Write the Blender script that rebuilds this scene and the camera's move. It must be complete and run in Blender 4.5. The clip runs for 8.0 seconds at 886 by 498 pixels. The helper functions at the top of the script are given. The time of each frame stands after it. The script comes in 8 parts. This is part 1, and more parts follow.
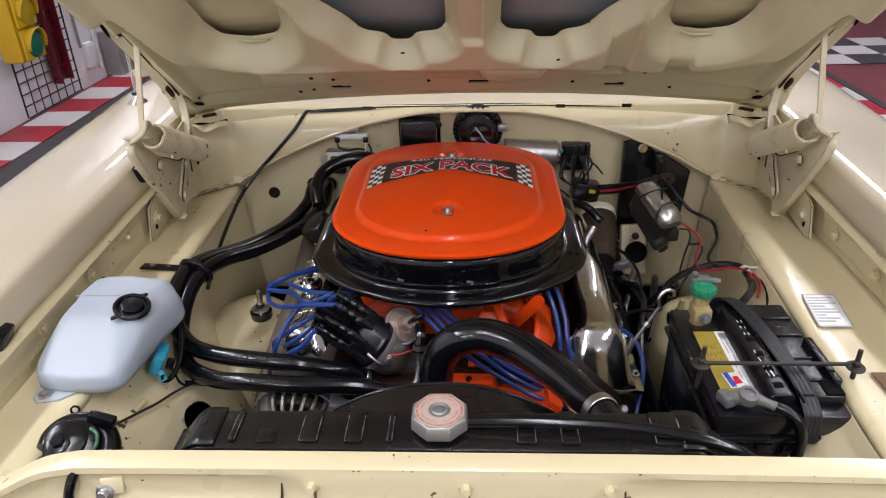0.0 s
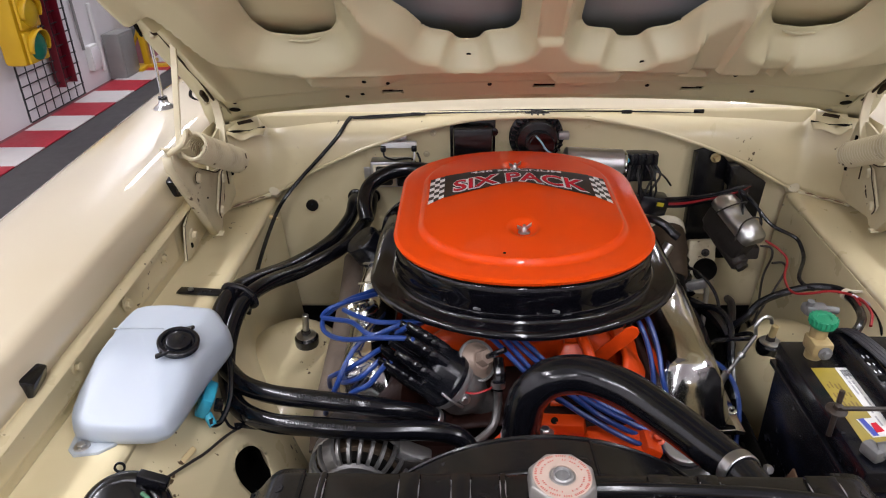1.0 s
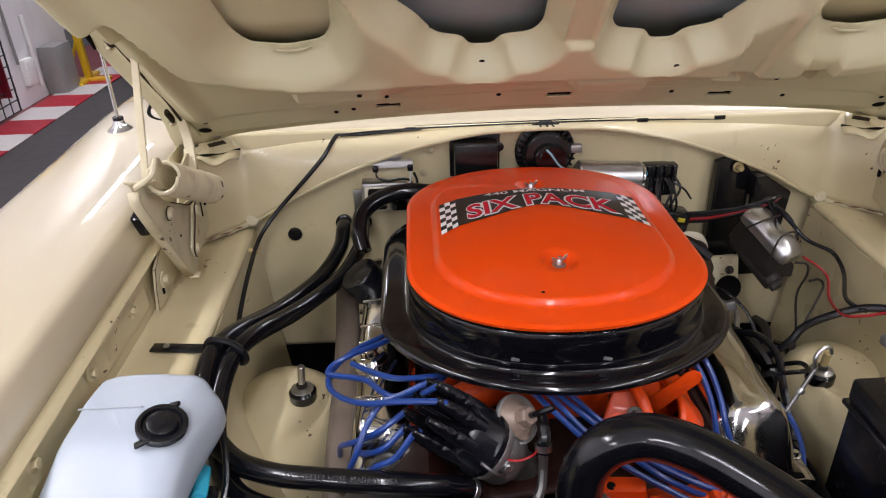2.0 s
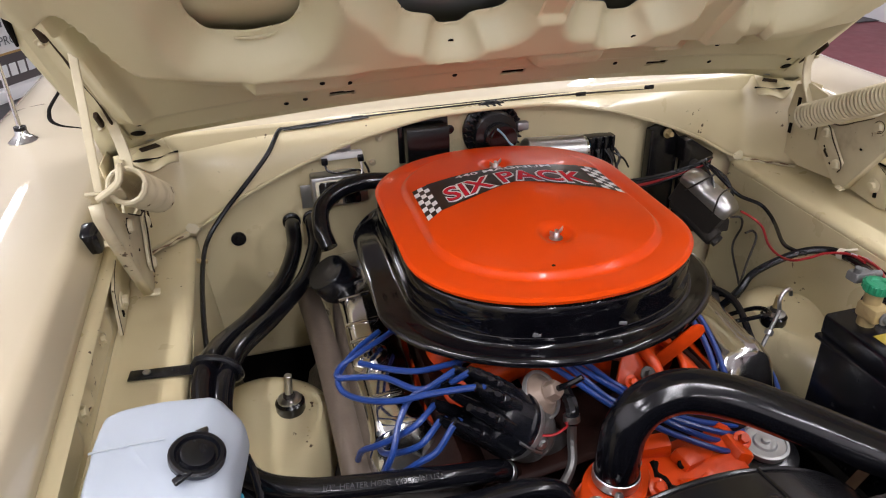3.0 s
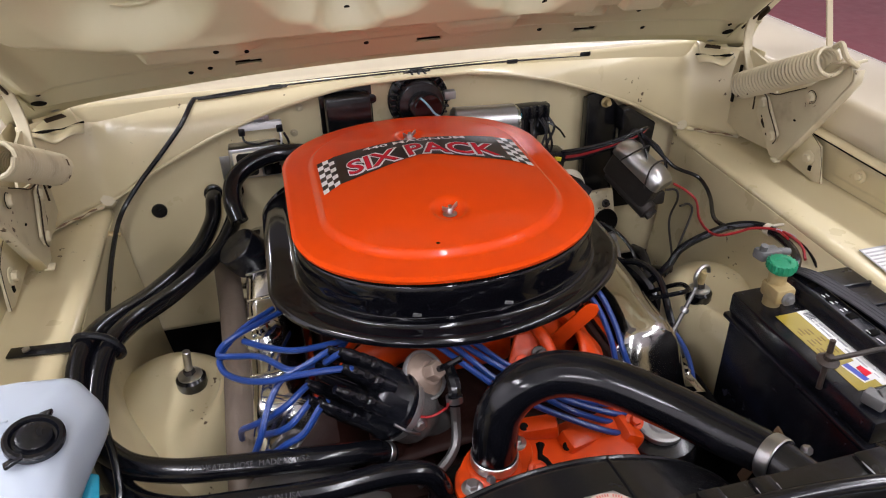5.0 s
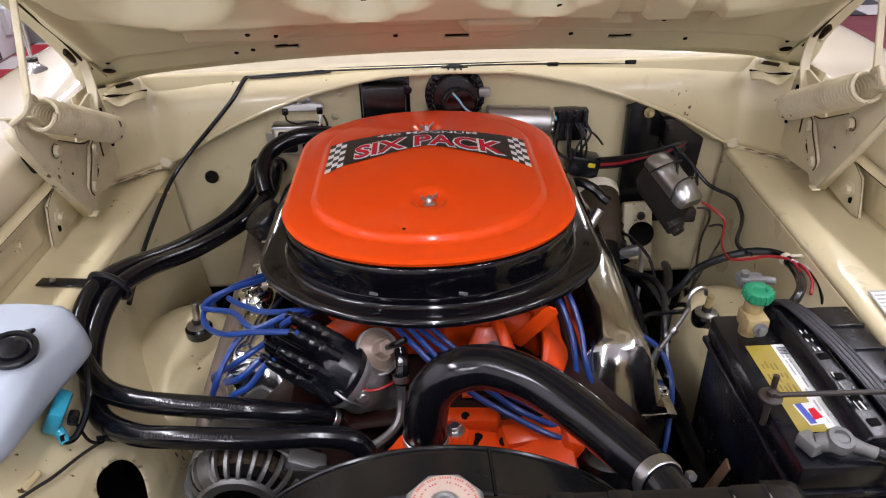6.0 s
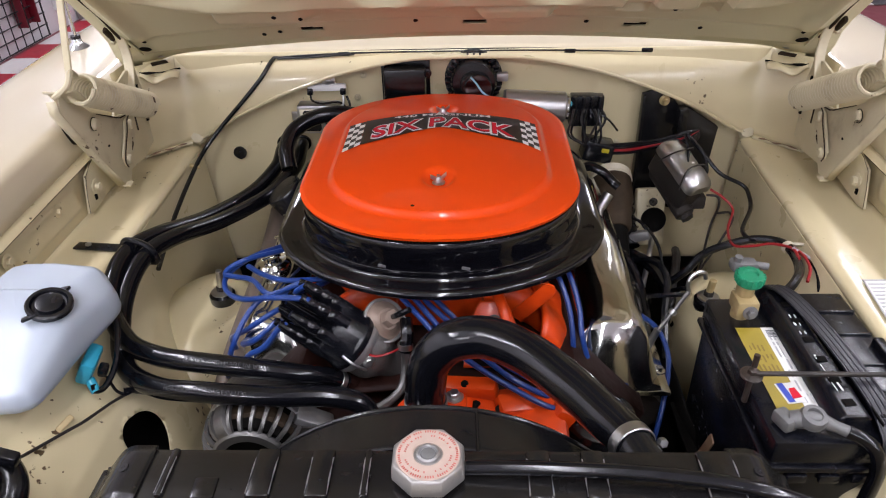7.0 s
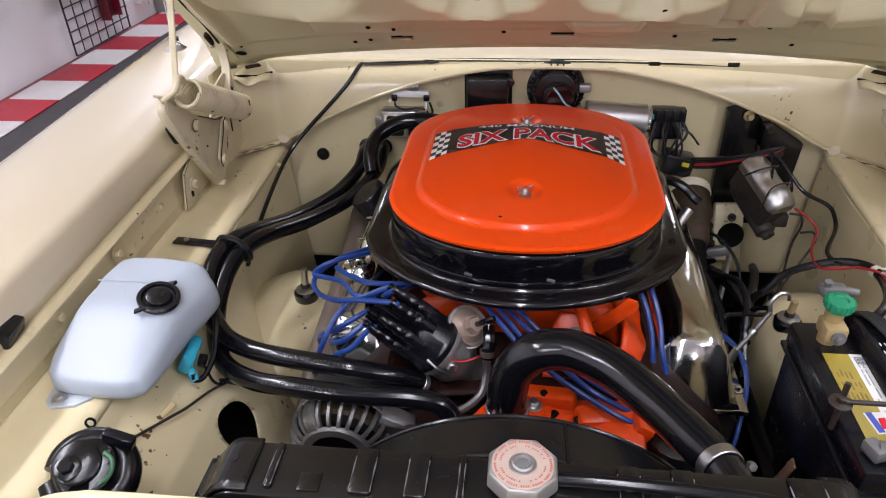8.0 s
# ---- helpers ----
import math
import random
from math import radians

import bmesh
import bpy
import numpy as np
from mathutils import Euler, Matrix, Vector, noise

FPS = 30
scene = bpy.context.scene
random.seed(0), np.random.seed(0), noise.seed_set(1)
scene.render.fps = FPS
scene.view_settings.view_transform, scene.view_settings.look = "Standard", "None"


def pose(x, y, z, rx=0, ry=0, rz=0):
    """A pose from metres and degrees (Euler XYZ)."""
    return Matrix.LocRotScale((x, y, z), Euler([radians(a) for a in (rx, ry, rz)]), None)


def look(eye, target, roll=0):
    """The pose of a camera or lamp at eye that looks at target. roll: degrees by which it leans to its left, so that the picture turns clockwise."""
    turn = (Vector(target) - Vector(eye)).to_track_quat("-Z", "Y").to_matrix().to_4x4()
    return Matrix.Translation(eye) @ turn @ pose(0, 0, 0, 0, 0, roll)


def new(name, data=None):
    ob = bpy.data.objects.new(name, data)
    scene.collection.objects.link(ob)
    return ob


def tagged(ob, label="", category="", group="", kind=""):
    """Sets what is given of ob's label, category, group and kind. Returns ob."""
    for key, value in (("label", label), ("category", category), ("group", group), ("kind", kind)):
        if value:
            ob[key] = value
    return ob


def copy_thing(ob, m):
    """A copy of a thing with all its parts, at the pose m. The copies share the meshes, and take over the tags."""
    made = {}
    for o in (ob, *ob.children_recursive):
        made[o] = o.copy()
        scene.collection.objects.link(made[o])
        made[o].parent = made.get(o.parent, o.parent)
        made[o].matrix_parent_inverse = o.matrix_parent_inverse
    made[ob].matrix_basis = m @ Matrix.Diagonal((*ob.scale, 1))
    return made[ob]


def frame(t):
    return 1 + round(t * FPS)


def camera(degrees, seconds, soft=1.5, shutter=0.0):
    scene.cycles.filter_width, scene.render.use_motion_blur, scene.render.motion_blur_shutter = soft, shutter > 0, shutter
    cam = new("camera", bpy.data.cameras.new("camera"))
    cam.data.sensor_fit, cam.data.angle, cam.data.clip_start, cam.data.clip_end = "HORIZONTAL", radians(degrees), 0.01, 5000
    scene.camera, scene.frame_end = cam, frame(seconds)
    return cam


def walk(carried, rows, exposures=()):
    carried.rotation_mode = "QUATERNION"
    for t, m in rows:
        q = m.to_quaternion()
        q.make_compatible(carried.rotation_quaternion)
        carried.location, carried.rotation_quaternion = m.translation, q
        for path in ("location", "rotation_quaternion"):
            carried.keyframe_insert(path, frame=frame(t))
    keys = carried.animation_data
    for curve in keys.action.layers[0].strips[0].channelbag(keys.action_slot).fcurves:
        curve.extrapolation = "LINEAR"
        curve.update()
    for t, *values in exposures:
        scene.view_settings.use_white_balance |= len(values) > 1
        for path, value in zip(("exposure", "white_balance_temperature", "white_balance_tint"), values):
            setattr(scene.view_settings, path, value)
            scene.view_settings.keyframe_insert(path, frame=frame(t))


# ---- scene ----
cam = camera(64.7, 8.0, soft=1.1)
PATH = [
    (0, (0.009, 0.012, 1.439), (-0.08, 1.774, 0.497), -1.5),
    (0.5, (-0.054, 0.069, 1.427), (-0.14, 1.832, 0.487), -1.4),
    (1, (-0.118, 0.133, 1.41), (-0.197, 1.899, 0.476), -1.4),
    (1.5, (-0.154, 0.213, 1.403), (-0.196, 1.977, 0.462), -1.7),
    (1.7, (-0.172, 0.247, 1.391), (-0.184, 2.021, 0.467), -1.6),
    (2.8, (-0.361, 0.333, 1.374), (-0.003, 2.057, 0.425), -1.8),
    (3, (-0.392, 0.332, 1.366), (0.051, 2.034, 0.414), -1.6),
    (3.5, (-0.438, 0.329, 1.352), (0.037, 2.005, 0.371), -1.8),
    (4, (-0.441, 0.326, 1.35), (0.031, 1.986, 0.338), -1.8),
    (4.5, (-0.378, 0.319, 1.353), (0.09, 1.969, 0.323), -1.9),
    (4.7, (-0.32, 0.321, 1.359), (0.147, 1.967, 0.324), -1.9),
    (5.8, (-0.057, 0.286, 1.364), (-0.018, 1.996, 0.329), -1.8),
    (6, (-0.033, 0.254, 1.364), (-0.005, 1.967, 0.332), -1.6),
    (6.5, (0.006, 0.205, 1.378), (-0.029, 1.906, 0.326), -1.6),
    (7, (0.004, 0.207, 1.381), (-0.065, 1.895, 0.311), -1.5),
    (7.5, (-0.019, 0.226, 1.389), (-0.155, 1.908, 0.316), -1.7),
    (8, (-0.043, 0.192, 1.411), (-0.256, 1.865, 0.335), -1.7),
]
walk(cam, [(t, look(eye, target, roll)) for t, eye, target, roll in PATH], [(0.0, 0.03, 6400, 18), (1.0, 0.20, 6450, 18), (1.5, 0.28, 6450, 18), (3.0, 0.25, 6550, 18), (3.5, 0.22, 6600, 18), (4.5, 0.25, 6500, 18), (6.0, 0.34, 6350, 20), (7.0, 0.35, 6300, 20), (8.0, 0.27, 6300, 20)])

# ---- light ----
world = bpy.data.worlds.new("room_air")
scene.world = world
world.use_nodes = True
world.node_tree.nodes["Background"].inputs[0].default_value = (0.9, 0.95, 1.0, 1)
world.node_tree.nodes["Background"].inputs[1].default_value = 0.05
LAMP_WATTS, LAMP_GLOW = 26.0, 6.0


# ---- materials ----
def material(name, colour, rough=0.5, metal=0.0, coat=0.0, vary=0.12, scale=6.0, grain=0.0, grain_scale=250.0,
             dirt=None, dirt_amount=0.0, dirt_scale=4.0, emit=0.0, sss=0.0, rough_vary=0.1, random_tint=0.0, spec=0.5, specks=0.0, coat_rough=0.04):
    """A surface with cloudy colour change, fine relief, and stains of a second colour."""
    m = bpy.data.materials.new(name)
    m.use_nodes = True
    n, l = m.node_tree.nodes, m.node_tree.links
    b = n["Principled BSDF"]
    b.inputs["Metallic"].default_value = metal
    b.inputs["Roughness"].default_value = rough
    b.inputs["Coat Weight"].default_value = coat
    b.inputs["Coat Roughness"].default_value = coat_rough
    b.inputs["Specular IOR Level"].default_value = spec
    if sss:
        b.inputs["Subsurface Weight"].default_value = sss
        b.inputs["Subsurface Radius"].default_value = (0.03, 0.03, 0.035)
        b.inputs["Subsurface Scale"].default_value = 0.6
    co = n.new("ShaderNodeTexCoord")
    big = n.new("ShaderNodeTexNoise")
    big.inputs["Scale"].default_value, big.inputs["Detail"].default_value = scale, 2.5
    l.new(co.outputs["Object"], big.inputs["Vector"])
    mix = n.new("ShaderNodeMixRGB")
    mix.blend_type = "MIX"
    mix.inputs[1].default_value = (*[c * (1 - vary) for c in colour], 1)
    mix.inputs[2].default_value = (*[min(1, c * (1 + vary)) for c in colour], 1)
    l.new(big.outputs["Fac"], mix.inputs[0])
    last = mix.outputs[0]
    if random_tint:
        info = n.new("ShaderNodeObjectInfo")
        hsv = n.new("ShaderNodeHueSaturation")
        mp = n.new("ShaderNodeMapRange")
        mp.inputs[3].default_value, mp.inputs[4].default_value = 1 - random_tint, 1 + random_tint
        l.new(info.outputs["Random"], mp.inputs[0])
        l.new(mp.outputs[0], hsv.inputs["Value"])
        l.new(last, hsv.inputs["Color"])
        last = hsv.outputs[0]
    if dirt:
        spots = n.new("ShaderNodeTexNoise")
        spots.inputs["Scale"].default_value, spots.inputs["Detail"].default_value = dirt_scale, 3
        spots.inputs["Roughness"].default_value = 0.55
        l.new(co.outputs["Object"], spots.inputs["Vector"])
        ramp = n.new("ShaderNodeValToRGB")
        ramp.color_ramp.elements[0].position = 0.56 - 0.22 * dirt_amount
        ramp.color_ramp.elements[1].position = 0.95 - 0.1 * dirt_amount
        ramp.color_ramp.interpolation = "EASE"
        l.new(spots.outputs["Fac"], ramp.inputs[0])
        part_of = n.new("ShaderNodeMath")
        part_of.operation = "MULTIPLY"
        part_of.inputs[1].default_value = min(1.0, 0.35 + dirt_amount)
        l.new(ramp.outputs[0], part_of.inputs[0])
        over = n.new("ShaderNodeMixRGB")
        over.inputs[2].default_value = (*dirt, 1)
        l.new(part_of.outputs[0], over.inputs[0])
        l.new(last, over.inputs[1])
        last = over.outputs[0]
    if specks:
        pit = n.new("ShaderNodeTexNoise")
        pit.inputs["Scale"].default_value, pit.inputs["Detail"].default_value = 95.0, 3
        l.new(co.outputs["Object"], pit.inputs["Vector"])
        where = n.new("ShaderNodeTexNoise")
        where.inputs["Scale"].default_value, where.inputs["Detail"].default_value = 9.0, 4
        l.new(co.outputs["Object"], where.inputs["Vector"])
        both = n.new("ShaderNodeMath")
        both.operation = "MULTIPLY"
        l.new(pit.outputs["Fac"], both.inputs[0])
        l.new(where.outputs["Fac"], both.inputs[1])
        cut = n.new("ShaderNodeMapRange")
        cut.inputs[1].default_value, cut.inputs[2].default_value = 0.43 - 0.05 * specks, 0.46 - 0.05 * specks
        l.new(both.outputs[0], cut.inputs[0])
        chip = n.new("ShaderNodeMixRGB")
        chip.inputs[2].default_value = (0.09, 0.055, 0.025, 1)
        l.new(cut.outputs[0], chip.inputs[0])
        l.new(last, chip.inputs[1])
        last = chip.outputs[0]
    l.new(last, b.inputs["Base Color"])
    if rough_vary:
        rr = n.new("ShaderNodeMapRange")
        rr.inputs[3].default_value = max(0.02, rough - rough_vary)
        rr.inputs[4].default_value = min(1.0, rough + rough_vary)
        rn = n.new("ShaderNodeTexNoise")
        rn.inputs["Scale"].default_value, rn.inputs["Detail"].default_value = scale * 3.1, 8
        l.new(co.outputs["Object"], rn.inputs["Vector"])
        l.new(rn.outputs["Fac"], rr.inputs[0])
        l.new(rr.outputs[0], b.inputs["Roughness"])
    if grain:
        fine = n.new("ShaderNodeTexNoise")
        fine.inputs["Scale"].default_value, fine.inputs["Detail"].default_value = grain_scale, 4
        l.new(co.outputs["Object"], fine.inputs["Vector"])
        bump = n.new("ShaderNodeBump")
        bump.inputs["Strength"].default_value, bump.inputs["Distance"].default_value = grain, 0.002
        l.new(fine.outputs["Fac"], bump.inputs["Height"])
        l.new(bump.outputs[0], b.inputs["Normal"])
    if emit:
        b.inputs["Emission Color"].default_value = (*colour, 1)
        b.inputs["Emission Strength"].default_value = emit
    return m


BODY = material("body_paint", (0.58, 0.505, 0.36), 0.42, coat=1.0, coat_rough=0.03, spec=0.3, vary=0.03, scale=2, dirt=(0.50, 0.40, 0.24), dirt_amount=0.03, dirt_scale=2.2, rough_vary=0.05)
BAY = material("bay_paint", (0.66, 0.57, 0.35), 0.30, coat=0.4, coat_rough=0.12, vary=0.06, scale=4, dirt=(0.30, 0.19, 0.075), dirt_amount=0.09, dirt_scale=5, specks=0.16)
HOODPAINT = material("hood_inner_paint", (0.64, 0.59, 0.375), 0.40, coat=0.12, coat_rough=0.30, vary=0.05, scale=3, grain=0.1, grain_scale=60)
HINGEPAINT = material("hinge_paint", (0.60, 0.53, 0.355), 0.42, vary=0.1, scale=14, grain=0.2, grain_scale=180, dirt=(0.16, 0.09, 0.04), dirt_amount=0.30, dirt_scale=18, specks=0.75)
SKIN = material("hood_skin_grey", (0.27, 0.295, 0.305), 0.6, vary=0.15, scale=5, grain=0.2, grain_scale=90)
ORANGE = material("orange_gloss", (0.78, 0.064, 0.0015), 0.30, coat=0.38, coat_rough=0.04, vary=0.03, scale=5, grain=0.0, rough_vary=0.05, spec=0.22)
# blackened engine enamel: grime plus the shade of the recesses, put into the colour
SHADEENGINE = material("engine_grime_and_shade", (0.02, 0.006, 0.004), 0.55, vary=0.5, scale=18, grain=0.6, grain_scale=80, dirt=(0.012, 0.010, 0.009), dirt_amount=0.95, dirt_scale=9, spec=0.15)
ENGINE = material("orange_engine_enamel", (0.66, 0.056, 0.003), 0.34, coat=0.15, vary=0.2, scale=14, grain=0.35, grain_scale=60, dirt=(0.03, 0.012, 0.008), dirt_amount=0.45, dirt_scale=16, spec=0.35)
GLOSSBLACK = material("gloss_black", (0.003, 0.003, 0.0045), 0.10, coat=0.4, vary=0.2, scale=8, grain=0.03, rough_vary=0.08, spec=0.4)
BLACK = material("satin_black", (0.006, 0.006, 0.007), 0.22, vary=0.25, scale=12, grain=0.10, grain_scale=120, dirt=(0.05, 0.047, 0.042), dirt_amount=0.02, dirt_scale=9, spec=0.5, rough_vary=0.12)
# kept near-black so that gaps and hollows look unlit; their shade is in the colour
DARK = material("deep_matt_black", (0.005, 0.0045, 0.004), 0.65, vary=0.4, scale=16, grain=0.5, grain_scale=80, dirt=(0.04, 0.03, 0.02), dirt_amount=0.15, dirt_scale=10, spec=0.06)
RUBBER = material("rubber_hose", (0.004, 0.0042, 0.006), 0.15, vary=0.2, scale=20, grain=0.03, grain_scale=300, dirt=(0.03, 0.028, 0.026), dirt_amount=0.04, dirt_scale=22, spec=0.5, rough_vary=0.08)
PLASTIC = material("black_plastic", (0.005, 0.0055, 0.008), 0.24, vary=0.2, scale=20, grain=0.06, grain_scale=400, spec=0.5)
BATTERYBLACK = material("battery_plastic", (0.006, 0.0065, 0.010), 0.24, vary=0.25, scale=20, grain=0.08, grain_scale=300, spec=0.5, rough_vary=0.10)
STRAPRUBBER = material("strap_rubber", (0.014, 0.0145, 0.020), 0.38, vary=0.2, scale=30, grain=0.1, grain_scale=300, spec=0.5)
TANKBLACK = material("tank_black", (0.007, 0.0065, 0.0065), 0.24, vary=0.3, scale=12, grain=0.12, grain_scale=120, dirt=(0.06, 0.055, 0.05), dirt_amount=0.03, dirt_scale=9, spec=0.5, rough_vary=0.12)
WHITEPLASTIC = material("milky_plastic", (0.42, 0.47, 0.53), 0.36, vary=0.04, scale=9, sss=0.6, grain=0.04, grain_scale=120)
BLUEPLASTIC = material("cyan_fluid_plastic", (0.03, 0.38, 0.55), 0.3, sss=0.3, vary=0.2, scale=30)
CHROME = material("chrome", (0.70, 0.70, 0.685), 0.12, metal=1.0, vary=0.03, scale=10, rough_vary=0.05)
STEEL = material("bright_steel", (0.55, 0.55, 0.55), 0.32, metal=1.0, vary=0.12, scale=25, grain=0.15, dirt=(0.16, 0.1, 0.05), dirt_amount=0.12, dirt_scale=30)
ALLOY = material("cast_aluminium", (0.42, 0.42, 0.42), 0.45, metal=0.9, vary=0.15, scale=30, grain=0.4, grain_scale=350, dirt=(0.1, 0.085, 0.07), dirt_amount=0.22, dirt_scale=22)
TARNISH = material("tarnished_steel", (0.25, 0.185, 0.145), 0.40, metal=0.25, vary=0.15, scale=30, grain=0.2)
CASTIRON = material("grey_cast_iron", (0.035, 0.030, 0.027), 0.45, metal=0.35, vary=0.25, scale=22, grain=0.5, grain_scale=300, dirt=(0.12, 0.06, 0.03), dirt_amount=0.25, dirt_scale=14)
BLUEWIRE = material("blue_silicone", (0.010, 0.040, 0.19), 0.32, vary=0.12, scale=40)
RED = material("red_insulation", (0.30, 0.010, 0.012), 0.4, vary=0.15, scale=30)
TAN = material("tan_plastic", (0.52, 0.40, 0.20), 0.5, vary=0.15, scale=40)
CREAMTIE = material("cream_tape", (0.70, 0.64, 0.50), 0.55, vary=0.1, scale=40)
GREEN = material("green_felt_cap", (0.01, 0.24, 0.115), 0.42, vary=0.15, scale=60, grain=0.4, grain_scale=220)
BRASS = material("corroded_lead", (0.42, 0.32, 0.15), 0.5, metal=0.3, vary=0.2, scale=60, grain=0.5)
LEAD = material("grey_lead", (0.16, 0.16, 0.158), 0.5, metal=0.25, vary=0.2, scale=60, grain=0.4)
WHITE = material("white_print", (0.80, 0.80, 0.79), 0.5, vary=0.03, spec=0.25)
REDPRINT = material("red_print", (0.60, 0.012, 0.03), 0.55, vary=0.04, spec=0.2)
DECALBLACK = material("decal_black", (0.014, 0.012, 0.010), 0.32, coat=0.6, coat_rough=0.04, vary=0.1, spec=0.4)
HOSEPRINT = material("faded_print", (0.05, 0.05, 0.05), 0.6, vary=0.5, scale=160, spec=0.2)
GOLD = material("label_gold", (0.33, 0.25, 0.03), 0.4, vary=0.12, scale=60)
LABELWHITE = material("label_white", (0.72, 0.72, 0.70), 0.4, vary=0.05, scale=60)
LABELBLUE = material("label_blue", (0.03, 0.06, 0.42), 0.4)
SILVER = material("silver_label", (0.70, 0.70, 0.69), 0.4, metal=0.2, vary=0.05)
DULLALLOY = material("dull_dark_alloy", (0.20, 0.195, 0.19), 0.42, metal=0.8, vary=0.25, scale=30, grain=0.4, grain_scale=300, dirt=(0.05, 0.04, 0.03), dirt_amount=0.35, dirt_scale=20)
# pale metal for highlights drawn on the radiator ribs and for scuffs on the pan
GLINTSCUFF = material("glint_and_scuff", (0.45, 0.45, 0.46), 0.3, metal=0.8, vary=0.3, scale=90)
CAPRED = material("worn_red_print", (0.46, 0.10, 0.08), 0.55, vary=0.3, scale=200)
RUST = material("rusty_plate", (0.20, 0.12, 0.07), 0.6, metal=0.4, vary=0.3, scale=40, grain=0.4)
STOVE = material("stove_pipe_brown", (0.15, 0.115, 0.09), 0.55, metal=0.2, vary=0.25, scale=20, grain=0.3, grain_scale=200, dirt=(0.05, 0.04, 0.035), dirt_amount=0.2, dirt_scale=12)
WALLWHITE = material("wall_paint", (0.80, 0.78, 0.80), 0.6, vary=0.04, scale=2, grain=0.2, grain_scale=60, dirt=(0.35, 0.33, 0.32), dirt_amount=0.06, dirt_scale=3)
CEILPAINT = material("ceiling_paint", (0.72, 0.72, 0.71), 0.8, vary=0.05, scale=1.5)
TILERED = material("tile_red", (0.42, 0.018, 0.035), 0.45, vary=0.12, scale=9, grain=0.2, grain_scale=80, dirt=(0.10, 0.03, 0.03), dirt_amount=0.08, random_tint=0.08)
TILEWHITE = material("tile_white", (0.66, 0.63, 0.62), 0.45, vary=0.08, scale=9, grain=0.2, grain_scale=80, dirt=(0.30, 0.27, 0.25), dirt_amount=0.12, random_tint=0.06)
TILEBLACK = material("tile_dark", (0.055, 0.052, 0.058), 0.5, vary=0.15, scale=9, grain=0.2, grain_scale=80, random_tint=0.1)
MAROON = material("floor_maroon", (0.20, 0.045, 0.055), 0.5, vary=0.2, scale=4, grain=0.2, grain_scale=50, dirt=(0.30, 0.16, 0.16), dirt_amount=0.1, dirt_scale=9)
LANE = material("floor_charcoal", (0.055, 0.052, 0.055), 0.6, vary=0.15, scale=5, grain=0.3, grain_scale=120)
SIGNALYELLOW = material("signal_yellow", (0.66, 0.40, 0.012), 0.4, vary=0.06, scale=12)
LENSGREEN = material("lens_green", (0.01, 0.17, 0.11), 0.2, vary=0.1, scale=30)
LENSYELLOW = material("lens_yellow", (0.55, 0.36, 0.01), 0.2, vary=0.1, scale=30)
LENSRED = material("lens_red", (0.32, 0.01, 0.01), 0.2, vary=0.1, scale=30)
POSTRED = material("post_red", (0.17, 0.008, 0.02), 0.4, vary=0.1, scale=8)
WIREBLACK = material("powder_black", (0.02, 0.02, 0.023), 0.5)
GREYBOX = material("grey_enamel", (0.26, 0.255, 0.25), 0.5, vary=0.12, scale=9)
BANNERGREY = material("banner_charcoal", (0.10, 0.085, 0.085), 0.6, vary=0.05)
BANNERGOLD = material("banner_gold", (0.45, 0.28, 0.10), 0.6)
PRINTGREY = material("print_charcoal", (0.11, 0.11, 0.12), 0.6)
FAINTPRINT = material("faint_grey_print", (0.40, 0.40, 0.41), 0.5)
DARKBROWN = material("dark_brown", (0.045, 0.03, 0.018), 0.7, vary=0.4, scale=60, spec=0.2)
TUBELIGHT = material("lamp_diffuser", (0.93, 0.97, 1.0), 0.5, emit=LAMP_GLOW, vary=0.0, rough_vary=0)
GLASS = bpy.data.materials.new("windscreen_glass")
GLASS.use_nodes = True
GLASS.node_tree.nodes["Principled BSDF"].inputs["Base Color"].default_value = (0.75, 0.82, 0.80, 1)
GLASS.node_tree.nodes["Principled BSDF"].inputs["Transmission Weight"].default_value = 1.0
GLASS.node_tree.nodes["Principled BSDF"].inputs["Roughness"].default_value = 0.02


# ---- building helpers ----
def part(name, bm, mat, parent=None, label="", smooth=True, sheet=0.0, bevel=0.0, kind=""):
    """Links a bmesh as one mesh object, under a thing or a part when parent is given."""
    bmesh.ops.recalc_face_normals(bm, faces=bm.faces[:])
    me = bpy.data.meshes.new(name)
    bm.to_mesh(me)
    bm.free()
    for m in (mat if isinstance(mat, (list, tuple)) else [mat]):
        me.materials.append(m)
    if smooth:
        me.polygons.foreach_set("use_smooth", [True] * len(me.polygons))
        me.set_sharp_from_angle(angle=radians(38))
    ob = new(name, me)
    if parent is not None:
        ob.parent = parent
        if parent.parent is None:
            ob.matrix_parent_inverse = parent.matrix_basis.inverted()
    if sheet:
        md = ob.modifiers.new("thickness", "SOLIDIFY")
        md.thickness, md.offset = sheet, 0.0
    if bevel:
        md = ob.modifiers.new("edges", "BEVEL")
        md.width, md.segments, md.limit_method = bevel, 2, "ANGLE"
    if label:
        tagged(ob, label)
    if kind:
        tagged(ob, kind=kind)
    return ob


def thing(name, base, label, category, group="", kind=""):
    """An Empty at the thing's base, to which its parts are added."""
    ob = new(name)
    ob.empty_display_size = 0.05
    ob.matrix_basis = Matrix.Translation(base)
    return tagged(ob, label, category, group, kind)


def V(*a):
    return Vector(a)


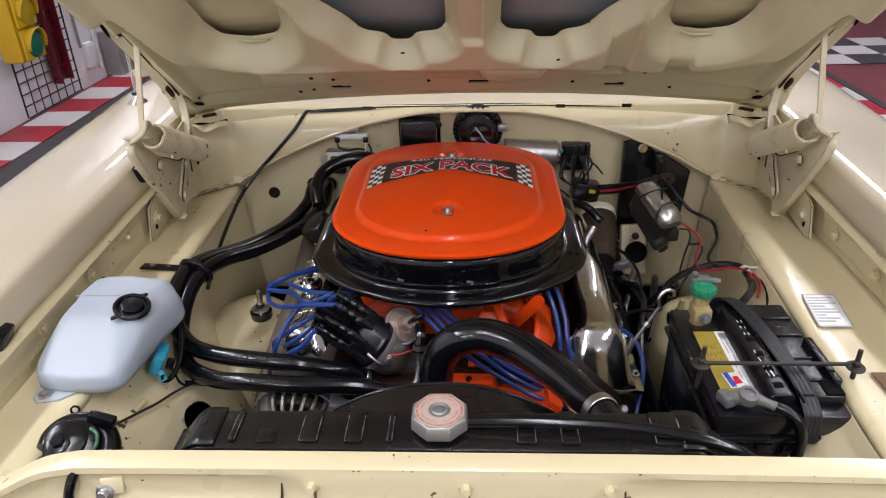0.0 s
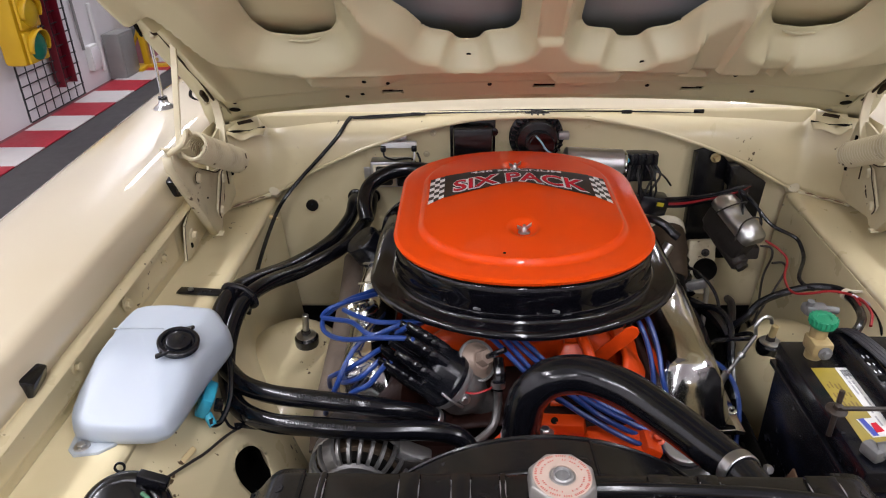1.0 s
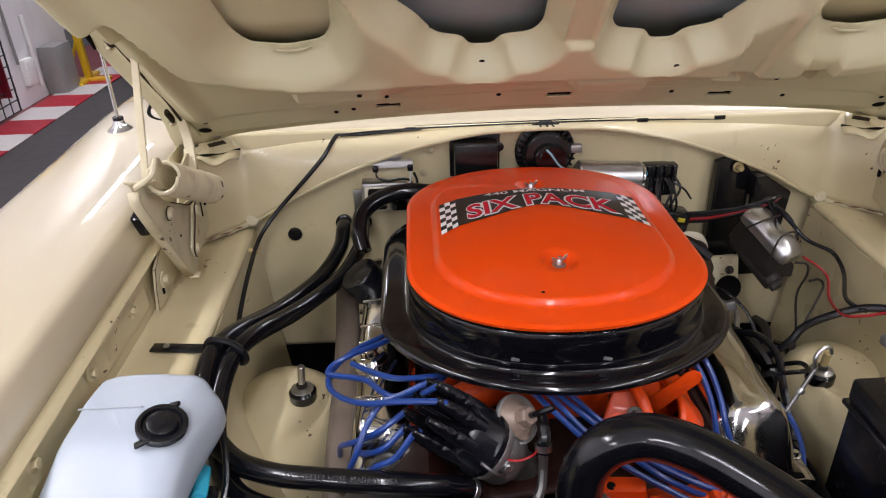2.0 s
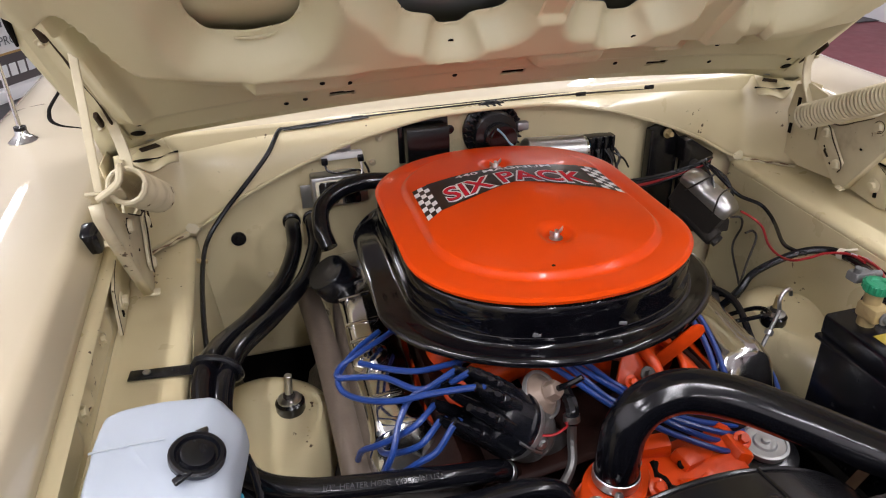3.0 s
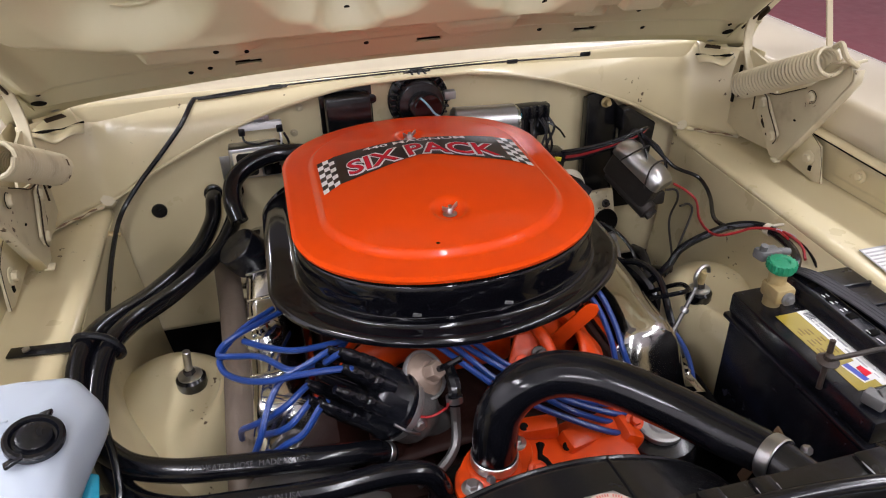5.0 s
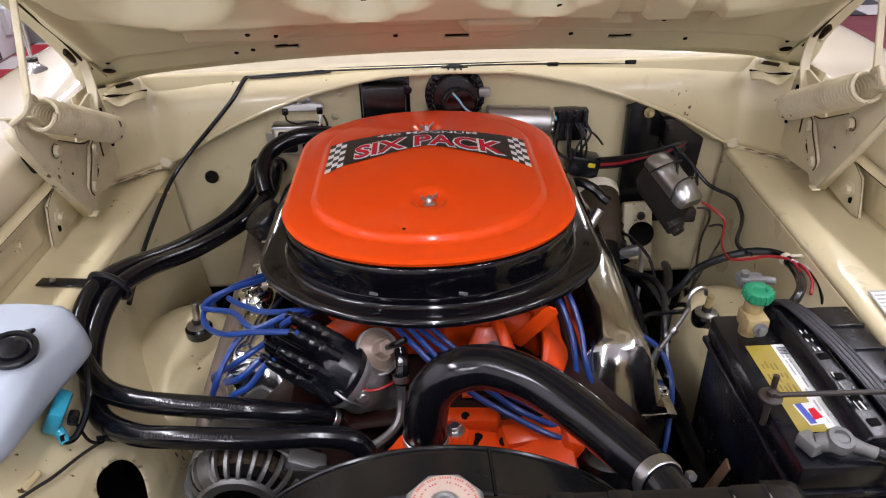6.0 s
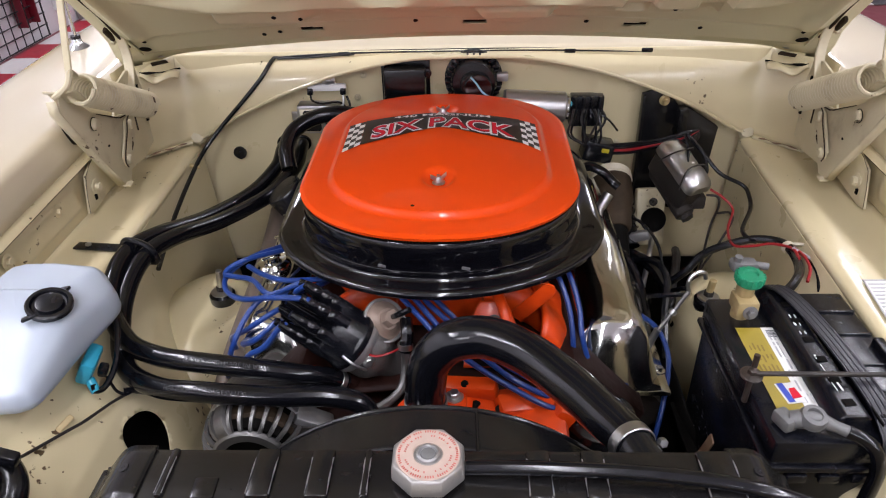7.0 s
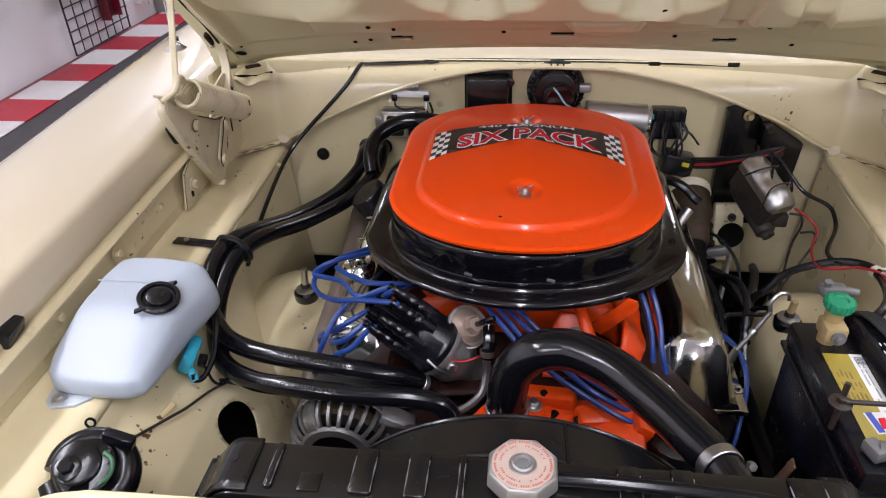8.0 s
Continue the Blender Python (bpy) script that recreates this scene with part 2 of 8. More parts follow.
def box(c, s, rot=None, bevel=0.0, bm=None, seg=2):
    bm = bm or bmesh.new()
    m = Matrix.Translation(c) @ (rot.to_4x4() if rot is not None else Matrix()) @ Matrix.Diagonal((*s, 1))
    made = bmesh.ops.create_cube(bm, size=1.0, matrix=m)
    if bevel:
        edges = list({e for v in made["verts"] for e in v.link_edges})
        bmesh.ops.bevel(bm, geom=edges, offset=bevel, segments=seg, affect="EDGES", profile=0.5)
    return bm


def turn(rx=0, ry=0, rz=0):
    return Euler([radians(a) for a in (rx, ry, rz)]).to_matrix()


def axes_for(d):
    d = Vector(d).normalized()
    side = d.cross(V(0, 0, 1)) if abs(d.z) < 0.95 else d.cross(V(0, 1, 0))
    side.normalize()
    return side, d.cross(side).normalized(), d


def loft(rings, bm=None, cap=True, closed=True):
    """Skins a list of rings of points."""
    bm = bm or bmesh.new()
    vs = [[bm.verts.new(p) for p in ring] for ring in rings]
    n = len(vs[0])
    for a, b in zip(vs, vs[1:]):
        for i in range(n if closed else n - 1):
            bm.faces.new((a[i], a[(i + 1) % n], b[(i + 1) % n], b[i]))
    if cap and closed:
        bm.faces.new(vs[0][::-1])
        bm.faces.new(vs[-1])
    return bm


def lathe(profile, origin, axis=(0, 0, 1), seg=32, bm=None, squash=1.0, cap=True):
    """Turns (radius, height) pairs round an axis."""
    u, v, w = axes_for(axis)
    o = Vector(origin)
    rings = []
    for r, h in profile:
        r = max(r, 1e-4)
        rings.append([o + w * h + u * (r * math.cos(a)) + v * (r * squash * math.sin(a)) for a in (2 * math.pi * i / seg for i in range(seg))])
    return loft(rings, bm, cap)


def cyl(p, q, r, r2=None, seg=20, bm=None, edge=0.0):
    p, q = Vector(p), Vector(q)
    h = (q - p).length
    r2 = r if r2 is None else r2
    prof = [(r, 0), (r2, h)] if not edge else [(r - edge, 0), (r, edge), (r2, h - edge), (r2 - edge, h)]
    return lathe(prof, p, q - p, seg, bm)


def smooth_path(pts, step=6):
    """A Catmull-Rom curve through the points."""
    P = [Vector(p) for p in pts]
    P = [2 * P[0] - P[1]] + P + [2 * P[-1] - P[-2]]
    out = []
    for i in range(1, len(P) - 2):
        for k in range(step):
            t = k / step
            a, b, c, d = P[i - 1:i + 3]
            out.append(0.5 * ((2 * b) + (c - a) * t + (2 * a - 5 * b + 4 * c - d) * t * t + (3 * b - a - 3 * c + d) * t ** 3))
    out.append(P[-2])
    return out


def tube(pts, r, seg=12, step=6, bm=None, ripple=None):
    """A round hose or wire through the points; r is a radius or a function of the fraction along."""
    path = smooth_path(pts, step) if step > 1 else [Vector(p) for p in pts]
    side = None
    rings = []
    for i, p in enumerate(path):
        d = (path[min(i + 1, len(path) - 1)] - path[max(i - 1, 0)]).normalized()
        if side is None:
            side = axes_for(d)[0]
        side = (side - d * side.dot(d)).normalized()
        up = d.cross(side)
        rr = r(i / (len(path) - 1)) if callable(r) else r
        rings.append([p + side * (rr * math.cos(a)) + up * (rr * math.sin(a)) for a in (2 * math.pi * k / seg for k in range(seg))])
    return loft(rings, bm)


def surface(fn, nu, nv, skip=None, bm=None):
    """A sheet: fn(s, t) for s, t from 0 to 1; skip(s, t) leaves a face out."""
    bm = bm or bmesh.new()
    g = [[bm.verts.new(fn(i / nu, j / nv)) for j in range(nv + 1)] for i in range(nu + 1)]
    for i in range(nu):
        for j in range(nv):
            if skip and skip((i + 0.5) / nu, (j + 0.5) / nv):
                continue
            bm.faces.new((g[i][j], g[i + 1][j], g[i + 1][j + 1], g[i][j + 1]))
    loose = [v for v in bm.verts if not v.link_faces]
    for v in loose:
        bm.verts.remove(v)
    return bm


def plate(outline, thick, frame_of=lambda a, b, c: V(a, b, c), bm=None, bevel=0.0):
    """A flat plate with a given outline in (a, b), laid into the world by frame_of(a, b, c)."""
    bm = bm or bmesh.new()
    lo = [bm.verts.new(frame_of(a, b, 0.0)) for a, b in outline]
    hi = [bm.verts.new(frame_of(a, b, thick)) for a, b in outline]
    n = len(lo)
    bm.faces.new(lo[::-1])
    top = bm.faces.new(hi)
    for i in range(n):
        bm.faces.new((lo[i], lo[(i + 1) % n], hi[(i + 1) % n], hi[i]))
    if bevel:
        bmesh.ops.bevel(bm, geom=list(top.edges), offset=bevel, segments=2, affect="EDGES", profile=0.5)
    return bm


def bolt(c, axis, r=0.006, h=0.006, washer=True, bm=None):
    """A hexagon head on a washer."""
    bm = bm or bmesh.new()
    if washer:
        lathe([(r * 1.7, 0), (r * 1.7, r * 0.25), (r * 1.5, r * 0.35)], c, axis, 20, bm)
    lathe([(r, 0), (r, h * 0.85), (r * 0.85, h)], Vector(c) + Vector(axis).normalized() * r * 0.3, axis, 6, bm)
    return bm


def smoothstep(a, b, x):
    t = min(1.0, max(0.0, (x - a) / (b - a)))
    return t * t * (3 - 2 * t)


def lettering(text, size, place, mat, name, parent, bold=0.0, spread=1.0, wide=0.0, tall=0.0):
    """Writing as a mesh; place(a, b) lays a letter's point into the world; wide and tall set the drawn size."""
    cu = bpy.data.curves.new(name, "FONT")
    cu.body, cu.size, cu.align_x, cu.align_y, cu.offset = text, size, "CENTER", "CENTER", bold
    cu.resolution_u = 3
    ob = new(name, cu)
    bpy.context.view_layer.update()
    me = bpy.data.meshes.new_from_object(ob.evaluated_get(bpy.context.evaluated_depsgraph_get()))
    bpy.data.objects.remove(ob)
    bm = bmesh.new()
    bm.from_mesh(me)
    bpy.data.meshes.remove(me)
    up_scale = 1.0
    if wide:
        spread = wide / (max(v.co.x for v in bm.verts) - min(v.co.x for v in bm.verts))
        up_scale = tall / (max(v.co.y for v in bm.verts) - min(v.co.y for v in bm.verts))
    for v in bm.verts:
        v.co = place(v.co.x * spread, v.co.y * up_scale)
    return part(name, bm, mat, parent, smooth=False)


def build_room():
    floor = part("floor", box((0.9, 1.5, -0.05), (9.0, 21.4, 0.1)), MAROON, None, "worn maroon painted showroom floor", kind="structure")
    tagged(floor, category="floor")
    # charcoal lane under the car, 4 mm proud
    lane = part("floor_lane", box((-0.17, 1.5, 0.002), (5.10, 21.0, 0.004)), LANE, floor, "charcoal floor lane")
    tile = box((0, 0, 0.004), (0.321, 0.321, 0.008), bevel=0.003, seg=1)
    red = part("floor_tile", tile, TILERED, floor)
    meshes = {"r": red.data}
    for key, mat in (("w", TILEWHITE), ("k", TILEBLACK)):
        meshes[key] = red.data.copy()
        meshes[key].materials[0] = mat
    first = [True]

    def put(x, y, key):
        if first[0] and key == "r":
            first[0] = False
            ob = red
        else:
            ob = new("floor_tile", meshes[key])
            ob.parent = floor
        ob.location = (x, y, 0.004)
    for i in range(-8, 14):
        y = 4.30 + 0.325 * i
        put(-2.885, y, "r" if i % 2 == 0 else "w")
        put(2.56, y + 0.05, "w" if i % 2 == 0 else "r")
    # chequered strip across the floor beside the lane
    for r in range(3):
        for c in range(14):
            put(3.0 + 0.325 * c, 6.04 + 0.325 * r, "w" if (c + r) % 2 == 0 else "k")
    part("floor_edging", box((2.765, 1.5, 0.004), (0.06, 21.0, 0.008)), TILEBLACK, floor, "dark floor edging strip")

    wall = part("wall_west", box((-3.20, -1.3, 1.9), (0.20, 15.3, 3.8)), WALLWHITE, None, "white painted wall with scuffs", kind="structure")
    tagged(wall, category="wall")
    for name, c, s in (("wall_north", (0.9, 12.1, 1.9), (9.4, 0.2, 3.8)), ("wall_south", (0.9, -9.1, 1.9), (9.4, 0.2, 3.8)),
                       ("wall_east", (5.5, 1.5, 1.9), (0.2, 21.0, 3.8)), ("wall_west_far", (-4.05, 9.2, 1.9), (0.2, 5.6, 3.8))):
        tagged(part(name, box(c, s), WALLWHITE, None, "plain white painted showroom wall", kind="structure"), category="wall")
    tagged(part("wall_return", box((-3.625, 6.45, 1.9), (0.65, 0.2, 3.8)), WALLWHITE, None, "short white wall return", kind="structure"), category="wall")
    tagged(part("baseboard", box((-3.92, 9.2, 0.06), (0.04, 5.4, 0.12)), GREYBOX, None, "grey baseboard along the far wall", kind="structure"), category="baseboard")
    tagged(part("ceiling", box((0.9, 1.5, 3.9), (9.4, 21.4, 0.2)), CEILPAINT, None, "white showroom ceiling", kind="structure"), category="ceiling")

    # ceiling lamps in rows along the room
    lamp = thing("ceiling_lamp", (0, 0, 3.8), "long white strip lamp hung under the ceiling", "lamp", "ceiling strip lamps")
    part("housing", box((0, 0, 3.475), (0.05, 1.5, 0.04), bevel=0.008), WHITE, lamp)
    part("diffuser", box((0, 0, 3.430), (0.16, 1.46, 0.045)), TUBELIGHT, lamp, "glowing white diffuser")
    for y in (-0.55, 0.55):
        part("rod", cyl((0, y, 3.49), (0, y, 3.80), 0.006, seg=6), WHITE, lamp, "thin hanging rod")
    spots = [(2.3, y) for y in (-6.6, -3.0, -1.2, 0.6, 2.6, 4.6, 6.4)] + [(-2.2, y) for y in (-6.6, -3.0, -0.2, 1.2)] + [(-2.6, 6.0)] + [(0.0, y) for y in (-6.6, -4.6, -2.8, -1.2, 0.1)]
    for x, y in spots[1:]:
        copy_thing(lamp, Matrix.Translation((x, y, 3.8)))
    lamp.matrix_basis = Matrix.Translation((*spots[0], 3.8))
    for x, y in spots:
        tube_light = bpy.data.lights.new("strip_light", "AREA")
        tube_light.shape, tube_light.size, tube_light.size_y = "RECTANGLE", 0.16, 1.46
        tube_light.energy, tube_light.color = LAMP_WATTS * (1.2 if x < -1 else 0.72 if x < 1 else 1.0), (0.95, 0.98, 1.0)
        new("strip_light", tube_light).location = (x, y, 3.400)


def build_wall_things():
    # welded wire grid on the wall
    g = thing("wire_grid_panel", (-3.06, 4.95, 0.03), "black welded wire grid panel hung on the white wall", "grid panel")
    y0, y1, z0, z1, n = 4.575, 5.315, 0.03, 2.06, 7
    for i in range(n + 1):
        y = y0 + (y1 - y0) * i / n
        part("upright_wire", cyl((-3.055, y, z0), (-3.055, y, z1), 0.007 if i in (0, n) else 0.0045, seg=6), WIREBLACK, g)
    for j in range(27):
        z = z0 + 0.078 * j
        part("cross_wire", cyl((-3.047, y0, z), (-3.047, y1, z), 0.0045, seg=6), WIREBLACK, g)
    for y in (y0, y1):
        part("wall_hook", cyl((-3.10, y, 1.5), (-3.05, y, 1.5), 0.006, seg=6), WIREBLACK, g)

    s = thing("traffic_light", (-2.95, 4.56, 0.42), "yellow traffic signal with round lenses hung on the wire grid", "traffic light")
    part("housing", box((-2.955, 4.56, 0.775), (0.15, 0.235, 0.70), bevel=0.03), SIGNALYELLOW, s)
    for k, (mat, label) in enumerate(((LENSGREEN, "dark green lens"), (LENSYELLOW, "amber yellow lens"), (LENSRED, "dark red lens"))):
        z = 0.535 + 0.205 * k
        door = part("lens_door", box((-2.862, 4.56, z), (0.02, 0.215, 0.19), bevel=0.008), SIGNALYELLOW, s)
        part("lens", lathe([(0.088, 0), (0.086, 0.012), (0.06, 0.03), (0.0, 0.038)], (-2.855, 4.56, z), (1, 0, 0), 28), mat, door, label)
        arc = [(math.cos(a), math.sin(a)) for a in (math.radians(d) for d in range(-20, 201, 10))]
        hood_bm = surface(lambda a, b: V(-2.855 + 0.055 * b * (0.55 + 0.45 * math.sin(math.pi * a)), 4.56 + 0.098 * arc[round(a * 22)][0], z + 0.098 * arc[round(a * 22)][1]), 22, 3)
        part("visor", hood_bm, SIGNALYELLOW, door, "short yellow visor", sheet=0.004)

    p = thing("red_steel_post", (-3.04, 5.12, 0.1), "dark red painted steel channel standing against the wall", "post")
    part("web", box((-3.075, 5.10, 1.20), (0.012, 0.17, 2.1), bevel=0.003), POSTRED, p)
    for y in (5.02, 5.18):
        part("flange", box((-3.045, y, 1.20), (0.07, 0.012, 2.1), bevel=0.003), POSTRED, p)
    for k in range(6):
        part("bolt", bolt((-3.068, 5.10, 0.3 + 0.32 * k), (1, 0, 0), 0.012, 0.01), STEEL, p)

    o = thing("wall_socket", (-3.1, 5.62, 0.2), "white electrical socket box with conduit on the wall", "socket")
    part("box", box((-3.075, 5.60, 0.235), (0.05, 0.13, 0.19), bevel=0.008), WHITE, o)
    part("cover", box((-3.047, 5.60, 0.235), (0.008, 0.11, 0.16), bevel=0.003), WALLWHITE, o)
    part("conduit", cyl((-3.08, 5.50, 0.31), (-3.08, 5.42, 2.2), 0.011, seg=8), GREYBOX, o)
    part("conduit", cyl((-3.08, 5.74, 0.10), (-3.08, 5.72, 0.62), 0.016, seg=8), WHITE, o)

    c = thing("grey_cabinet", (-3.03, 5.95, 0.0), "low grey metal cabinet against the wall", "cabinet")
    part("body", box((-3.02, 5.95, 0.185), (0.14, 0.26, 0.36), bevel=0.006), GREYBOX, c)
    part("door", box((-2.947, 5.95, 0.185), (0.008, 0.24, 0.33), bevel=0.003), GREYBOX, c)

    y = thing("yellow_stand", (-2.96, 6.2, 0.0), "yellow painted steel stand on a flat cross foot", "stand")
    part("upright", box((-2.955, 6.22, 0.55), (0.055, 0.05, 1.08), turn(0, -2.5, 0), 0.006), SIGNALYELLOW, y)
    part("foot", box((-2.97, 6.22, 0.02), (0.42, 0.07, 0.035), turn(0, 0, 4), 0.006), SIGNALYELLOW, y)
    part("foot", box((-2.96, 6.25, 0.024), (0.07, 0.42, 0.03), turn(0, 0, 4), 0.006), SIGNALYELLOW, y)
    part("brace", cyl((-3.10, 6.22, 0.04), (-2.97, 6.22, 0.32), 0.014, seg=8), SIGNALYELLOW, y)

    # free-standing advertising banner
    b = thing("standing_banner", (-2.03, 6.12, 0.0), "white standing banner with charcoal band and printed writing", "banner")
    p0, p1 = V(-2.215, 5.74, 0), V(-1.785, 6.50, 0)
    d = (p1 - p0).normalized()
    nrm = V(d.y, -d.x, 0)
    mid = (p0 + p1) / 2
    rot = Matrix((d, -nrm, V(0, 0, 1))).transposed()
    w = (p1 - p0).length
    part("base", box(mid + V(0, 0, 0.045), (w, 0.16, 0.09), rot, 0.02), WHITE, b)
    part("sheet", box(mid + V(0, 0, 0.95), (w - 0.03, 0.008, 1.75), rot), LABELWHITE, b)
    part("band", box(mid + V(0, 0, 0.190) + nrm * 0.006, (w - 0.03, 0.006, 0.21), rot), BANNERGREY, b)
    part("gold_line", box(mid + V(0, 0, 0.302) + nrm * 0.006, (w - 0.03, 0.006, 0.014), rot), BANNERGOLD, b)
    part("rail", box(mid + V(0, 0, 1.84), (w, 0.03, 0.03), rot, 0.006), STEEL, b)
    for k in range(7):
        part("number_bar", box(mid + d * (-0.30 + 0.082 * k) + V(0, 0, 0.190) + nrm * 0.011, (0.06, 0.004, 0.085), rot), WHITE, b)
    # printed lines: the ends of the words can be read, the beginnings are bars
    for k, (bar, text) in enumerate(((0.05, "APPROVALS"), (0.20, "TERMS"), (0.16, "RATES"), (0.0, "FINANCING"))):
        z = 0.385 + 0.122 * k
        wide = 0.056 * len(text)
        if bar:
            part("print_bar", box(mid + d * (0.19 - wide - 0.03 - bar / 2) + V(0, 0, z) + nrm * 0.007, (bar, 0.003, 0.055), rot), PRINTGREY, b)
        lettering(text, 0.088, lambda a, c, z=z, wide=wide: mid + d * (a + 0.19 - wide / 2) + V(0, 0, z + c) + nrm * 0.009, PRINTGREY, "writing", b)
        part("bullet", lathe([(0.018, 0), (0.018, 0.004)], mid + d * -0.40 + V(0, 0, z) + nrm * 0.006, nrm, 10), BANNERGOLD, b)


build_room()
build_wall_things()


# ---- the car's body round the engine bay ----
XC = 0.008


def interp(x, table):
    for (a, b), (c, d) in zip(table, table[1:]):
        if x <= c:
            return b + (d - b) * max(0.0, (x - a)) / (c - a)
    return table[-1][1]


def fender_top(y):
    return 0.945 + 0.04 * (min(y, 1.75) - 0.9)


FENDER = [(0.6405, -0.055), (0.643, -0.036), (0.650, -0.006), (0.656, 0.002), (0.668, 0.0055), (0.72, 0.0085), (0.76, 0.0085), (0.80, 0.007), (0.835, 0.003), (0.862, -0.004),
          (0.884, -0.014), (0.903, -0.030), (0.920, -0.055), (0.936, -0.10), (0.948, -0.18), (0.945, -0.32), (0.932, -0.46), (0.91, -0.60), (0.895, -0.68)]


def fender_point(sgn, a, dz, y):
    wide = a
    nose = 1.0 - 0.10 * smoothstep(0.45, 0.05, y)
    return V(XC + sgn * wide * nose, y, fender_top(y) + dz - 0.05 * smoothstep(0.4, 0.05, y))


def build_fender(sgn, body, label):
    n = len(FENDER) - 1

    def fn(s, t):
        a, dz = FENDER[round(t * n)]
        return fender_point(sgn, a, dz, 0.10 + 2.1 * s)

    def wheel_arch(s, t):
        y = 0.10 + 2.1 * s
        return t > 0.72 and (y - 0.98) ** 2 + (0.80 * (t - 1.0)) ** 2 < 0.36 ** 2 * (1 if t > 0.8 else 0.2)
    return part("fender", surface(fn, 70, n, wheel_arch), BODY, body, label, sheet=0.0012)


def ledge_inner(sgn, y):
    return 0.538 + 0.02 * max(0, y - 1.25) if sgn < 0 else 0.507 + 0.05 * (y - 1.0)


def build_inner_fender(sgn, body):
    zl = 0.815 if sgn < 0 else 0.820

    def panel(s, t):
        y = 0.56 + 0.94 * s
        z = zl + 0.004 + t * 0.074
        a = 0.636 + 0.004 * t + (0.012 if sgn > 0 else 0.0) * (1 - t)
        # long pressed field and end fields
        for lo, hi in ((0.62, 0.98), (1.02, 1.20)):
            a -= 0.005 * smoothstep(lo, lo + 0.012, y) * smoothstep(hi, hi - 0.012, y) * smoothstep(0.2, 0.3, t) * smoothstep(0.85, 0.75, t)
        a += 0.004 * smoothstep(0.90, 0.97, t)
        return V(XC + sgn * a, y, z)
    part("upper_apron", surface(panel, 120, 24), BAY, body, "cream pressed upper apron panel", sheet=0.0015)

    def ledge(s, t):
        y = 0.56 + 0.945 * s
        i, f = ledge_inner(sgn, y), 0.637 + (0.012 if sgn > 0 else 0.0)
        prof = [(f + 0.001, zl + 0.006), (f - 0.004, zl + 0.001), (f - 0.012, zl - 0.0005), (f - 0.04, zl - 0.002), (i + 0.05, zl - 0.001), (i + 0.016, zl), (i + 0.007, zl - 0.002),
                (i + 0.002, zl - 0.006), (i, zl - 0.013)]
        a, z = prof[round(t * 8)]
        z += 0.0012 * noise.noise((y * 9, a * 20, 3))
        return V(XC + sgn * a, y, z)
    part("ledge", surface(ledge, 60, 8), BAY, body, "cream inner fender ledge with scuffs", sheet=0.0015)

    drops = [0.012, 0.03, 0.052, 0.094, 0.14, 0.20, 0.28, 0.39]
    sloped = [0.0, 0.012, 0.038, 0.078, 0.105, 0.135, 0.16, 0.18]
    steep = [0.0, 0.001, 0.003, 0.006, 0.009, 0.013, 0.024, 0.04]

    def apron_at(y, z):
        k = smoothstep(0.93, 1.22, y)
        p, q = interp(zl - z, list(zip(drops, sloped))), interp(zl - z, list(zip(drops, steep)))
        a = ledge_inner(sgn, y) - p * (1 - k) - q * k
        return V(XC + sgn * (a + 0.004 * noise.noise((y * 5, z * 6, 7 + sgn))), y, z)

    def hole_edge(y, z):
        return 1.0 + 0.07 * math.sin(3 * math.atan2(z - 0.672, y - 0.852) + 1)

    def apron(s, t):
        y, z = 0.58 + 0.925 * s, zl - (0.012 + 0.378 * (0.35 * t + 0.65 * t * t))
        if sgn < 0:
            d = math.hypot((y - 0.852) / 0.037, (z - 0.672) / 0.037)
            if abs(d / hole_edge(y, z) - 1) < 0.12:
                f = hole_edge(y, z) / d
                y, z = 0.852 + (y - 0.852) * f, 0.672 + (z - 0.672) * f
        return apron_at(y, z)

    def torn(s, t):
        if sgn > 0:
            return False
        y, z = 0.58 + 0.925 * s, zl - (0.012 + 0.378 * (0.35 * t + 0.65 * t * t))
        return math.hypot((y - 0.852) / 0.037, (z - 0.672) / 0.037) < hole_edge(y, z)
    part("apron", surface(apron, 200, 100, torn), BAY, body, "cream inner fender apron, stained", sheet=0.0012)
    if sgn < 0:
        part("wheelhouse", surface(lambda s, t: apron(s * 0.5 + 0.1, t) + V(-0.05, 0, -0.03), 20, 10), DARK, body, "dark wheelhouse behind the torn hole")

    # shock tower: a domed pressing that grows out of the apron
    cx, cy = 0.434, 1.155
    rings = []
    for r, h in [(1.0, 0.40), (0.985, 0.50), (0.95, 0.568), (0.90, 0.606), (0.83, 0.635), (0.74, 0.657), (0.63, 0.673), (0.51, 0.684), (0.40, 0.690), (0.31, 0.690), (0.26, 0.687), (0.1, 0.686)]:
        ring = []
        for k in range(40):
            ang = 2 * math.pi * k / 40
            rx, ry = 0.135 * r, (0.215 if math.sin(ang) < 0 else 0.185) * r
            out = 0.045 * (1 - r)
            dent = 0.006 * math.sin(3 * ang + 1) * r
            ring.append(V(XC + sgn * (cx + 0.07 * (r - 0.3) - out * 0.3 - rx * math.cos(ang) - dent), cy + ry * math.sin(ang) + dent, h))
        rings.append(ring)
    part("shock_tower", loft([[p - V(0, 0, 0.016) for p in ring] for ring in rings]), BAY, body, "domed cream shock tower")


def arch_z(u):
    return interp(abs(u), [(0, 0.986), (0.10, 0.983), (0.16, 0.975), (0.26, 0.952), (0.36, 0.917), (0.44, 0.882), (0.53, 0.829), (0.56, 0.822), (0.70, 0.822)])


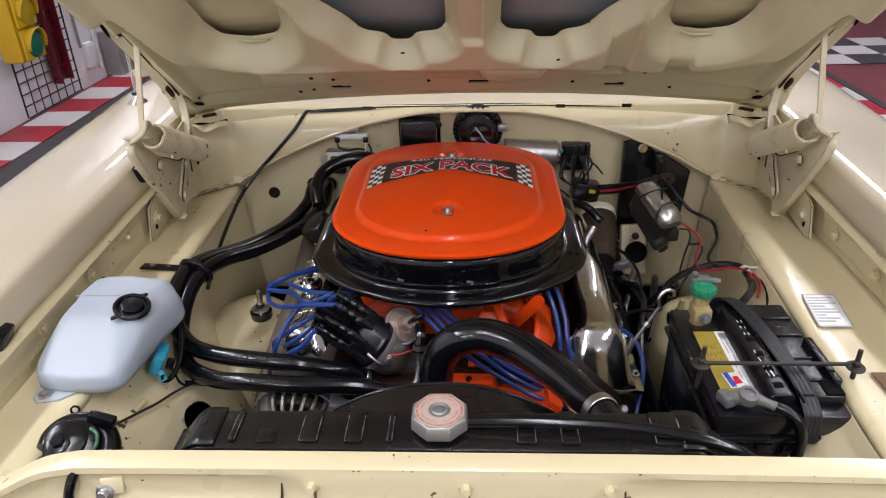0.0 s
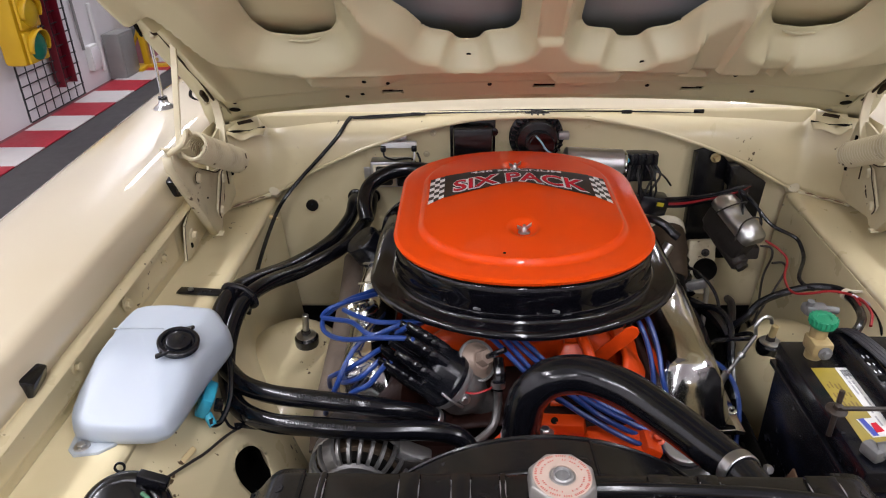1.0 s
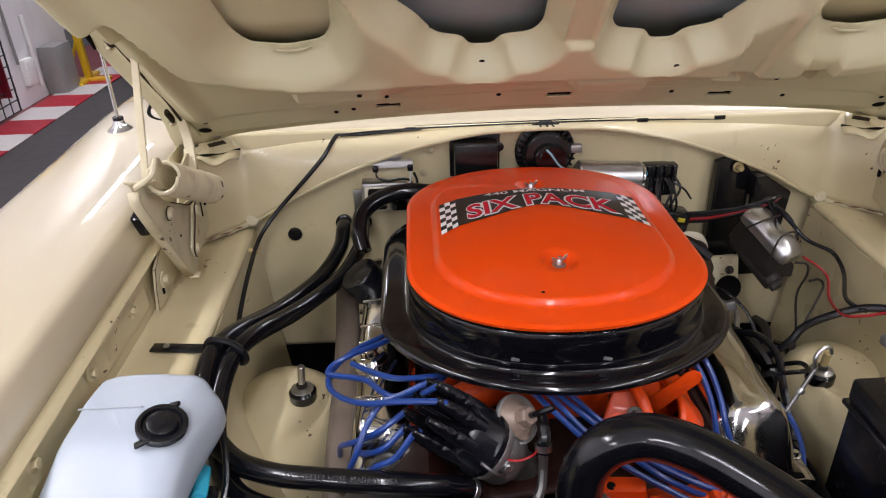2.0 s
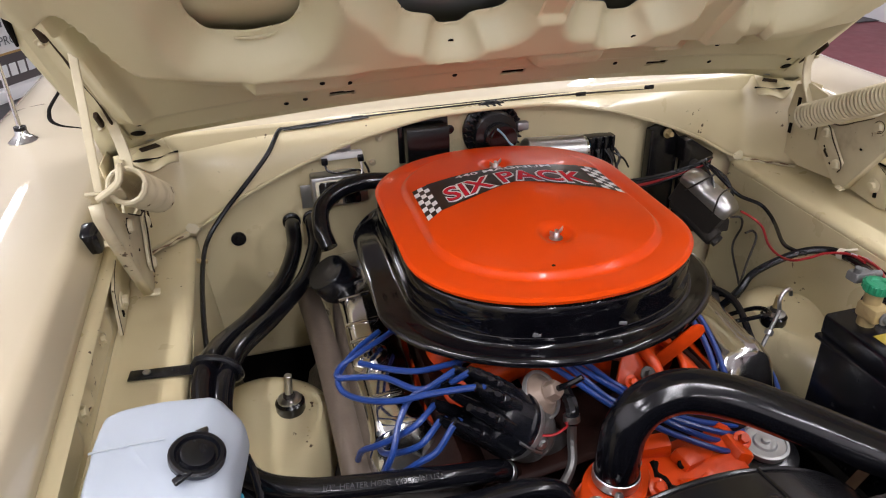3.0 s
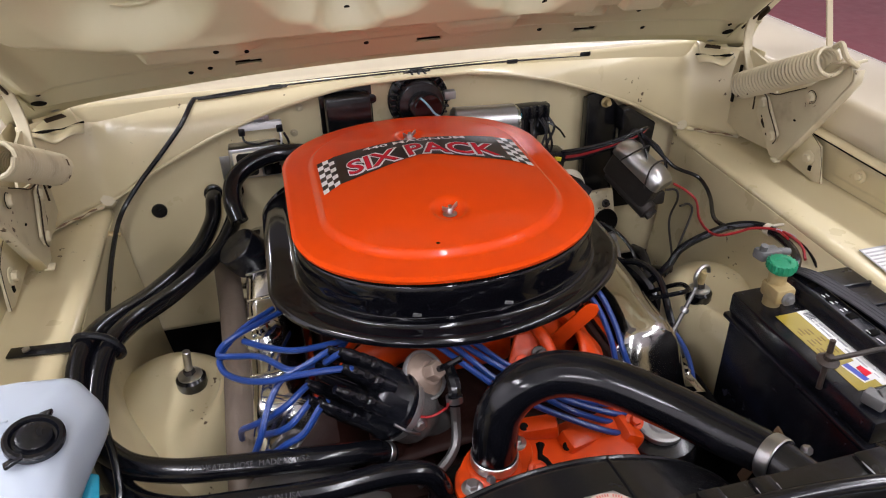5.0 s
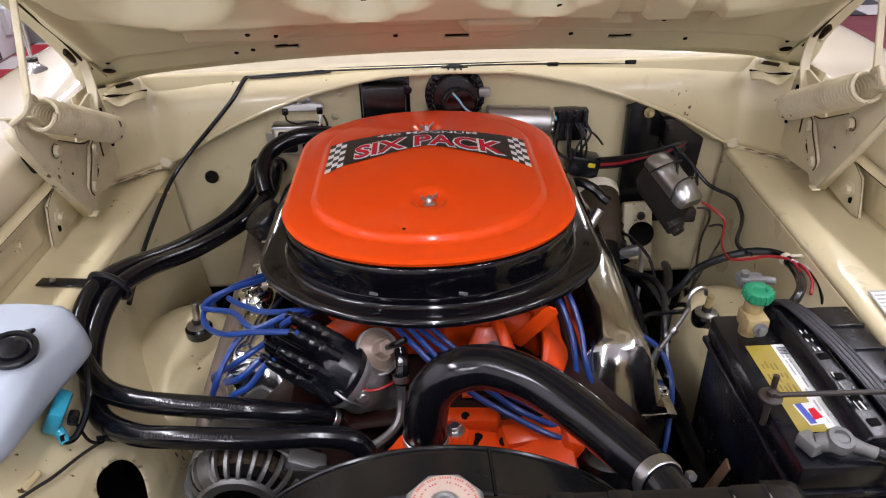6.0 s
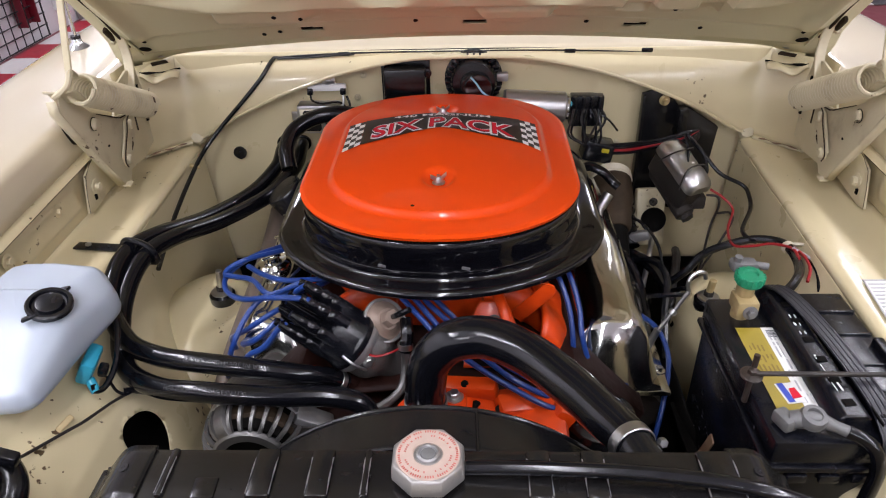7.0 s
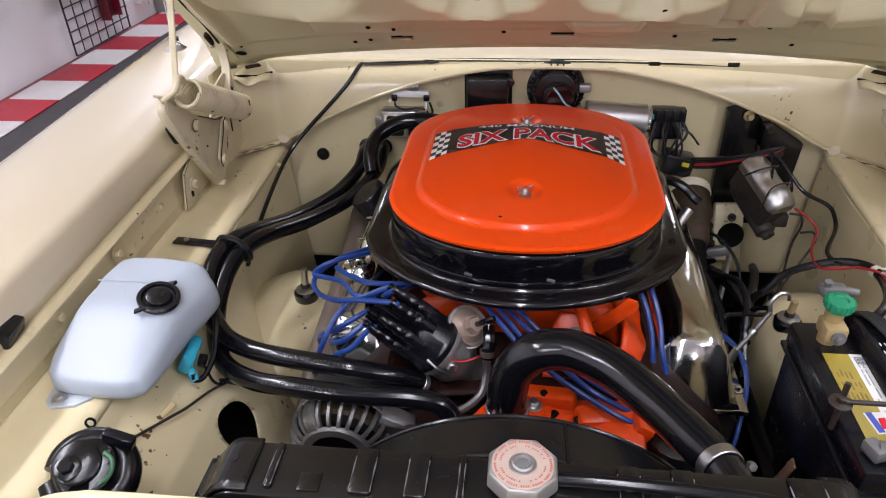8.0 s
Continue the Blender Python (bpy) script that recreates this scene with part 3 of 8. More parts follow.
def build_cowl(body):
    def wall(s, t):
        x = XC - 0.60 + 1.20 * s
        low = 0.52
        z = low + (0.99 - low) * t
        y = 1.532
        # two pressed fields and a shallow swage
        y -= 0.006 * smoothstep(0.24, 0.26, x) * smoothstep(0.345, 0.325, x) * smoothstep(0.72, 0.74, z) * smoothstep(0.96, 0.94, z)
        y += 0.005 * smoothstep(0.0, 0.02, 0.17 - math.hypot(x + 0.46, z - 0.78)) * 0.8
        return V(x, y, z)
    part("firewall", surface(wall, 120, 60), BAY, body, "cream firewall panel with pressings", sheet=0.002)

    def upper(s, t):
        u = -0.635 + 1.27 * s
        za, zl = arch_z(u), 0.9835
        z = za + (zl - za) * t
        y = 1.503 + 0.042 * t - 0.012 * math.sin(math.pi * t) * smoothstep(0.1, 0.45, abs(u))
        y -= 0.075 * smoothstep(0.545, 0.635, abs(u))
        y += 0.002 * noise.noise((u * 6, z * 9, 2)) * math.sin(math.pi * t)
        return V(XC + u, y, z)
    part("cowl_side", surface(upper, 120, 16), BAY, body, "cream arched cowl front panel", sheet=0.003)
    part("arch_flange", tube([(XC + u, 1.502 - 0.075 * smoothstep(0.545, 0.635, abs(u)), arch_z(u) - 0.001) for u in [-0.60 + 0.05 * i for i in range(25)]], 0.0035, 8, 2), BAY, body)

    def top(s, t):
        u = -0.66 + 1.32 * s
        y = 1.546 + 0.46 * t - 0.045 * smoothstep(0.56, 0.64, abs(u)) * (1 - t)
        z = 0.984 + 0.012 * (1 - (u / 0.66) ** 2) * smoothstep(0, 0.3, t) + 0.030 * t
        return V(XC + u, y, z)
    part("cowl_top", surface(top, 40, 16), BODY, body, "cream cowl top panel", sheet=0.0015)
    seam = [(-0.792, 2.085), (-0.788, 1.988), (-0.78, 1.804), (-0.772, 1.743), (-0.76, 1.698), (-0.74, 1.666), (-0.711, 1.647), (-0.679, 1.634), (-0.655, 1.630)]
    part("cowl_seam", tube([V(x, y, fender_top(y) + interp(XC - x, FENDER[4:10]) - 0.0006) for x, y in seam], lambda f: 0.0042 * (1 - 0.7 * smoothstep(0.5, 1.0, f)), 8, 6), DARK, body, "dark panel gap beside the cowl")
    part("door_gap", tube([V(x, 1.820, fender_top(1.82) + interp(XC - x, FENDER[4:12]) - 0.0004) for x in (-0.795, -0.82, -0.845, -0.87, -0.885)], 0.0014, 6, 3), DARK, body, "fine door gap")
    for sgn in (-1, 1):
        part("cheek", surface(lambda s, t: V(XC + sgn * (0.628 + 0.02 * t), 1.425 + 0.13 * s, 0.82 + 0.165 * t), 6, 6), BAY, body, sheet=0.002)
        part("sealer_plug", lathe([(0.0165, 0), (0.0172, 0.008), (0.0150, 0.012), (0.0120, 0.0175), (0.0, 0.0185)], (XC + sgn * 0.548, 1.515, 0.824), (-sgn * 0.25, -1, 0.45), 7), HINGEPAINT, body, "lump of cream seam sealer")
        part("sealer_bead", tube([(XC + sgn * (0.552 + 0.012 * k), 1.490 - 0.011 * k, 0.8225 + 0.001 * math.sin(k * 2)) for k in range(7)], lambda f: 0.003 + 0.001 * math.sin(f * 20), 7, 3), HINGEPAINT, body, "stained seam sealer bead")
        part("sealer_gap", tube([(XC + sgn * (0.560 + 0.011 * k), 1.4785 - 0.0105 * k, 0.8255 + 0.0015 * math.sin(k * 2.3)) for k in range(6)], lambda f: 0.0010 + 0.0007 * math.sin(f * 17), 6, 3), RUST, body, "brown stain along the sealer")
    part("plug", lathe([(0.0135, 0), (0.0135, 0.004), (0.008, 0.005), (0, 0.003)], (-0.466, 1.531, 0.782), (0, -1, 0), 20), PLASTIC, body, "black rubber grommet")
    for x, z in ((-0.195, 0.945), (-0.42, 0.70), (0.28, 0.95), (0.30, 0.955), (0.305, 0.80), (-0.21, 0.90)):
        part("bolt", bolt((x, 1.526, z), (0, -1, 0), 0.004, 0.004), HINGEPAINT, body)
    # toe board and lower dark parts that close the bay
    part("toe_board", surface(lambda s, t: V(XC - 0.60 + 1.2 * s, 1.56 + 0.06 * math.sin(math.pi * t), 0.20 + 0.49 * t), 10, 6), DARK, body, "dark toe board", sheet=0.002)


def build_front(body):
    # radiator support: lip, face, and the dropped end
    tops = [(-0.62, 0.505, 0.846), (-0.545, 0.530, 0.853), (-0.505, 0.545, 0.866), (-0.47, 0.556, 0.879), (-0.44, 0.560, 0.884), (-0.40, 0.562, 0.8855), (-0.2, 0.563, 0.886), (0.0, 0.563, 0.886), (0.2, 0.563, 0.886), (0.4, 0.563, 0.884), (0.56, 0.562, 0.882), (0.62, 0.560, 0.882)]
    path = smooth_path(tops, 6)
    prof = [(0.018, -0.03), (0.0165, -0.004), (0.013, 0.0), (-0.006, 0.0), (-0.0105, -0.002), (-0.012, -0.008), (-0.0085, -0.013), (-0.0095, -0.03), (-0.016, -0.045), (-0.030, -0.058), (-0.046, -0.070), (-0.052, -0.085)]

    def fn(s, t):
        p = path[round(s * (len(path) - 1))]
        dy, dz = prof[round(t * (len(prof) - 1))]
        bulge = 0.006 * smoothstep(-0.203, -0.195, p.x) * smoothstep(0.172, 0.164, p.x) if t > 0.5 else 0
        return V(p.x, p.y + dy - bulge, p.z + dz)
    part("radiator_support", surface(fn, len(path) - 1, len(prof) - 1), BAY, body, "cream radiator support bar, chipped edge", sheet=0.002)
    for x in (-0.165, 0.0, 0.150):
        part("support_bolt", bolt((x, 0.549, 0.8655), (0, -1, 0.25), 0.0055, 0.012), BAY, body, "cream painted bolt")
    rnd = random.Random(11)
    for k in range(20):
        x = rnd.uniform(-0.42, 0.5)
        part("paint_chip", lathe([(0.0, 0), (rnd.uniform(0.0006, 0.0024), 0.0), (0.0008, 0.0006)], (x, 0.5515 + rnd.uniform(-0.0004, 0.0), 0.8835 - rnd.choice((0, 0, 0.004, 0.008)) * 0.6), (0, -0.7, 0.7), 6, squash=rnd.uniform(0.3, 0.7)), RUST, body)
    for x, zz, l_ in ((-0.163, 0.862, 0.022), (0.002, 0.862, 0.018), (0.152, 0.862, 0.03), (0.172, 0.855, 0.035), (0.205, 0.84, 0.02)):
        part("rust_run", tube([(x, 0.5475, zz), (x + 0.001, 0.543, zz - l_ * 0.5), (x + 0.002, 0.535, zz - l_)], lambda f: 0.0022 * (1 - 0.8 * f), 6, 3), RUST, body, "brown rust run")
    part("seam", box((-0.199, 0.5455, 0.845), (0.0018, 0.012, 0.055), turn(-32, 0, 0)), DARKBROWN, body)
    part("seam", box((0.168, 0.5455, 0.845), (0.0018, 0.012, 0.055), turn(-32, 0, 0)), DARKBROWN, body)
    part("grille_cavity", box((XC, 0.44, 0.60), (1.16, 0.012, 0.42), bevel=0.004), DARK, body, "dark grille backing")
    part("support_wall", box((0.465, 0.592, 0.62), (0.31, 0.006, 0.48)), BAY, body)
    part("support_wall", box((-0.475, 0.592, 0.60), (0.24, 0.006, 0.42)), BAY, body)
    part("bracket", box((-0.385, 0.548, 0.862), (0.024, 0.006, 0.020), turn(-20, 0, 12), 0.002), BAY, body)
    part("bracket_bolt", bolt((-0.392, 0.543, 0.856), (0, -1, 0.3), 0.006, 0.008), STEEL, body, "grey steel bolt")
    part("crossmember", box((XC, 0.95, 0.30), (0.9, 0.7, 0.05), bevel=0.01), DARK, body, "dark lower crossmember")
    for sgn in (-1, 1):
        part("frame_rail", box((XC + sgn * 0.42, 1.0, 0.40), (0.09, 0.95, 0.13), bevel=0.01), DARK, body)


def build_body():
    body = thing("car_body", (XC, 1.0, 0.0), "cream yellow painted muscle car body with open engine bay", "car")
    build_fender(-1, body, "glossy cream fender with an aerial, mirror-like paint")
    build_fender(1, body, "glossy cream fender")
    for sgn in (-1, 1):
        build_inner_fender(sgn, body)
        # sealing channel under the fender edge
        part("drip_channel", surface(lambda s, t: V(XC + sgn * (0.641 - 0.016 * math.sin(math.pi * t)), 0.57 + 0.86 * s, fender_top(0.57 + 0.86 * s) - 0.052 - 0.010 * t), 30, 6), BAY, body, sheet=0.0015)
        part("channel_seam", tube([(XC + sgn * 0.634, y, fender_top(y) - 0.064) for y in (0.58, 0.8, 1.0, 1.2, 1.42)], 0.0018, 6, 4), DARK, body, "dark sealing seam")
        for y in (0.84, 0.99, 1.13):
            z = 0.867
            part("apron_bolt", bolt((XC + sgn * 0.634, y, z), (-sgn, 0, 0.1), 0.0065, 0.006), BAY, body, "cream painted bolt")
        # lower sill, door and windscreen behind the hood
        part("door", surface(lambda s, t: V(*(fender_point(sgn, *FENDER[4 + round(t * 14)], 2.2 + 1.1 * s))), 10, 14), BODY, body, sheet=0.002)
        part("a_pillar", tube([(XC + sgn * 0.70, 1.98, 1.00), (XC + sgn * 0.59, 2.50, 1.345)], 0.024, 10, 2), BODY, body)
    build_cowl(body)
    build_front(body)
    # unseen cabin behind the hood, added for its reflection in the fenders
    part("windscreen", surface(lambda s, t: V(XC + (-0.66 + 1.32 * s) * (1 - 0.10 * t), 1.96 + 0.50 * t + 0.06 * (2 * s - 1) ** 2, 1.012 + 0.335 * t), 16, 6), GLASS, body, "raked windscreen glass", sheet=0.004)
    part("floor_pan", box((XC, 2.45, 0.27), (1.70, 1.75, 0.02), bevel=0.004), DARK, body, "dark floor pan")
    part("roof", surface(lambda s, t: V(XC + (-0.58 + 1.16 * s), 2.50 + 1.15 * t, 1.345 + 0.035 * math.sin(math.pi * s) + 0.02 * math.sin(math.pi * t)), 14, 10), BODY, body, "cream roof panel", sheet=0.002)
    part("cabin_back", box((XC, 3.30, 0.80), (1.40, 0.03, 0.95), bevel=0.01), DARK, body, "dark cabin interior")
    part("dashboard", box((XC, 2.15, 0.90), (1.34, 0.28, 0.16), bevel=0.03), PLASTIC, body, "black dashboard")
    for sgn in (-1, 1):
        c = V(XC + sgn * 0.78, 0.98, 0.325)
        wheel = part("wheel", lathe([(0.18, -0.09), (0.19, -0.07), (0.16, 0.0), (0.05, 0.03), (0.0, 0.03)], c, (sgn, 0, 0), 36), STEEL, body, "steel road wheel")
        part("tyre", lathe([(0.19, -0.085), (0.27, -0.105), (0.315, -0.095), (0.325, -0.06), (0.325, 0.06), (0.315, 0.095), (0.27, 0.105), (0.19, 0.085)], c, (sgn, 0, 0), 40, cap=False), RUBBER, wheel, "black rubber tyre")
    return body


def build_hood():
    hood = thing("hood", (XC, 1.47, 1.0), "open cream hood seen from below with pressed inner frame", "car hood")
    base, up, nrm = V(XC, 1.48, 1.013), V(0, -0.70711, 0.70711), V(0, -0.70711, -0.70711)
    mid_l = [(-0.26, 0.36), (-0.222, 0.318), (-0.195, 0.272), (-0.157, 0.262), (-0.146, 0.241), (-0.113, 0.241), (-0.102, 0.262), (-0.060, 0.268), (-0.047, 0.290), (-0.047, 0.70), (-0.10, 0.78), (-0.30, 0.62), (-0.32, 0.48)]
    out_l = [(-0.478, 0.36), (-0.470, 0.30), (-0.452, 0.266), (-0.40, 0.256), (-0.350, 0.268), (-0.335, 0.295), (-0.330, 0.36), (-0.40, 0.50), (-0.44, 0.72), (-0.52, 0.72), (-0.52, 0.5)]
    holes = [mid_l, [(-a, b) for a, b in mid_l], out_l, [(-a, b) for a, b in out_l]]

    def signed(p, poly):
        inside, d = False, 9.0
        for (x1, y1), (x2, y2) in zip(poly, poly[1:] + poly[:1]):
            if (y1 > p[1]) != (y2 > p[1]) and p[0] < (x2 - x1) * (p[1] - y1) / (y2 - y1) + x1:
                inside = not inside
            ex, ey = x2 - x1, y2 - y1
            t = max(0, min(1, ((p[0] - x1) * ex + (p[1] - y1) * ey) / (ex * ex + ey * ey)))
            d = min(d, math.hypot(p[0] - x1 - t * ex, p[1] - y1 - t * ey))
        return -d if inside else d

    def edge_point(p, poly):
        best, where = 9.0, p
        for (x1, y1), (x2, y2) in zip(poly, poly[1:] + poly[:1]):
            ex, ey = x2 - x1, y2 - y1
            t = max(0, min(1, ((p[0] - x1) * ex + (p[1] - y1) * ey) / (ex * ex + ey * ey)))
            d = math.hypot(p[0] - x1 - t * ex, p[1] - y1 - t * ey)
            if d < best:
                best, where = d, (x1 + t * ex, y1 + t * ey)
        return best, where

    def rounded(poly):
        pts = [V(a, b, 0) for a, b in poly]
        out = []
        for i, p in enumerate(pts):
            q, r = pts[i - 1], pts[(i + 1) % len(pts)]
            k = min(0.012, (q - p).length * 0.4, (r - p).length * 0.4)
            a, c = p + (q - p).normalized() * k, p + (r - p).normalized() * k
            out += [((1 - t) ** 2 * a + 2 * t * (1 - t) * p + t * t * c)[:2] for t in (0, 0.33, 0.67, 1)]
        return [tuple(o) for o in out]
    holes = [rounded(h) for h in holes]

    def rear(u):
        return 0.047 - 0.064 * (u / 0.62) ** 2

    def half(v):
        return 0.605 + 0.10 * v

    def relief(u, v):
        au = abs(u)
        d_mid = min(signed((u, v), h) for h in holes[:2])
        d_out = min(signed((u, v), h) for h in holes[2:])
        slope = smoothstep(0.0, 0.034, d_mid) * smoothstep(0.0, 0.048, d_out)
        rise = 0.030 * smoothstep(0.42, 0.54, au) + 0.14 * smoothstep(0.525, 0.60, au) ** 1.5
        q = v - rise + 0.018 * smoothstep(0.10, 0.36, u)
        w = 0.0054
        # main beam, its lower step, then the ledge under it
        w += 0.032 * smoothstep(0.184, 0.212, q) * slope
        ledge = 0.015 * smoothstep(0.138, 0.150, q)
        if 0.232 < u < 0.288:
            ledge *= 1 - 0.75 * smoothstep(0.232, 0.240, u) * smoothstep(0.288, 0.280, u) * smoothstep(0.150, 0.158, q)
        if 0.345 < u < 0.402:
            ledge *= 1 - 0.85 * smoothstep(0.345, 0.353, u) * smoothstep(0.402, 0.392, u)
        w += ledge * smoothstep(0.0, 0.034, min(d_mid, d_out))
        # half-round boss under the ledge
        w += 0.016 * smoothstep(1.0, 0.74, math.hypot((u - 0.075) / 0.066, (v - 0.160) / 0.066)) * smoothstep(0.182, 0.168, v)
        # tilted pad on one side
        w += 0.019 * smoothstep(-0.420, -0.402, u) * smoothstep(-0.235, -0.285, u) * smoothstep(0.108, 0.126, v) * smoothstep(0.236, 0.150, v)
        # long side ribs
        rib = au - (0.572 + 0.13 * v)
        w += 0.019 * math.exp(-(rib / 0.015) ** 2) * smoothstep(0.03, 0.08, v)
        # pocket in the middle strut
        if abs(u + 0.0015) < 0.03 and v > 0.27:
            w -= 0.010 * smoothstep(0.022, 0.015, abs(u + 0.0015)) * smoothstep(0.285, 0.298, v)
        # shallow fold before the rear edge
        w -= 0.005 * smoothstep(0.062, 0.050, v - rear(u))
        return w

    n_u, n_v = 280, 200

    def vmap(t):
        return 0.42 * (t / 0.62) if t < 0.62 else 0.42 + 0.76 * (t - 0.62) / 0.38

    def fn(s, t):
        v = vmap(t)
        u = (2 * s - 1) * half(v)
        v = v + rear(u) * (1 - smoothstep(0, 0.25, v))
        near = min((edge_point((u, v), h) for h in holes), key=lambda e: e[0])
        if near[0] < (0.0068 if min(signed((u, v), h) for h in holes) < 0 else 0.0026) and v < 0.42:
            u, v = near[1]
        return base + V(u, 0, 0) + up * v + nrm * relief(u, v)

    slots = [(-0.272, 0.066, 0.020, 0.0055), (0.012, 0.082, 0.020, 0.006), (0.285, 0.064, 0.021, 0.0055)]

    def gap(s, t):
        v = vmap(t)
        u = (2 * s - 1) * half(v)
        v = v + rear(u) * (1 - smoothstep(0, 0.25, v))
        if any(abs(u - a) < c and abs(v - b) < e for a, b, c, e in slots):
            return True
        return any(signed((u, v), h) < 0 for h in holes)
    part("inner_frame", surface(fn, n_u, n_v, gap), HOODPAINT, hood, "cream pressed steel inner frame", sheet=0.0016)

    def skin(s, t):
        v = -0.03 + 1.24 * t
        h = 0.655 + 0.04 * v
        u = (2 * s - 1) * h
        v2 = v + rear(u) * (1 - smoothstep(0, 0.25, max(0, v)))
        return base + V(u, 0, 0) + up * v2 - nrm * (0.030 - 0.022 * smoothstep(0.82, 1.0, abs(2 * s - 1)) - 0.02 * smoothstep(0.06, 0.0, v))
    part("outer_skin", surface(skin, 40, 50), HOODPAINT, hood, "outer hood skin", sheet=0.0016)
    for sgn in (-1, 1):
        part("sound_panel", surface(lambda s, t: base + V(sgn * (0.03 + 0.31 * s), 0, 0) + up * (0.20 + 0.62 * t) - nrm * 0.022, 6, 8), SKIN, hood, "blue-grey panel behind the opening", sheet=0.003)
        # side rail flange with its torn-looking edge
        part("side_flange", surface(lambda s, t: base + V(sgn * (half(0.95 * s) + (0.056 - 0.034 * smoothstep(0.20, 0.38, 0.95 * s)) * t), 0, 0) + up * (0.95 * s + 0.0 - 0.012 * (1 - t)) + nrm * (0.004 - 0.018 * math.sin(1.5 * t) - 0.006 * t), 40, 6), HOODPAINT, hood, "cream side flange", sheet=0.0015)
        part("flange_gap", tube([base + V(sgn * (0.615 + 0.03 * f + 0.0012 * math.sin(23 * f)), 0, 0) + up * (0.02 + 0.42 * f) + nrm * 0.006 for f in [k / 12 for k in range(13)]], lambda f: 0.0016 + 0.0010 * math.sin(17 * f), 6, 3), DARKBROWN, hood, "dark gap between frame and flange")
        part("hinge_slot", box(base + V(sgn * 0.640, 0, 0) + up * 0.285 + nrm * 0.002, (0.010, 0.045, 0.012), turn(-45, 0, sgn * 4), 0.004), DARKBROWN, hood)
        part("hinge_slot", box(base + V(sgn * 0.634, 0, 0) + up * 0.060 + nrm * 0.003, (0.008, 0.034, 0.012), turn(-45, 0, sgn * 3), 0.004), DARKBROWN, hood)
        part("hinge_bolt", bolt(base + V(sgn * 0.644, 0, 0) + up * 0.262 + nrm * 0.004, nrm, 0.0045, 0.005), HINGEPAINT, hood)
        part("hinge_bolt", bolt(base + V(sgn * 0.637, 0, 0) + up * 0.040 + nrm * 0.004, nrm, 0.0045, 0.005), HINGEPAINT, hood)
        part("edge_seal", tube([base + V(sgn * (half(0.95 * f) + 0.056 - 0.034 * smoothstep(0.20, 0.38, 0.95 * f)), 0, 0) + up * 0.95 * f + nrm * (-0.020 + 0.003 * math.sin(31 * f)) for f in (0.24, 0.28, 0.32, 0.36, 0.40, 0.46)], lambda f: 0.002 + 0.004 * math.sin(math.pi * f), 8, 4), DARK, hood, "dark torn seal on the flange edge")
    for u, v in ((-0.519, 0.205), (-0.31, 0.165), (-0.27, 0.155), (-0.128, 0.226), (0.154, 0.222), (0.135, 0.19), (-0.13, 0.185), (0.265, 0.185), (0.315, 0.19), (0.50, 0.20), (0.575, 0.255), (-0.585, 0.03), (0.585, 0.03), (-0.36, 0.05), (-0.33, 0.058), (0.09, 0.085), (0.20, 0.077), (0.40, 0.05), (-0.09, 0.088)):
        part("drill_hole", lathe([(0.0042, 0), (0.0035, 0.0012)], base + V(u, 0, 0) + up * v + nrm * (relief(u, v) + 0.0008), nrm, 12), DARK, hood)
    for sgn in (-1, 1):
        part("corner_hole", lathe([(0.0115, 0), (0.010, 0.001)], base + V(sgn * 0.59, 0, 0) + up * 0.012 + nrm * 0.006, nrm, 18, squash=0.7), DARK, hood)
        part("seam_sealer", tube([base + V(sgn * a, 0, 0) + up * b + nrm * 0.016 for a, b in ((0.42, 0.258), (0.40, 0.256), (0.38, 0.258), (0.365, 0.264))], lambda f: 0.0012 + 0.0016 * math.sin(math.pi * f), 8, 4), HOODPAINT, hood)
    for sgn in (-1, 1):
        part("backing_panel", surface(lambda s, t: base + V(sgn * (0.30 + 0.24 * s), 0, 0) + up * (0.235 + 0.52 * t) - nrm * 0.007, 6, 8), HOODPAINT, hood, "cream panel behind the outer opening", sheet=0.0015)
    for a, b, c, e in slots:
        part("slot_shadow", box(base + V(a, 0, 0) + up * b - nrm * 0.006, (c * 2.4, 0.004, e * 3.2), turn(45, 0, 0)), DARK, hood, "dark hollow behind the slot")
    return hood


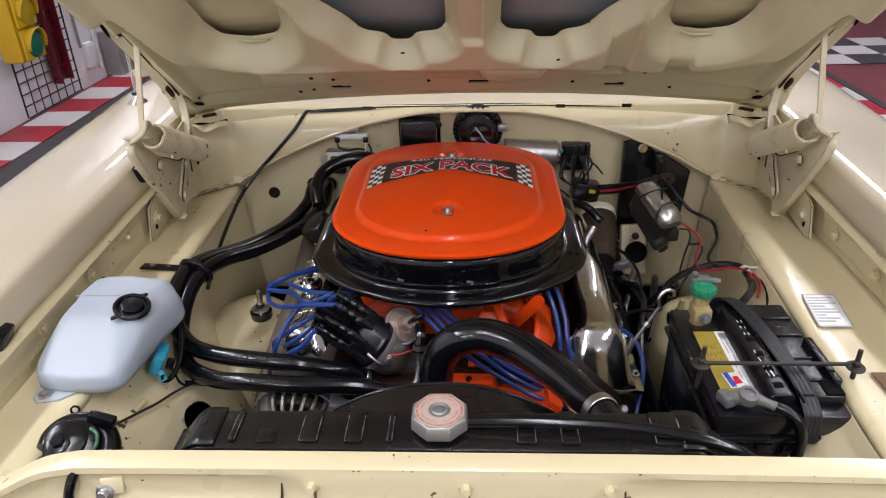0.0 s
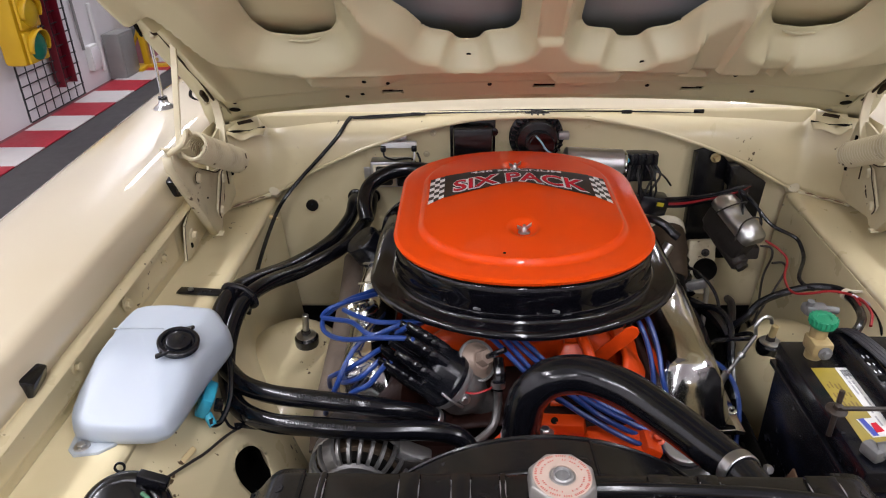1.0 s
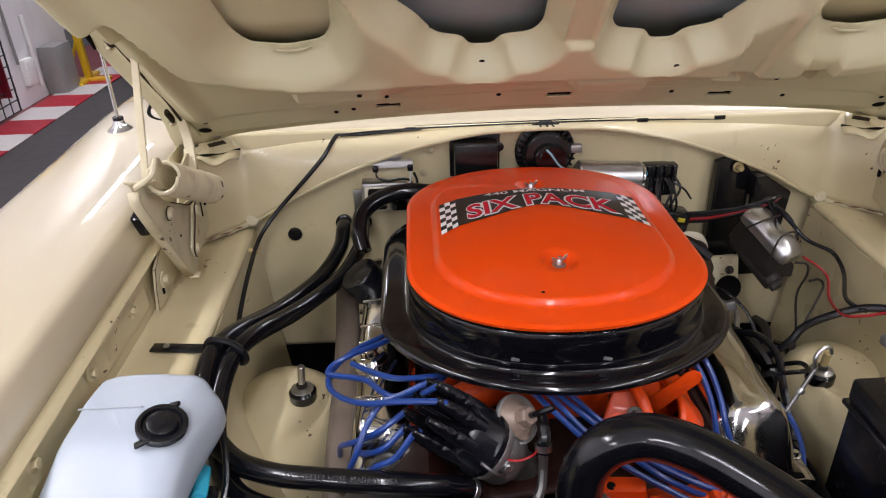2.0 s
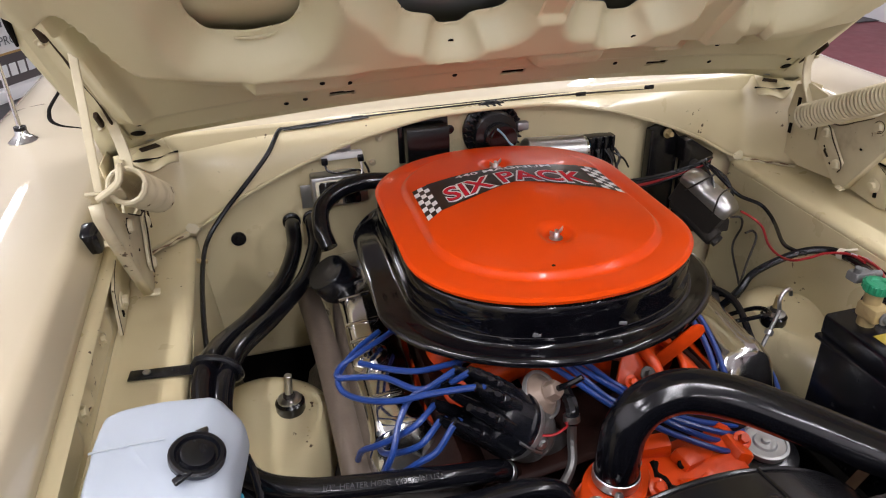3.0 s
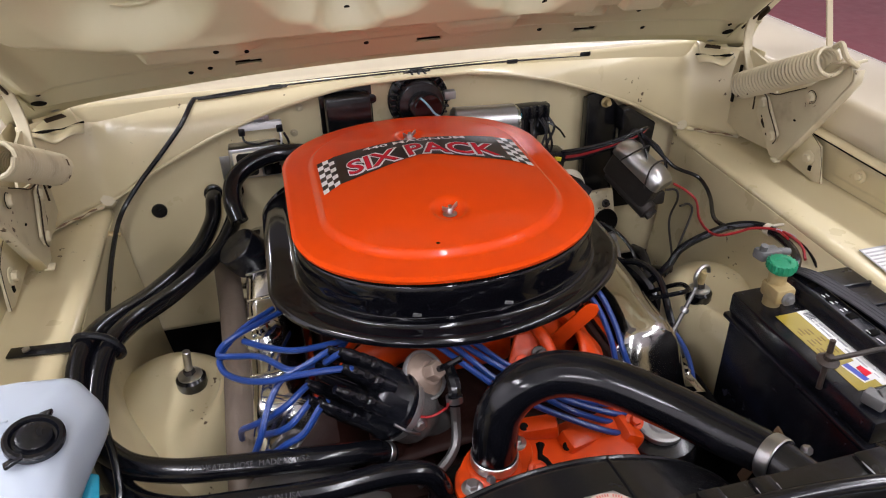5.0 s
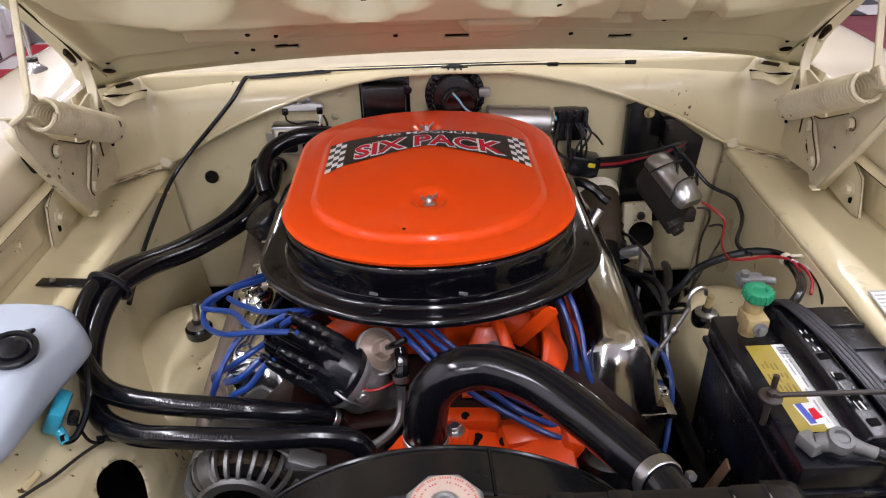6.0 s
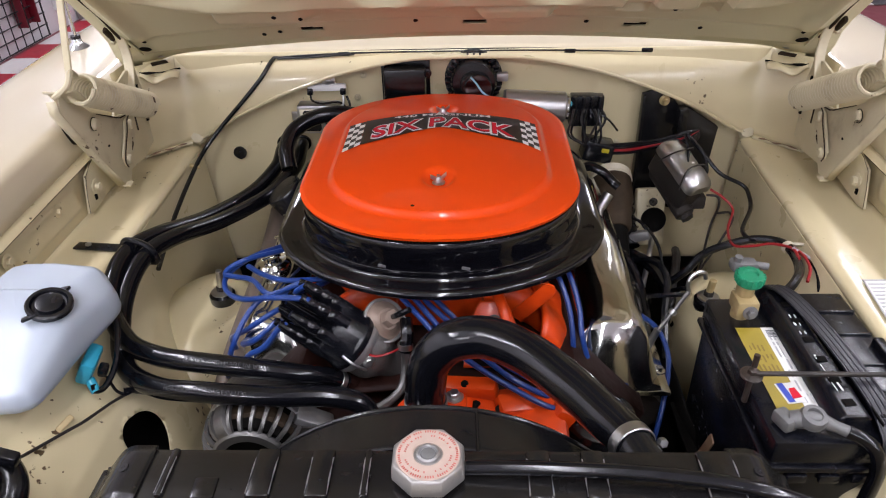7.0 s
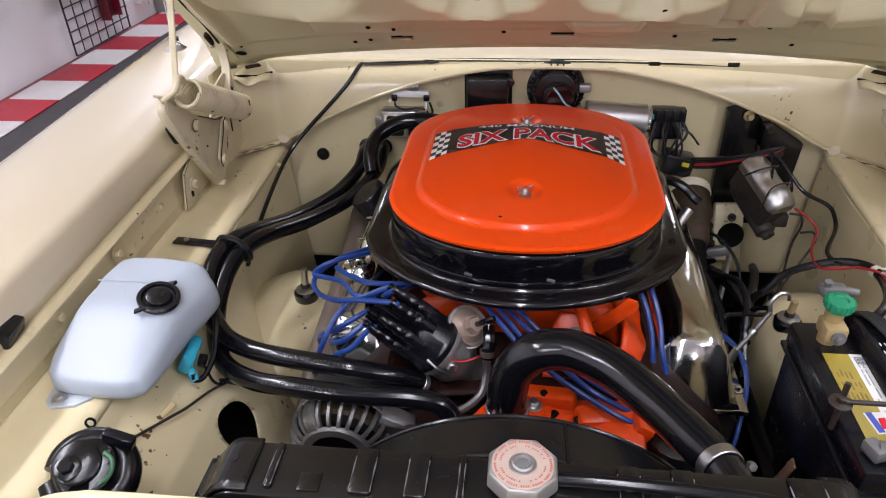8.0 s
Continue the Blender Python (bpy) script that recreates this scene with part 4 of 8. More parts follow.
def build_hinge(body):
    """The hinge beside one fender; the other is its mirror image."""
    made = []
    for sgn in (-1, 1):
        label = "cream painted hood hinge with heavy coil spring, " + ("chipped and stained" if sgn < 0 else "grimy edges")

        def X(a):
            return XC + sgn * a

        def flat(a0, lean=0.0):
            return lambda y, z, c: V(X(a0 + lean * (z - 0.85) - c), y, z)
        h = part("hood_hinge", plate([(1.29, 0.842), (1.40, 0.835), (1.455, 0.85), (1.46, 0.93), (1.45, 0.985), (1.415, 0.995), (1.37, 0.985), (1.335, 0.95), (1.30, 0.90)], 0.004, flat(0.612, 0.02), bevel=0.001), HINGEPAINT, body, label)
        part("link_plate", plate([(1.262, 0.846), (1.285, 0.846), (1.345, 0.905), (1.345, 0.945), (1.30, 0.952), (1.235, 0.985), (1.185, 1.035), (1.168, 1.035), (1.160, 1.015), (1.205, 0.935)], 0.004, flat(0.590, 0.06), bevel=0.001), HINGEPAINT, h)
        lip = [(1.262, 0.846), (1.235, 0.888), (1.205, 0.935), (1.175, 0.985), (1.158, 1.015), (1.160, 1.032)]
        part("link_flange", surface(lambda s, t: V(X(0.590 + 0.06 * (lip[round(s * 5)][1] - 0.85) - 0.004 + 0.014 * t), lip[round(s * 5)][0] - 0.002 * t, lip[round(s * 5)][1]), 5, 2), HINGEPAINT, h, sheet=0.004)
        part("curled_lip", surface(lambda s, t: V(X(0.612 - 0.036 * s), 1.158 + 0.024 * t + 0.02 * s * s, 1.046 - 0.022 * t * t - 0.006 * s), 8, 6), HINGEPAINT, h, sheet=0.004)
        part("link_toe", box((X(0.584), 1.264, 0.846), (0.014, 0.014, 0.004), turn(10, 0, 0), 0.002), HINGEPAINT, h)
        part("arm_front", loft([[V(X(0.612 + dx), 1.205 + 0.085 * f + dy, 0.955 + 0.235 * f) for dx, dy in ((-0.0055, -0.0022), (0.0055, -0.0022), (0.0055, 0.0022), (-0.0055, 0.0022))] for f in (0, 0.3, 0.6, 1.06)]), HINGEPAINT, h, "flat steel lifting arm", bevel=0.0015)
        rear = smooth_path([(X(0.606), 1.395, 0.93), (X(0.606), 1.405, 0.965), (X(0.610), 1.43, 1.00), (X(0.618), 1.442, 1.04), (X(0.622), 1.425, 1.085)], 5)
        part("arm_rear", loft([[p + V(dx, dy, 0) for dx, dy in ((-0.0085, -0.003), (0.0085, -0.003), (0.0085, 0.003), (-0.0085, 0.003))] for p in rear]), HINGEPAINT, h, "curved steel rear arm", bevel=0.0015)
        # tension spring: close-wound coil
        a, b = V(X(0.570), 1.182, 1.043), V(X(0.566), 1.368, 0.948)
        u, v, w = axes_for(b - a)
        turns, n, r = 26, 26 * 14, 0.0215
        length = (b - a).length
        coil = [a + w * (length * i / n) + (u * math.cos(2 * math.pi * turns * i / n) + v * math.sin(2 * math.pi * turns * i / n)) * r for i in range(n + 1)]
        part("coil_spring", tube(coil, 0.0031, 6, 1), HINGEPAINT, h, "close-wound coil spring")
        part("spring_hook", tube([b + V(0, -0.01, 0.012), b + V(0, 0.012, 0.006), b + V(sgn * 0.012, 0.03, -0.012), b + V(sgn * 0.03, 0.035, -0.02)], 0.0045, 8, 5), HINGEPAINT, h)
        part("spring_hook", tube([a + V(0, 0.0, 0.02), a + V(0, -0.012, 0.028), a + V(sgn * 0.004, -0.022, 0.012), a + V(sgn * 0.03, -0.02, -0.006)], 0.0045, 8, 5), HINGEPAINT, h)
        part("small_link", plate([(1.275, 0.875), (1.292, 0.873), (1.337, 0.925), (1.333, 0.942), (1.318, 0.940), (1.272, 0.890)], 0.004, flat(0.584, 0.06), bevel=0.001), HINGEPAINT, h)
        for y, z in ((1.284, 0.884), (1.325, 0.930), (1.222, 0.972), (1.405, 0.945)):
            part("rivet", lathe([(0.009, 0), (0.009, 0.003), (0.006, 0.006), (0, 0.0065)], (X(0.580 + 0.06 * (z - 0.85)), y, z), (-sgn, 0, 0), 16), HINGEPAINT, h)
        # thin dark tubes draw grime and edge shade round the hinge plates
        part("pivot_gap", tube([(X(0.5865), 1.315, 0.905), (X(0.5865), 1.322, 0.897), (X(0.5865), 1.312, 0.888)], 0.002, 6, 4), DARKBROWN, h)
        part("plate_gap", tube([(X(0.5865), 1.235, 0.9835), (X(0.5855), 1.27, 0.966), (X(0.5840), 1.30, 0.9515), (X(0.5835), 1.345, 0.9445), (X(0.5825), 1.346, 0.91)], lambda f: 0.0008 + 0.0007 * f, 6, 3), DARKBROWN, h, "dark line of grime and painted shade along the link plate")
        part("plate_gap", tube([(X(0.5805), 1.276, 0.872), (X(0.5800), 1.270, 0.884), (X(0.5805), 1.281, 0.900), (X(0.5815), 1.305, 0.925), (X(0.5825), 1.316, 0.941), (X(0.5828), 1.328, 0.946)], 0.0011, 6, 4), DARKBROWN, h)
        for yy, zz, rr in ((1.300, 0.880, 0.004), (1.307, 0.893, 0.003), (1.322, 0.905, 0.0035), (1.245, 0.925, 0.003)):
            part("grime_hole", lathe([(rr, 0), (rr * 0.8, 0.001)], (X(0.5822 + 0.06 * (zz - 0.85)), yy, zz), (-sgn, 0, 0), 8, squash=0.7), DARK, h)
        part("rivet_ring", lathe([(0.0100, 0.0), (0.0105, 0.001), (0.0110, 0.0)], (X(0.5805 + 0.06 * 0.12), 1.222, 0.972), (-sgn, 0, 0), 20, cap=False), DARK, h)
        part("base_gap", tube([(X(0.6232), 1.195, 0.826), (X(0.6232), 1.213, 0.884), (X(0.6232), 1.262, 0.906)], 0.0005, 6, 2), DARKBROWN, h)
        part("slot", box((X(0.6065), 1.43, 0.955), (0.004, 0.006, 0.018), None, 0.001), DARK, h)
        part("slot", box((X(0.6065), 1.44, 0.90), (0.004, 0.006, 0.02), None, 0.001), DARK, h)
        # adjuster plate bolted to the apron
        part("base_plate", plate([(1.195, 0.826), (1.215, 0.822), (1.30, 0.835), (1.30, 0.90), (1.262, 0.905), (1.215, 0.885)], 0.004, flat(0.628), bevel=0.001), HINGEPAINT, h)
        part("base_bolt", bolt((X(0.623), 1.232, 0.858), (-sgn, 0, 0), 0.0075, 0.007), HINGEPAINT, h)
        part("base_slot", box((X(0.6235), 1.226, 0.842), (0.003, 0.007, 0.010), None, 0.001), DARK, h)
        # latch strap at the cowl corner
        strap = thing("hood_stop_plate", (X(0.575), 1.50, 0.98), "thin cream stop plate with a dark bolt at the cowl corner", "bracket", "cowl corner plates")
        part("strap", plate([(0.548, 1.478), (0.565, 1.522), (0.600, 1.532), (0.618, 1.50), (0.604, 1.468), (0.575, 1.460)], 0.003, lambda p, q, c: V(X(p), q, 0.990 + c - 0.30 * (1.53 - q)), bevel=0.001), BAY, strap)
        part("crumpled_edge", surface(lambda s_, t_: V(X(0.540 + 0.075 * s_), 1.480 - 0.022 * math.sin(math.pi * s_) - 0.014 * t_, 0.974 - 0.010 * t_ + 0.004 * math.sin(9 * s_)), 10, 3), BAY, strap, "bent plate edge", sheet=0.0025)
        # black bead painted in as the shadow below the bent edge
        part("dark_gap", tube([(X(0.540), 1.482, 0.9765), (X(0.560), 1.466, 0.9755), (X(0.580), 1.458, 0.9765), (X(0.602), 1.462, 0.974), (X(0.616), 1.474, 0.972)], lambda f: 0.0018 + 0.001 * math.sin(12 * f), 8, 4), DARK, strap, "dark bead for the shade under the plate")
        part("dark_slot", plate([(0.566, 1.496), (0.574, 1.504), (0.600, 1.494), (0.594, 1.486)], 0.003, lambda p, q, c: V(X(p), q, 0.9915 + c - 0.30 * (1.53 - q))), DARKBROWN, strap)
        part("bolt", bolt((X(0.583), 1.512, 0.995), (0, -0.3, 1), 0.007, 0.007), STEEL, strap)
        made.append(h)
    return made


def build_fender_details():
    a = thing("antenna", (-0.787, 1.612, 0.975), "chrome car aerial on a round fender base", "antenna")
    part("base", lathe([(0.024, -0.002), (0.024, 0.003), (0.018, 0.008), (0.011, 0.014), (0.009, 0.024)], (-0.787, 1.612, 0.978), (0, 0, 1), 24), CHROME, a)
    part("gasket", lathe([(0.010, 0.0), (0.010, 0.006)], (-0.787, 1.612, 0.9995), (0, 0, 1), 18), PLASTIC, a)
    part("mast", cyl((-0.787, 1.612, 1.004), (-0.80, 1.63, 1.85), 0.0038, 0.002, 10), CHROME, a)
    s = thing("bump_stop", (-0.64, 0.77, 0.892), "small black rubber hood bumper under the fender edge", "bumper")
    part("block", box((-0.641, 0.772, 0.894), (0.028, 0.040, 0.036), turn(0, 20, 8), 0.004), RUBBER, s)
    s2 = thing("bump_stop", (-0.633, 1.253, 0.935), "black rubber hood bumper beside the hinge", "bumper")
    part("block", box((-0.634, 1.256, 0.946), (0.026, 0.036, 0.034), turn(12, 0, 0), 0.007), RUBBER, s2)


car_body = build_body()
build_hood()
build_hinge(car_body)
build_fender_details()


# ---- the engine and what is bolted to it ----
EX = -0.036
LID_C = (EX, 1.221)


def lid_outline(hx, hy, n=96, p=2.1):
    """The rounded oval of the air cleaner, straight for a third of its sides."""
    straight = 0.36 * hy
    out = []
    for i in range(n):
        a = 2 * math.pi * i / n
        c, s = math.cos(a), math.sin(a)
        x = math.copysign(abs(c) ** (2 / p), c) * hx
        y = math.copysign(abs(s) ** (2 / p), s) * (hy - straight) + math.copysign(straight, s)
        out.append((LID_C[0] + x, LID_C[1] + y))
    return out


def lid_r(x, y, hx, hy):
    """1 on the outline of the rounded oval, less inside."""
    straight = 0.36 * hy
    dx, dy = abs(x - LID_C[0]), abs(y - LID_C[1])
    lo, hi = 0.0, 1.6
    for _ in range(22):
        m = (lo + hi) / 2
        k = max(0.0, dy - straight * m) / max(1e-6, (hy - straight) * m)
        if (dx / max(1e-6, hx * m)) ** 2.1 + k ** 2.1 > 1:
            lo = m
        else:
            hi = m
    return hi


def rim_z(y):
    return 0.9165 + 0.018 * (y - 0.967)


def lid_z(x, y):
    r = lid_r(x, y, 0.204, 0.254)
    # rolled edge, flat rim, slanted step, shallow cone rising to the middle
    z = rim_z(y) - 0.003 * smoothstep(0.972, 1.0, r) + 0.0020 * smoothstep(0.97, 0.87, r)
    inner = lid_r(x, y, 0.162, 0.211)
    z += 0.0085 * smoothstep(1.03, 0.965, inner) + 0.0180 * (1 - min(1, inner) ** 1.25)
    for ny, depth in ((1.097, 0.0095), (1.345, 0.0080)):
        d = math.hypot(x - EX, y - ny)
        z -= depth * smoothstep(0.027, 0.013, d)
    return z


def build_air_cleaner():
    a = thing("air_cleaner", (EX, 1.215, 0.80), "oval air cleaner with glossy orange lid and black base", "air cleaner")
    bm = bmesh.new()
    rows = []
    levels = [1.0, 0.995, 0.988, 0.98, 0.97, 0.95, 0.93, 0.91, 0.89] + [0.876 - 0.004 * k for k in range(36)] + [0.722] + [0.70 - 0.0225 * k for k in range(31)]
    ring = lid_outline(0.204, 0.254, 192)
    for f in levels:
        rows.append([bm.verts.new(V(LID_C[0] + (x - LID_C[0]) * f, LID_C[1] + (y - LID_C[1]) * f, lid_z(LID_C[0] + (x - LID_C[0]) * f, LID_C[1] + (y - LID_C[1]) * f))) for x, y in ring])
    for p, q in zip(rows, rows[1:]):
        for i in range(192):
            bm.faces.new((p[i], p[(i + 1) % 192], q[(i + 1) % 192], q[i]))
    bm.faces.new(rows[-1])
    low = [bm.verts.new(v.co + V((LID_C[0] - v.co.x) * 0.006, (LID_C[1] - v.co.y) * 0.006, -0.0045)) for v in rows[0]]
    for i in range(192):
        bm.faces.new((rows[0][i], low[i], low[(i + 1) % 192], rows[0][(i + 1) % 192]))
    lid = part("lid", bm, ORANGE, a, "glossy orange steel lid")

    def ringloft(spec, mat, name, label=""):
        return part(name, loft([[V(x, y, rim_z(y) + dz) for x, y in lid_outline(hx, hy, 144, q)] for hx, hy, dz, q in spec], cap=False), mat, a, label)
    filt = ringloft([(0.196, 0.246, -0.004, 2.1), (0.195, 0.245, -0.006, 2.1), (0.195, 0.245, -0.026, 2.1), (0.17, 0.22, -0.026, 2.1)], DARK, "filter_element", "dark pleated filter edge")
    outline = lid_outline(0.1975, 0.2475, 300)
    pleats = bmesh.new()
    for i, (x, y) in enumerate(outline):
        if y < LID_C[1] + 0.05:
            nx, ny = outline[(i + 1) % 300][0] - x, outline[(i + 1) % 300][1] - y
            ang = math.degrees(math.atan2(ny, nx))
            box((x, y, rim_z(y) - 0.0095), (0.0022, 0.004, 0.010), turn(0, 0, ang), 0, pleats)
    part("pleats", pleats, DARK, filt, "fine filter pleats", smooth=False, kind="stuff")
    pan = ringloft([(0.198, 0.248, -0.0125, 2.1), (0.2005, 0.2505, -0.0128, 2.1), (0.2020, 0.2520, -0.0150, 2.1), (0.2028, 0.2522, -0.040, 2.1), (0.2036, 0.2528, -0.0545, 2.1), (0.2042, 0.2534, -0.0555, 2.1), (0.2036, 0.2530, -0.0570, 2.1), (0.2042, 0.2534, -0.0640, 2.1),
                    (0.2062, 0.2552, -0.0665, 2.08), (0.2120, 0.2585, -0.0685, 2.05), (0.2240, 0.2660, -0.0688, 2.0), (0.2350, 0.2735, -0.0695, 1.95), (0.2415, 0.2775, -0.0715, 1.92), (0.2450, 0.2800, -0.0750, 1.9), (0.2448, 0.2800, -0.0790, 1.9),
                    (0.2420, 0.2780, -0.0815, 1.9), (0.230, 0.268, -0.086, 1.95), (0.19, 0.24, -0.094, 2.0), (0.10, 0.14, -0.102, 2.0), (0.02, 0.03, -0.102, 2.0)], GLOSSBLACK, "base_pan", "gloss black steel base with wide flange")
    for k, (x, y) in enumerate(lid_outline(0.2038, 0.2532, 144)):
        if k in (112, 100):
            part("scuff", box((x, y, rim_z(y) - 0.050), (0.011, 0.0016, 0.0045), turn(0, 14, 0), 0.0006), GLINTSCUFF, pan, "small bright scuff")

    # decal on the lid: a black band with a notched lower edge and sheared checks at both ends
    def on(dx, y, up=0.0010):
        return V(EX + dx, y, lid_z(EX + dx, y) + up)

    def low_edge(dx):
        return 1.2500 - 0.31 * max(0.0, abs(dx) - 0.004)

    def high_edge(dx):
        return 1.3255 - 0.12 * abs(dx) - 0.30 * dx * dx
    part("decal_band", surface(lambda s, t: on(-0.127 + 0.254 * s, low_edge(-0.127 + 0.254 * s) * (1 - t) + high_edge(-0.127 + 0.254 * s) * t), 60, 14), DECALBLACK, lid, "black decal band")
    for sgn in (-1, 1):
        for i in range(3):
            for j in range(8):
                mat = WHITE if (i + j) % 2 == 0 else DECALBLACK

                def cell(s, t):
                    dx = 0.127 + 0.0085 * (i + s)
                    lo, hi = 1.2118 - 0.80 * (dx - 0.127), 1.3030 - 0.42 * (dx - 0.127)
                    return on(sgn * dx, lo + (hi - lo) * (j + t) / 8, 0.0013)
                part("check", surface(cell, 2, 3), mat, lid)

    def text_at(yc, up, slope):
        return lambda p, q: on(p, yc + q - slope * abs(p), up)
    lettering("SIX PACK", 0.056, text_at(1.2725, 0.0016, 0.225), WHITE, "writing", lid, bold=0.0038, wide=0.232, tall=0.0525)
    lettering("SIX PACK", 0.056, text_at(1.2725, 0.0021, 0.225), DECALBLACK, "writing", lid, bold=0.0013, wide=0.2265, tall=0.0455)
    lettering("SIX PACK", 0.056, text_at(1.2725, 0.0026, 0.225), REDPRINT, "writing", lid, bold=0.0008, wide=0.2255, tall=0.0440)
    lettering("440 MAGNUM", 0.019, text_at(1.3130, 0.0016, 0.09), WHITE, "writing", lid, bold=0.0003, wide=0.160, tall=0.0110)
    for ny in (1.097, 1.345):
        z = lid_z(EX, ny)
        nut = part("wing_nut", lathe([(0.0095, 0), (0.0095, 0.0012), (0.0055, 0.0022), (0.0042, 0.008), (0.0034, 0.009)], (EX, ny, z), (0, 0, 1), 18), STEEL, a, "chrome wing nut")
        for s in (-1, 1):
            part("wing", loft([[V(EX + s * (0.003 + 0.009 * f) * 0.94, ny + s * (0.003 + 0.009 * f) * 0.35 + w, z + 0.006 + 0.006 * f + h * 0.8) for w, h in ((-0.0012, -0.004), (0.0012, -0.004), (0.0012, 0.004), (-0.0012, 0.004))] for f in (0, 0.5, 1)]), STEEL, nut, bevel=0.0006)
        part("stud", cyl((EX, ny, z), (EX, ny, z + 0.0125), 0.0026, seg=10), STEEL, nut)
    part("chip", lathe([(0.0028, 0), (0.002, 0.0006)], on(-0.033, 1.028, 0.0), (0, 0, 1), 8), DARK, lid, "dark paint chip")


def build_block():
    e = thing("engine", (EX, 1.15, 0.35), "orange painted big-block engine, recesses dark with grime and painted shade", "engine")
    # block, heads and valley are coloured near-black for the shade they lie in
    part("block", box((EX, 1.16, 0.53), (0.34, 0.56, 0.28), bevel=0.02), SHADEENGINE, e)
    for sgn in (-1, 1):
        part("cylinder_head", box((EX + sgn * 0.20, 1.18, 0.655), (0.15, 0.52, 0.12), turn(0, sgn * 42, 0), 0.012), SHADEENGINE, e)
        part("head_bank", box((EX + sgn * 0.13, 1.18, 0.63), (0.14, 0.54, 0.14), turn(0, sgn * 42, 0), 0.012), SHADEENGINE, e)
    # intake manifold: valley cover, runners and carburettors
    part("valley_cover", surface(lambda s, t: V(EX - 0.15 + 0.3 * s, 0.905 + 0.55 * t, 0.72 - 0.02 * abs(2 * s - 1) + 0.004 * math.sin(t * 40)), 20, 60), SHADEENGINE, e, sheet=0.004)
    for y in (1.065, 1.16, 1.26, 1.37):
        for sgn in (-1, 1):
            part("intake_runner", tube([(EX + sgn * 0.03, y, 0.765), (EX + sgn * 0.08, y - 0.01, 0.770), (EX + sgn * 0.14, y - 0.01, 0.735), (EX + sgn * 0.17, y - 0.01, 0.70)], 0.026, 12, 5), ENGINE, e)
    part("plenum", box((EX, 1.21, 0.755), (0.13, 0.38, 0.06), bevel=0.014), ENGINE, e)
    for y in (1.06, 1.20, 1.34):
        carb = part("carburettor", box((EX, y, 0.812), (0.13, 0.10, 0.055), bevel=0.01), ALLOY, e, "dull alloy carburettor")
        part("throttle_shaft", cyl((EX - 0.09, y, 0.80), (EX + 0.09, y, 0.80), 0.005, seg=8), STEEL, carb)
    part("front_casting", loft([[V(x, y, z) for x, y, z in ((0.016, 0.995 - f * 0.04, 0.800 - f * 0.05), (0.062, 0.995 - f * 0.04, 0.800 - f * 0.05), (0.074 + 0.010 * f, 0.980 - f * 0.046, 0.770 - f * 0.05), (0.004 - 0.010 * f, 0.980 - f * 0.046, 0.770 - f * 0.05))] for f in (0.0, 0.35, 1.0)]), ENGINE, e, "orange sloped intake casting", bevel=0.006)
    part("casting_rib", tube([(0.045, 1.00, 0.806), (0.055, 0.972, 0.792), (0.060, 0.948, 0.765), (0.062, 0.93, 0.735)], 0.008, 10, 4), ENGINE, e)
    part("intake_flank", surface(lambda s_, t_: V(0.105 + 0.062 * s_ + 0.006 * math.sin(5 * t_), 0.965 + 0.12 * t_, 0.775 - 0.035 * s_ - 0.03 * s_ * s_ + 0.006 * math.sin(7 * t_ + 2 * s_) - 0.03 * (1 - t_) ** 4), 10, 12), ENGINE, e, "orange intake port flank", sheet=0.008)
    part("casting_bolt", bolt((0.040, 0.958, 0.786), (0.1, -0.75, 0.65), 0.0065, 0.008), CASTIRON, e)
    part("casting_bolt", bolt((0.018, 0.960, 0.778), (0.1, -0.75, 0.65), 0.0055, 0.007), ENGINE, e)
    part("front_web", box((0.045, 0.96, 0.735), (0.09, 0.05, 0.05), turn(20, 10, 0), 0.014), SHADEENGINE, e)
    part("boss_bolt", bolt((0.075, 0.945, 0.775), (0.1, -0.6, 0.8), 0.006, 0.007), CASTIRON, e)
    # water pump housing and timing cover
    part("water_pump", loft([[V(EX + 0.01 + r * (1.35 * math.cos(a)), 0.80 + d, 0.61 + 0.62 * r * math.sin(a)) for a in (2 * math.pi * k / 28 for k in range(28))] for r, d in ((0.05, -0.03), (0.062, -0.02), (0.075, 0.0), (0.095, 0.02), (0.11, 0.05), (0.115, 0.11))]), DARK, e, "near-black pump casting")
    part("pump_neck", box((0.045, 0.875, 0.683), (0.18, 0.095, 0.050), turn(8, 0, 0), 0.015), ENGINE, e)
    part("pump_casting", box((0.050, 0.820, 0.672), (0.15, 0.06, 0.05), turn(14, 6, 0), 0.014), ENGINE, e)
    part("pump_casting", tube([(-0.075, 0.885, 0.690), (-0.06, 0.845, 0.688), (-0.035, 0.815, 0.676), (-0.01, 0.80, 0.655)], 0.021, 12, 5), ENGINE, e)
    # black beads drawn for oily cracks and for the shade of recesses
    part("oily_gap", tube([(-0.012, 0.838, 0.704), (0.004, 0.832, 0.7085), (0.016, 0.846, 0.7085), (0.028, 0.838, 0.705), (0.042, 0.846, 0.703)], lambda f: 0.0022 + 0.001 * math.sin(11 * f), 7, 4), DARK, e)
    part("oily_gap", tube([(0.014, 0.846, 0.708), (0.010, 0.866, 0.708), (0.016, 0.884, 0.708)], lambda f: 0.005 + 0.002 * math.sin(7 * f), 7, 4), DARK, e)
    for x, y, z, dx in ((0.030, 0.842, 0.700, 0.095), (0.020, 0.815, 0.690, 0.085)):
        part("pump_rib", tube([(x, y, z), (x + dx * 0.5, y - 0.006, z - 0.002), (x + dx, y - 0.012, z - 0.012), (x + dx + 0.012, y - 0.010, z - 0.05)], 0.0135, 14, 5), ENGINE, e)
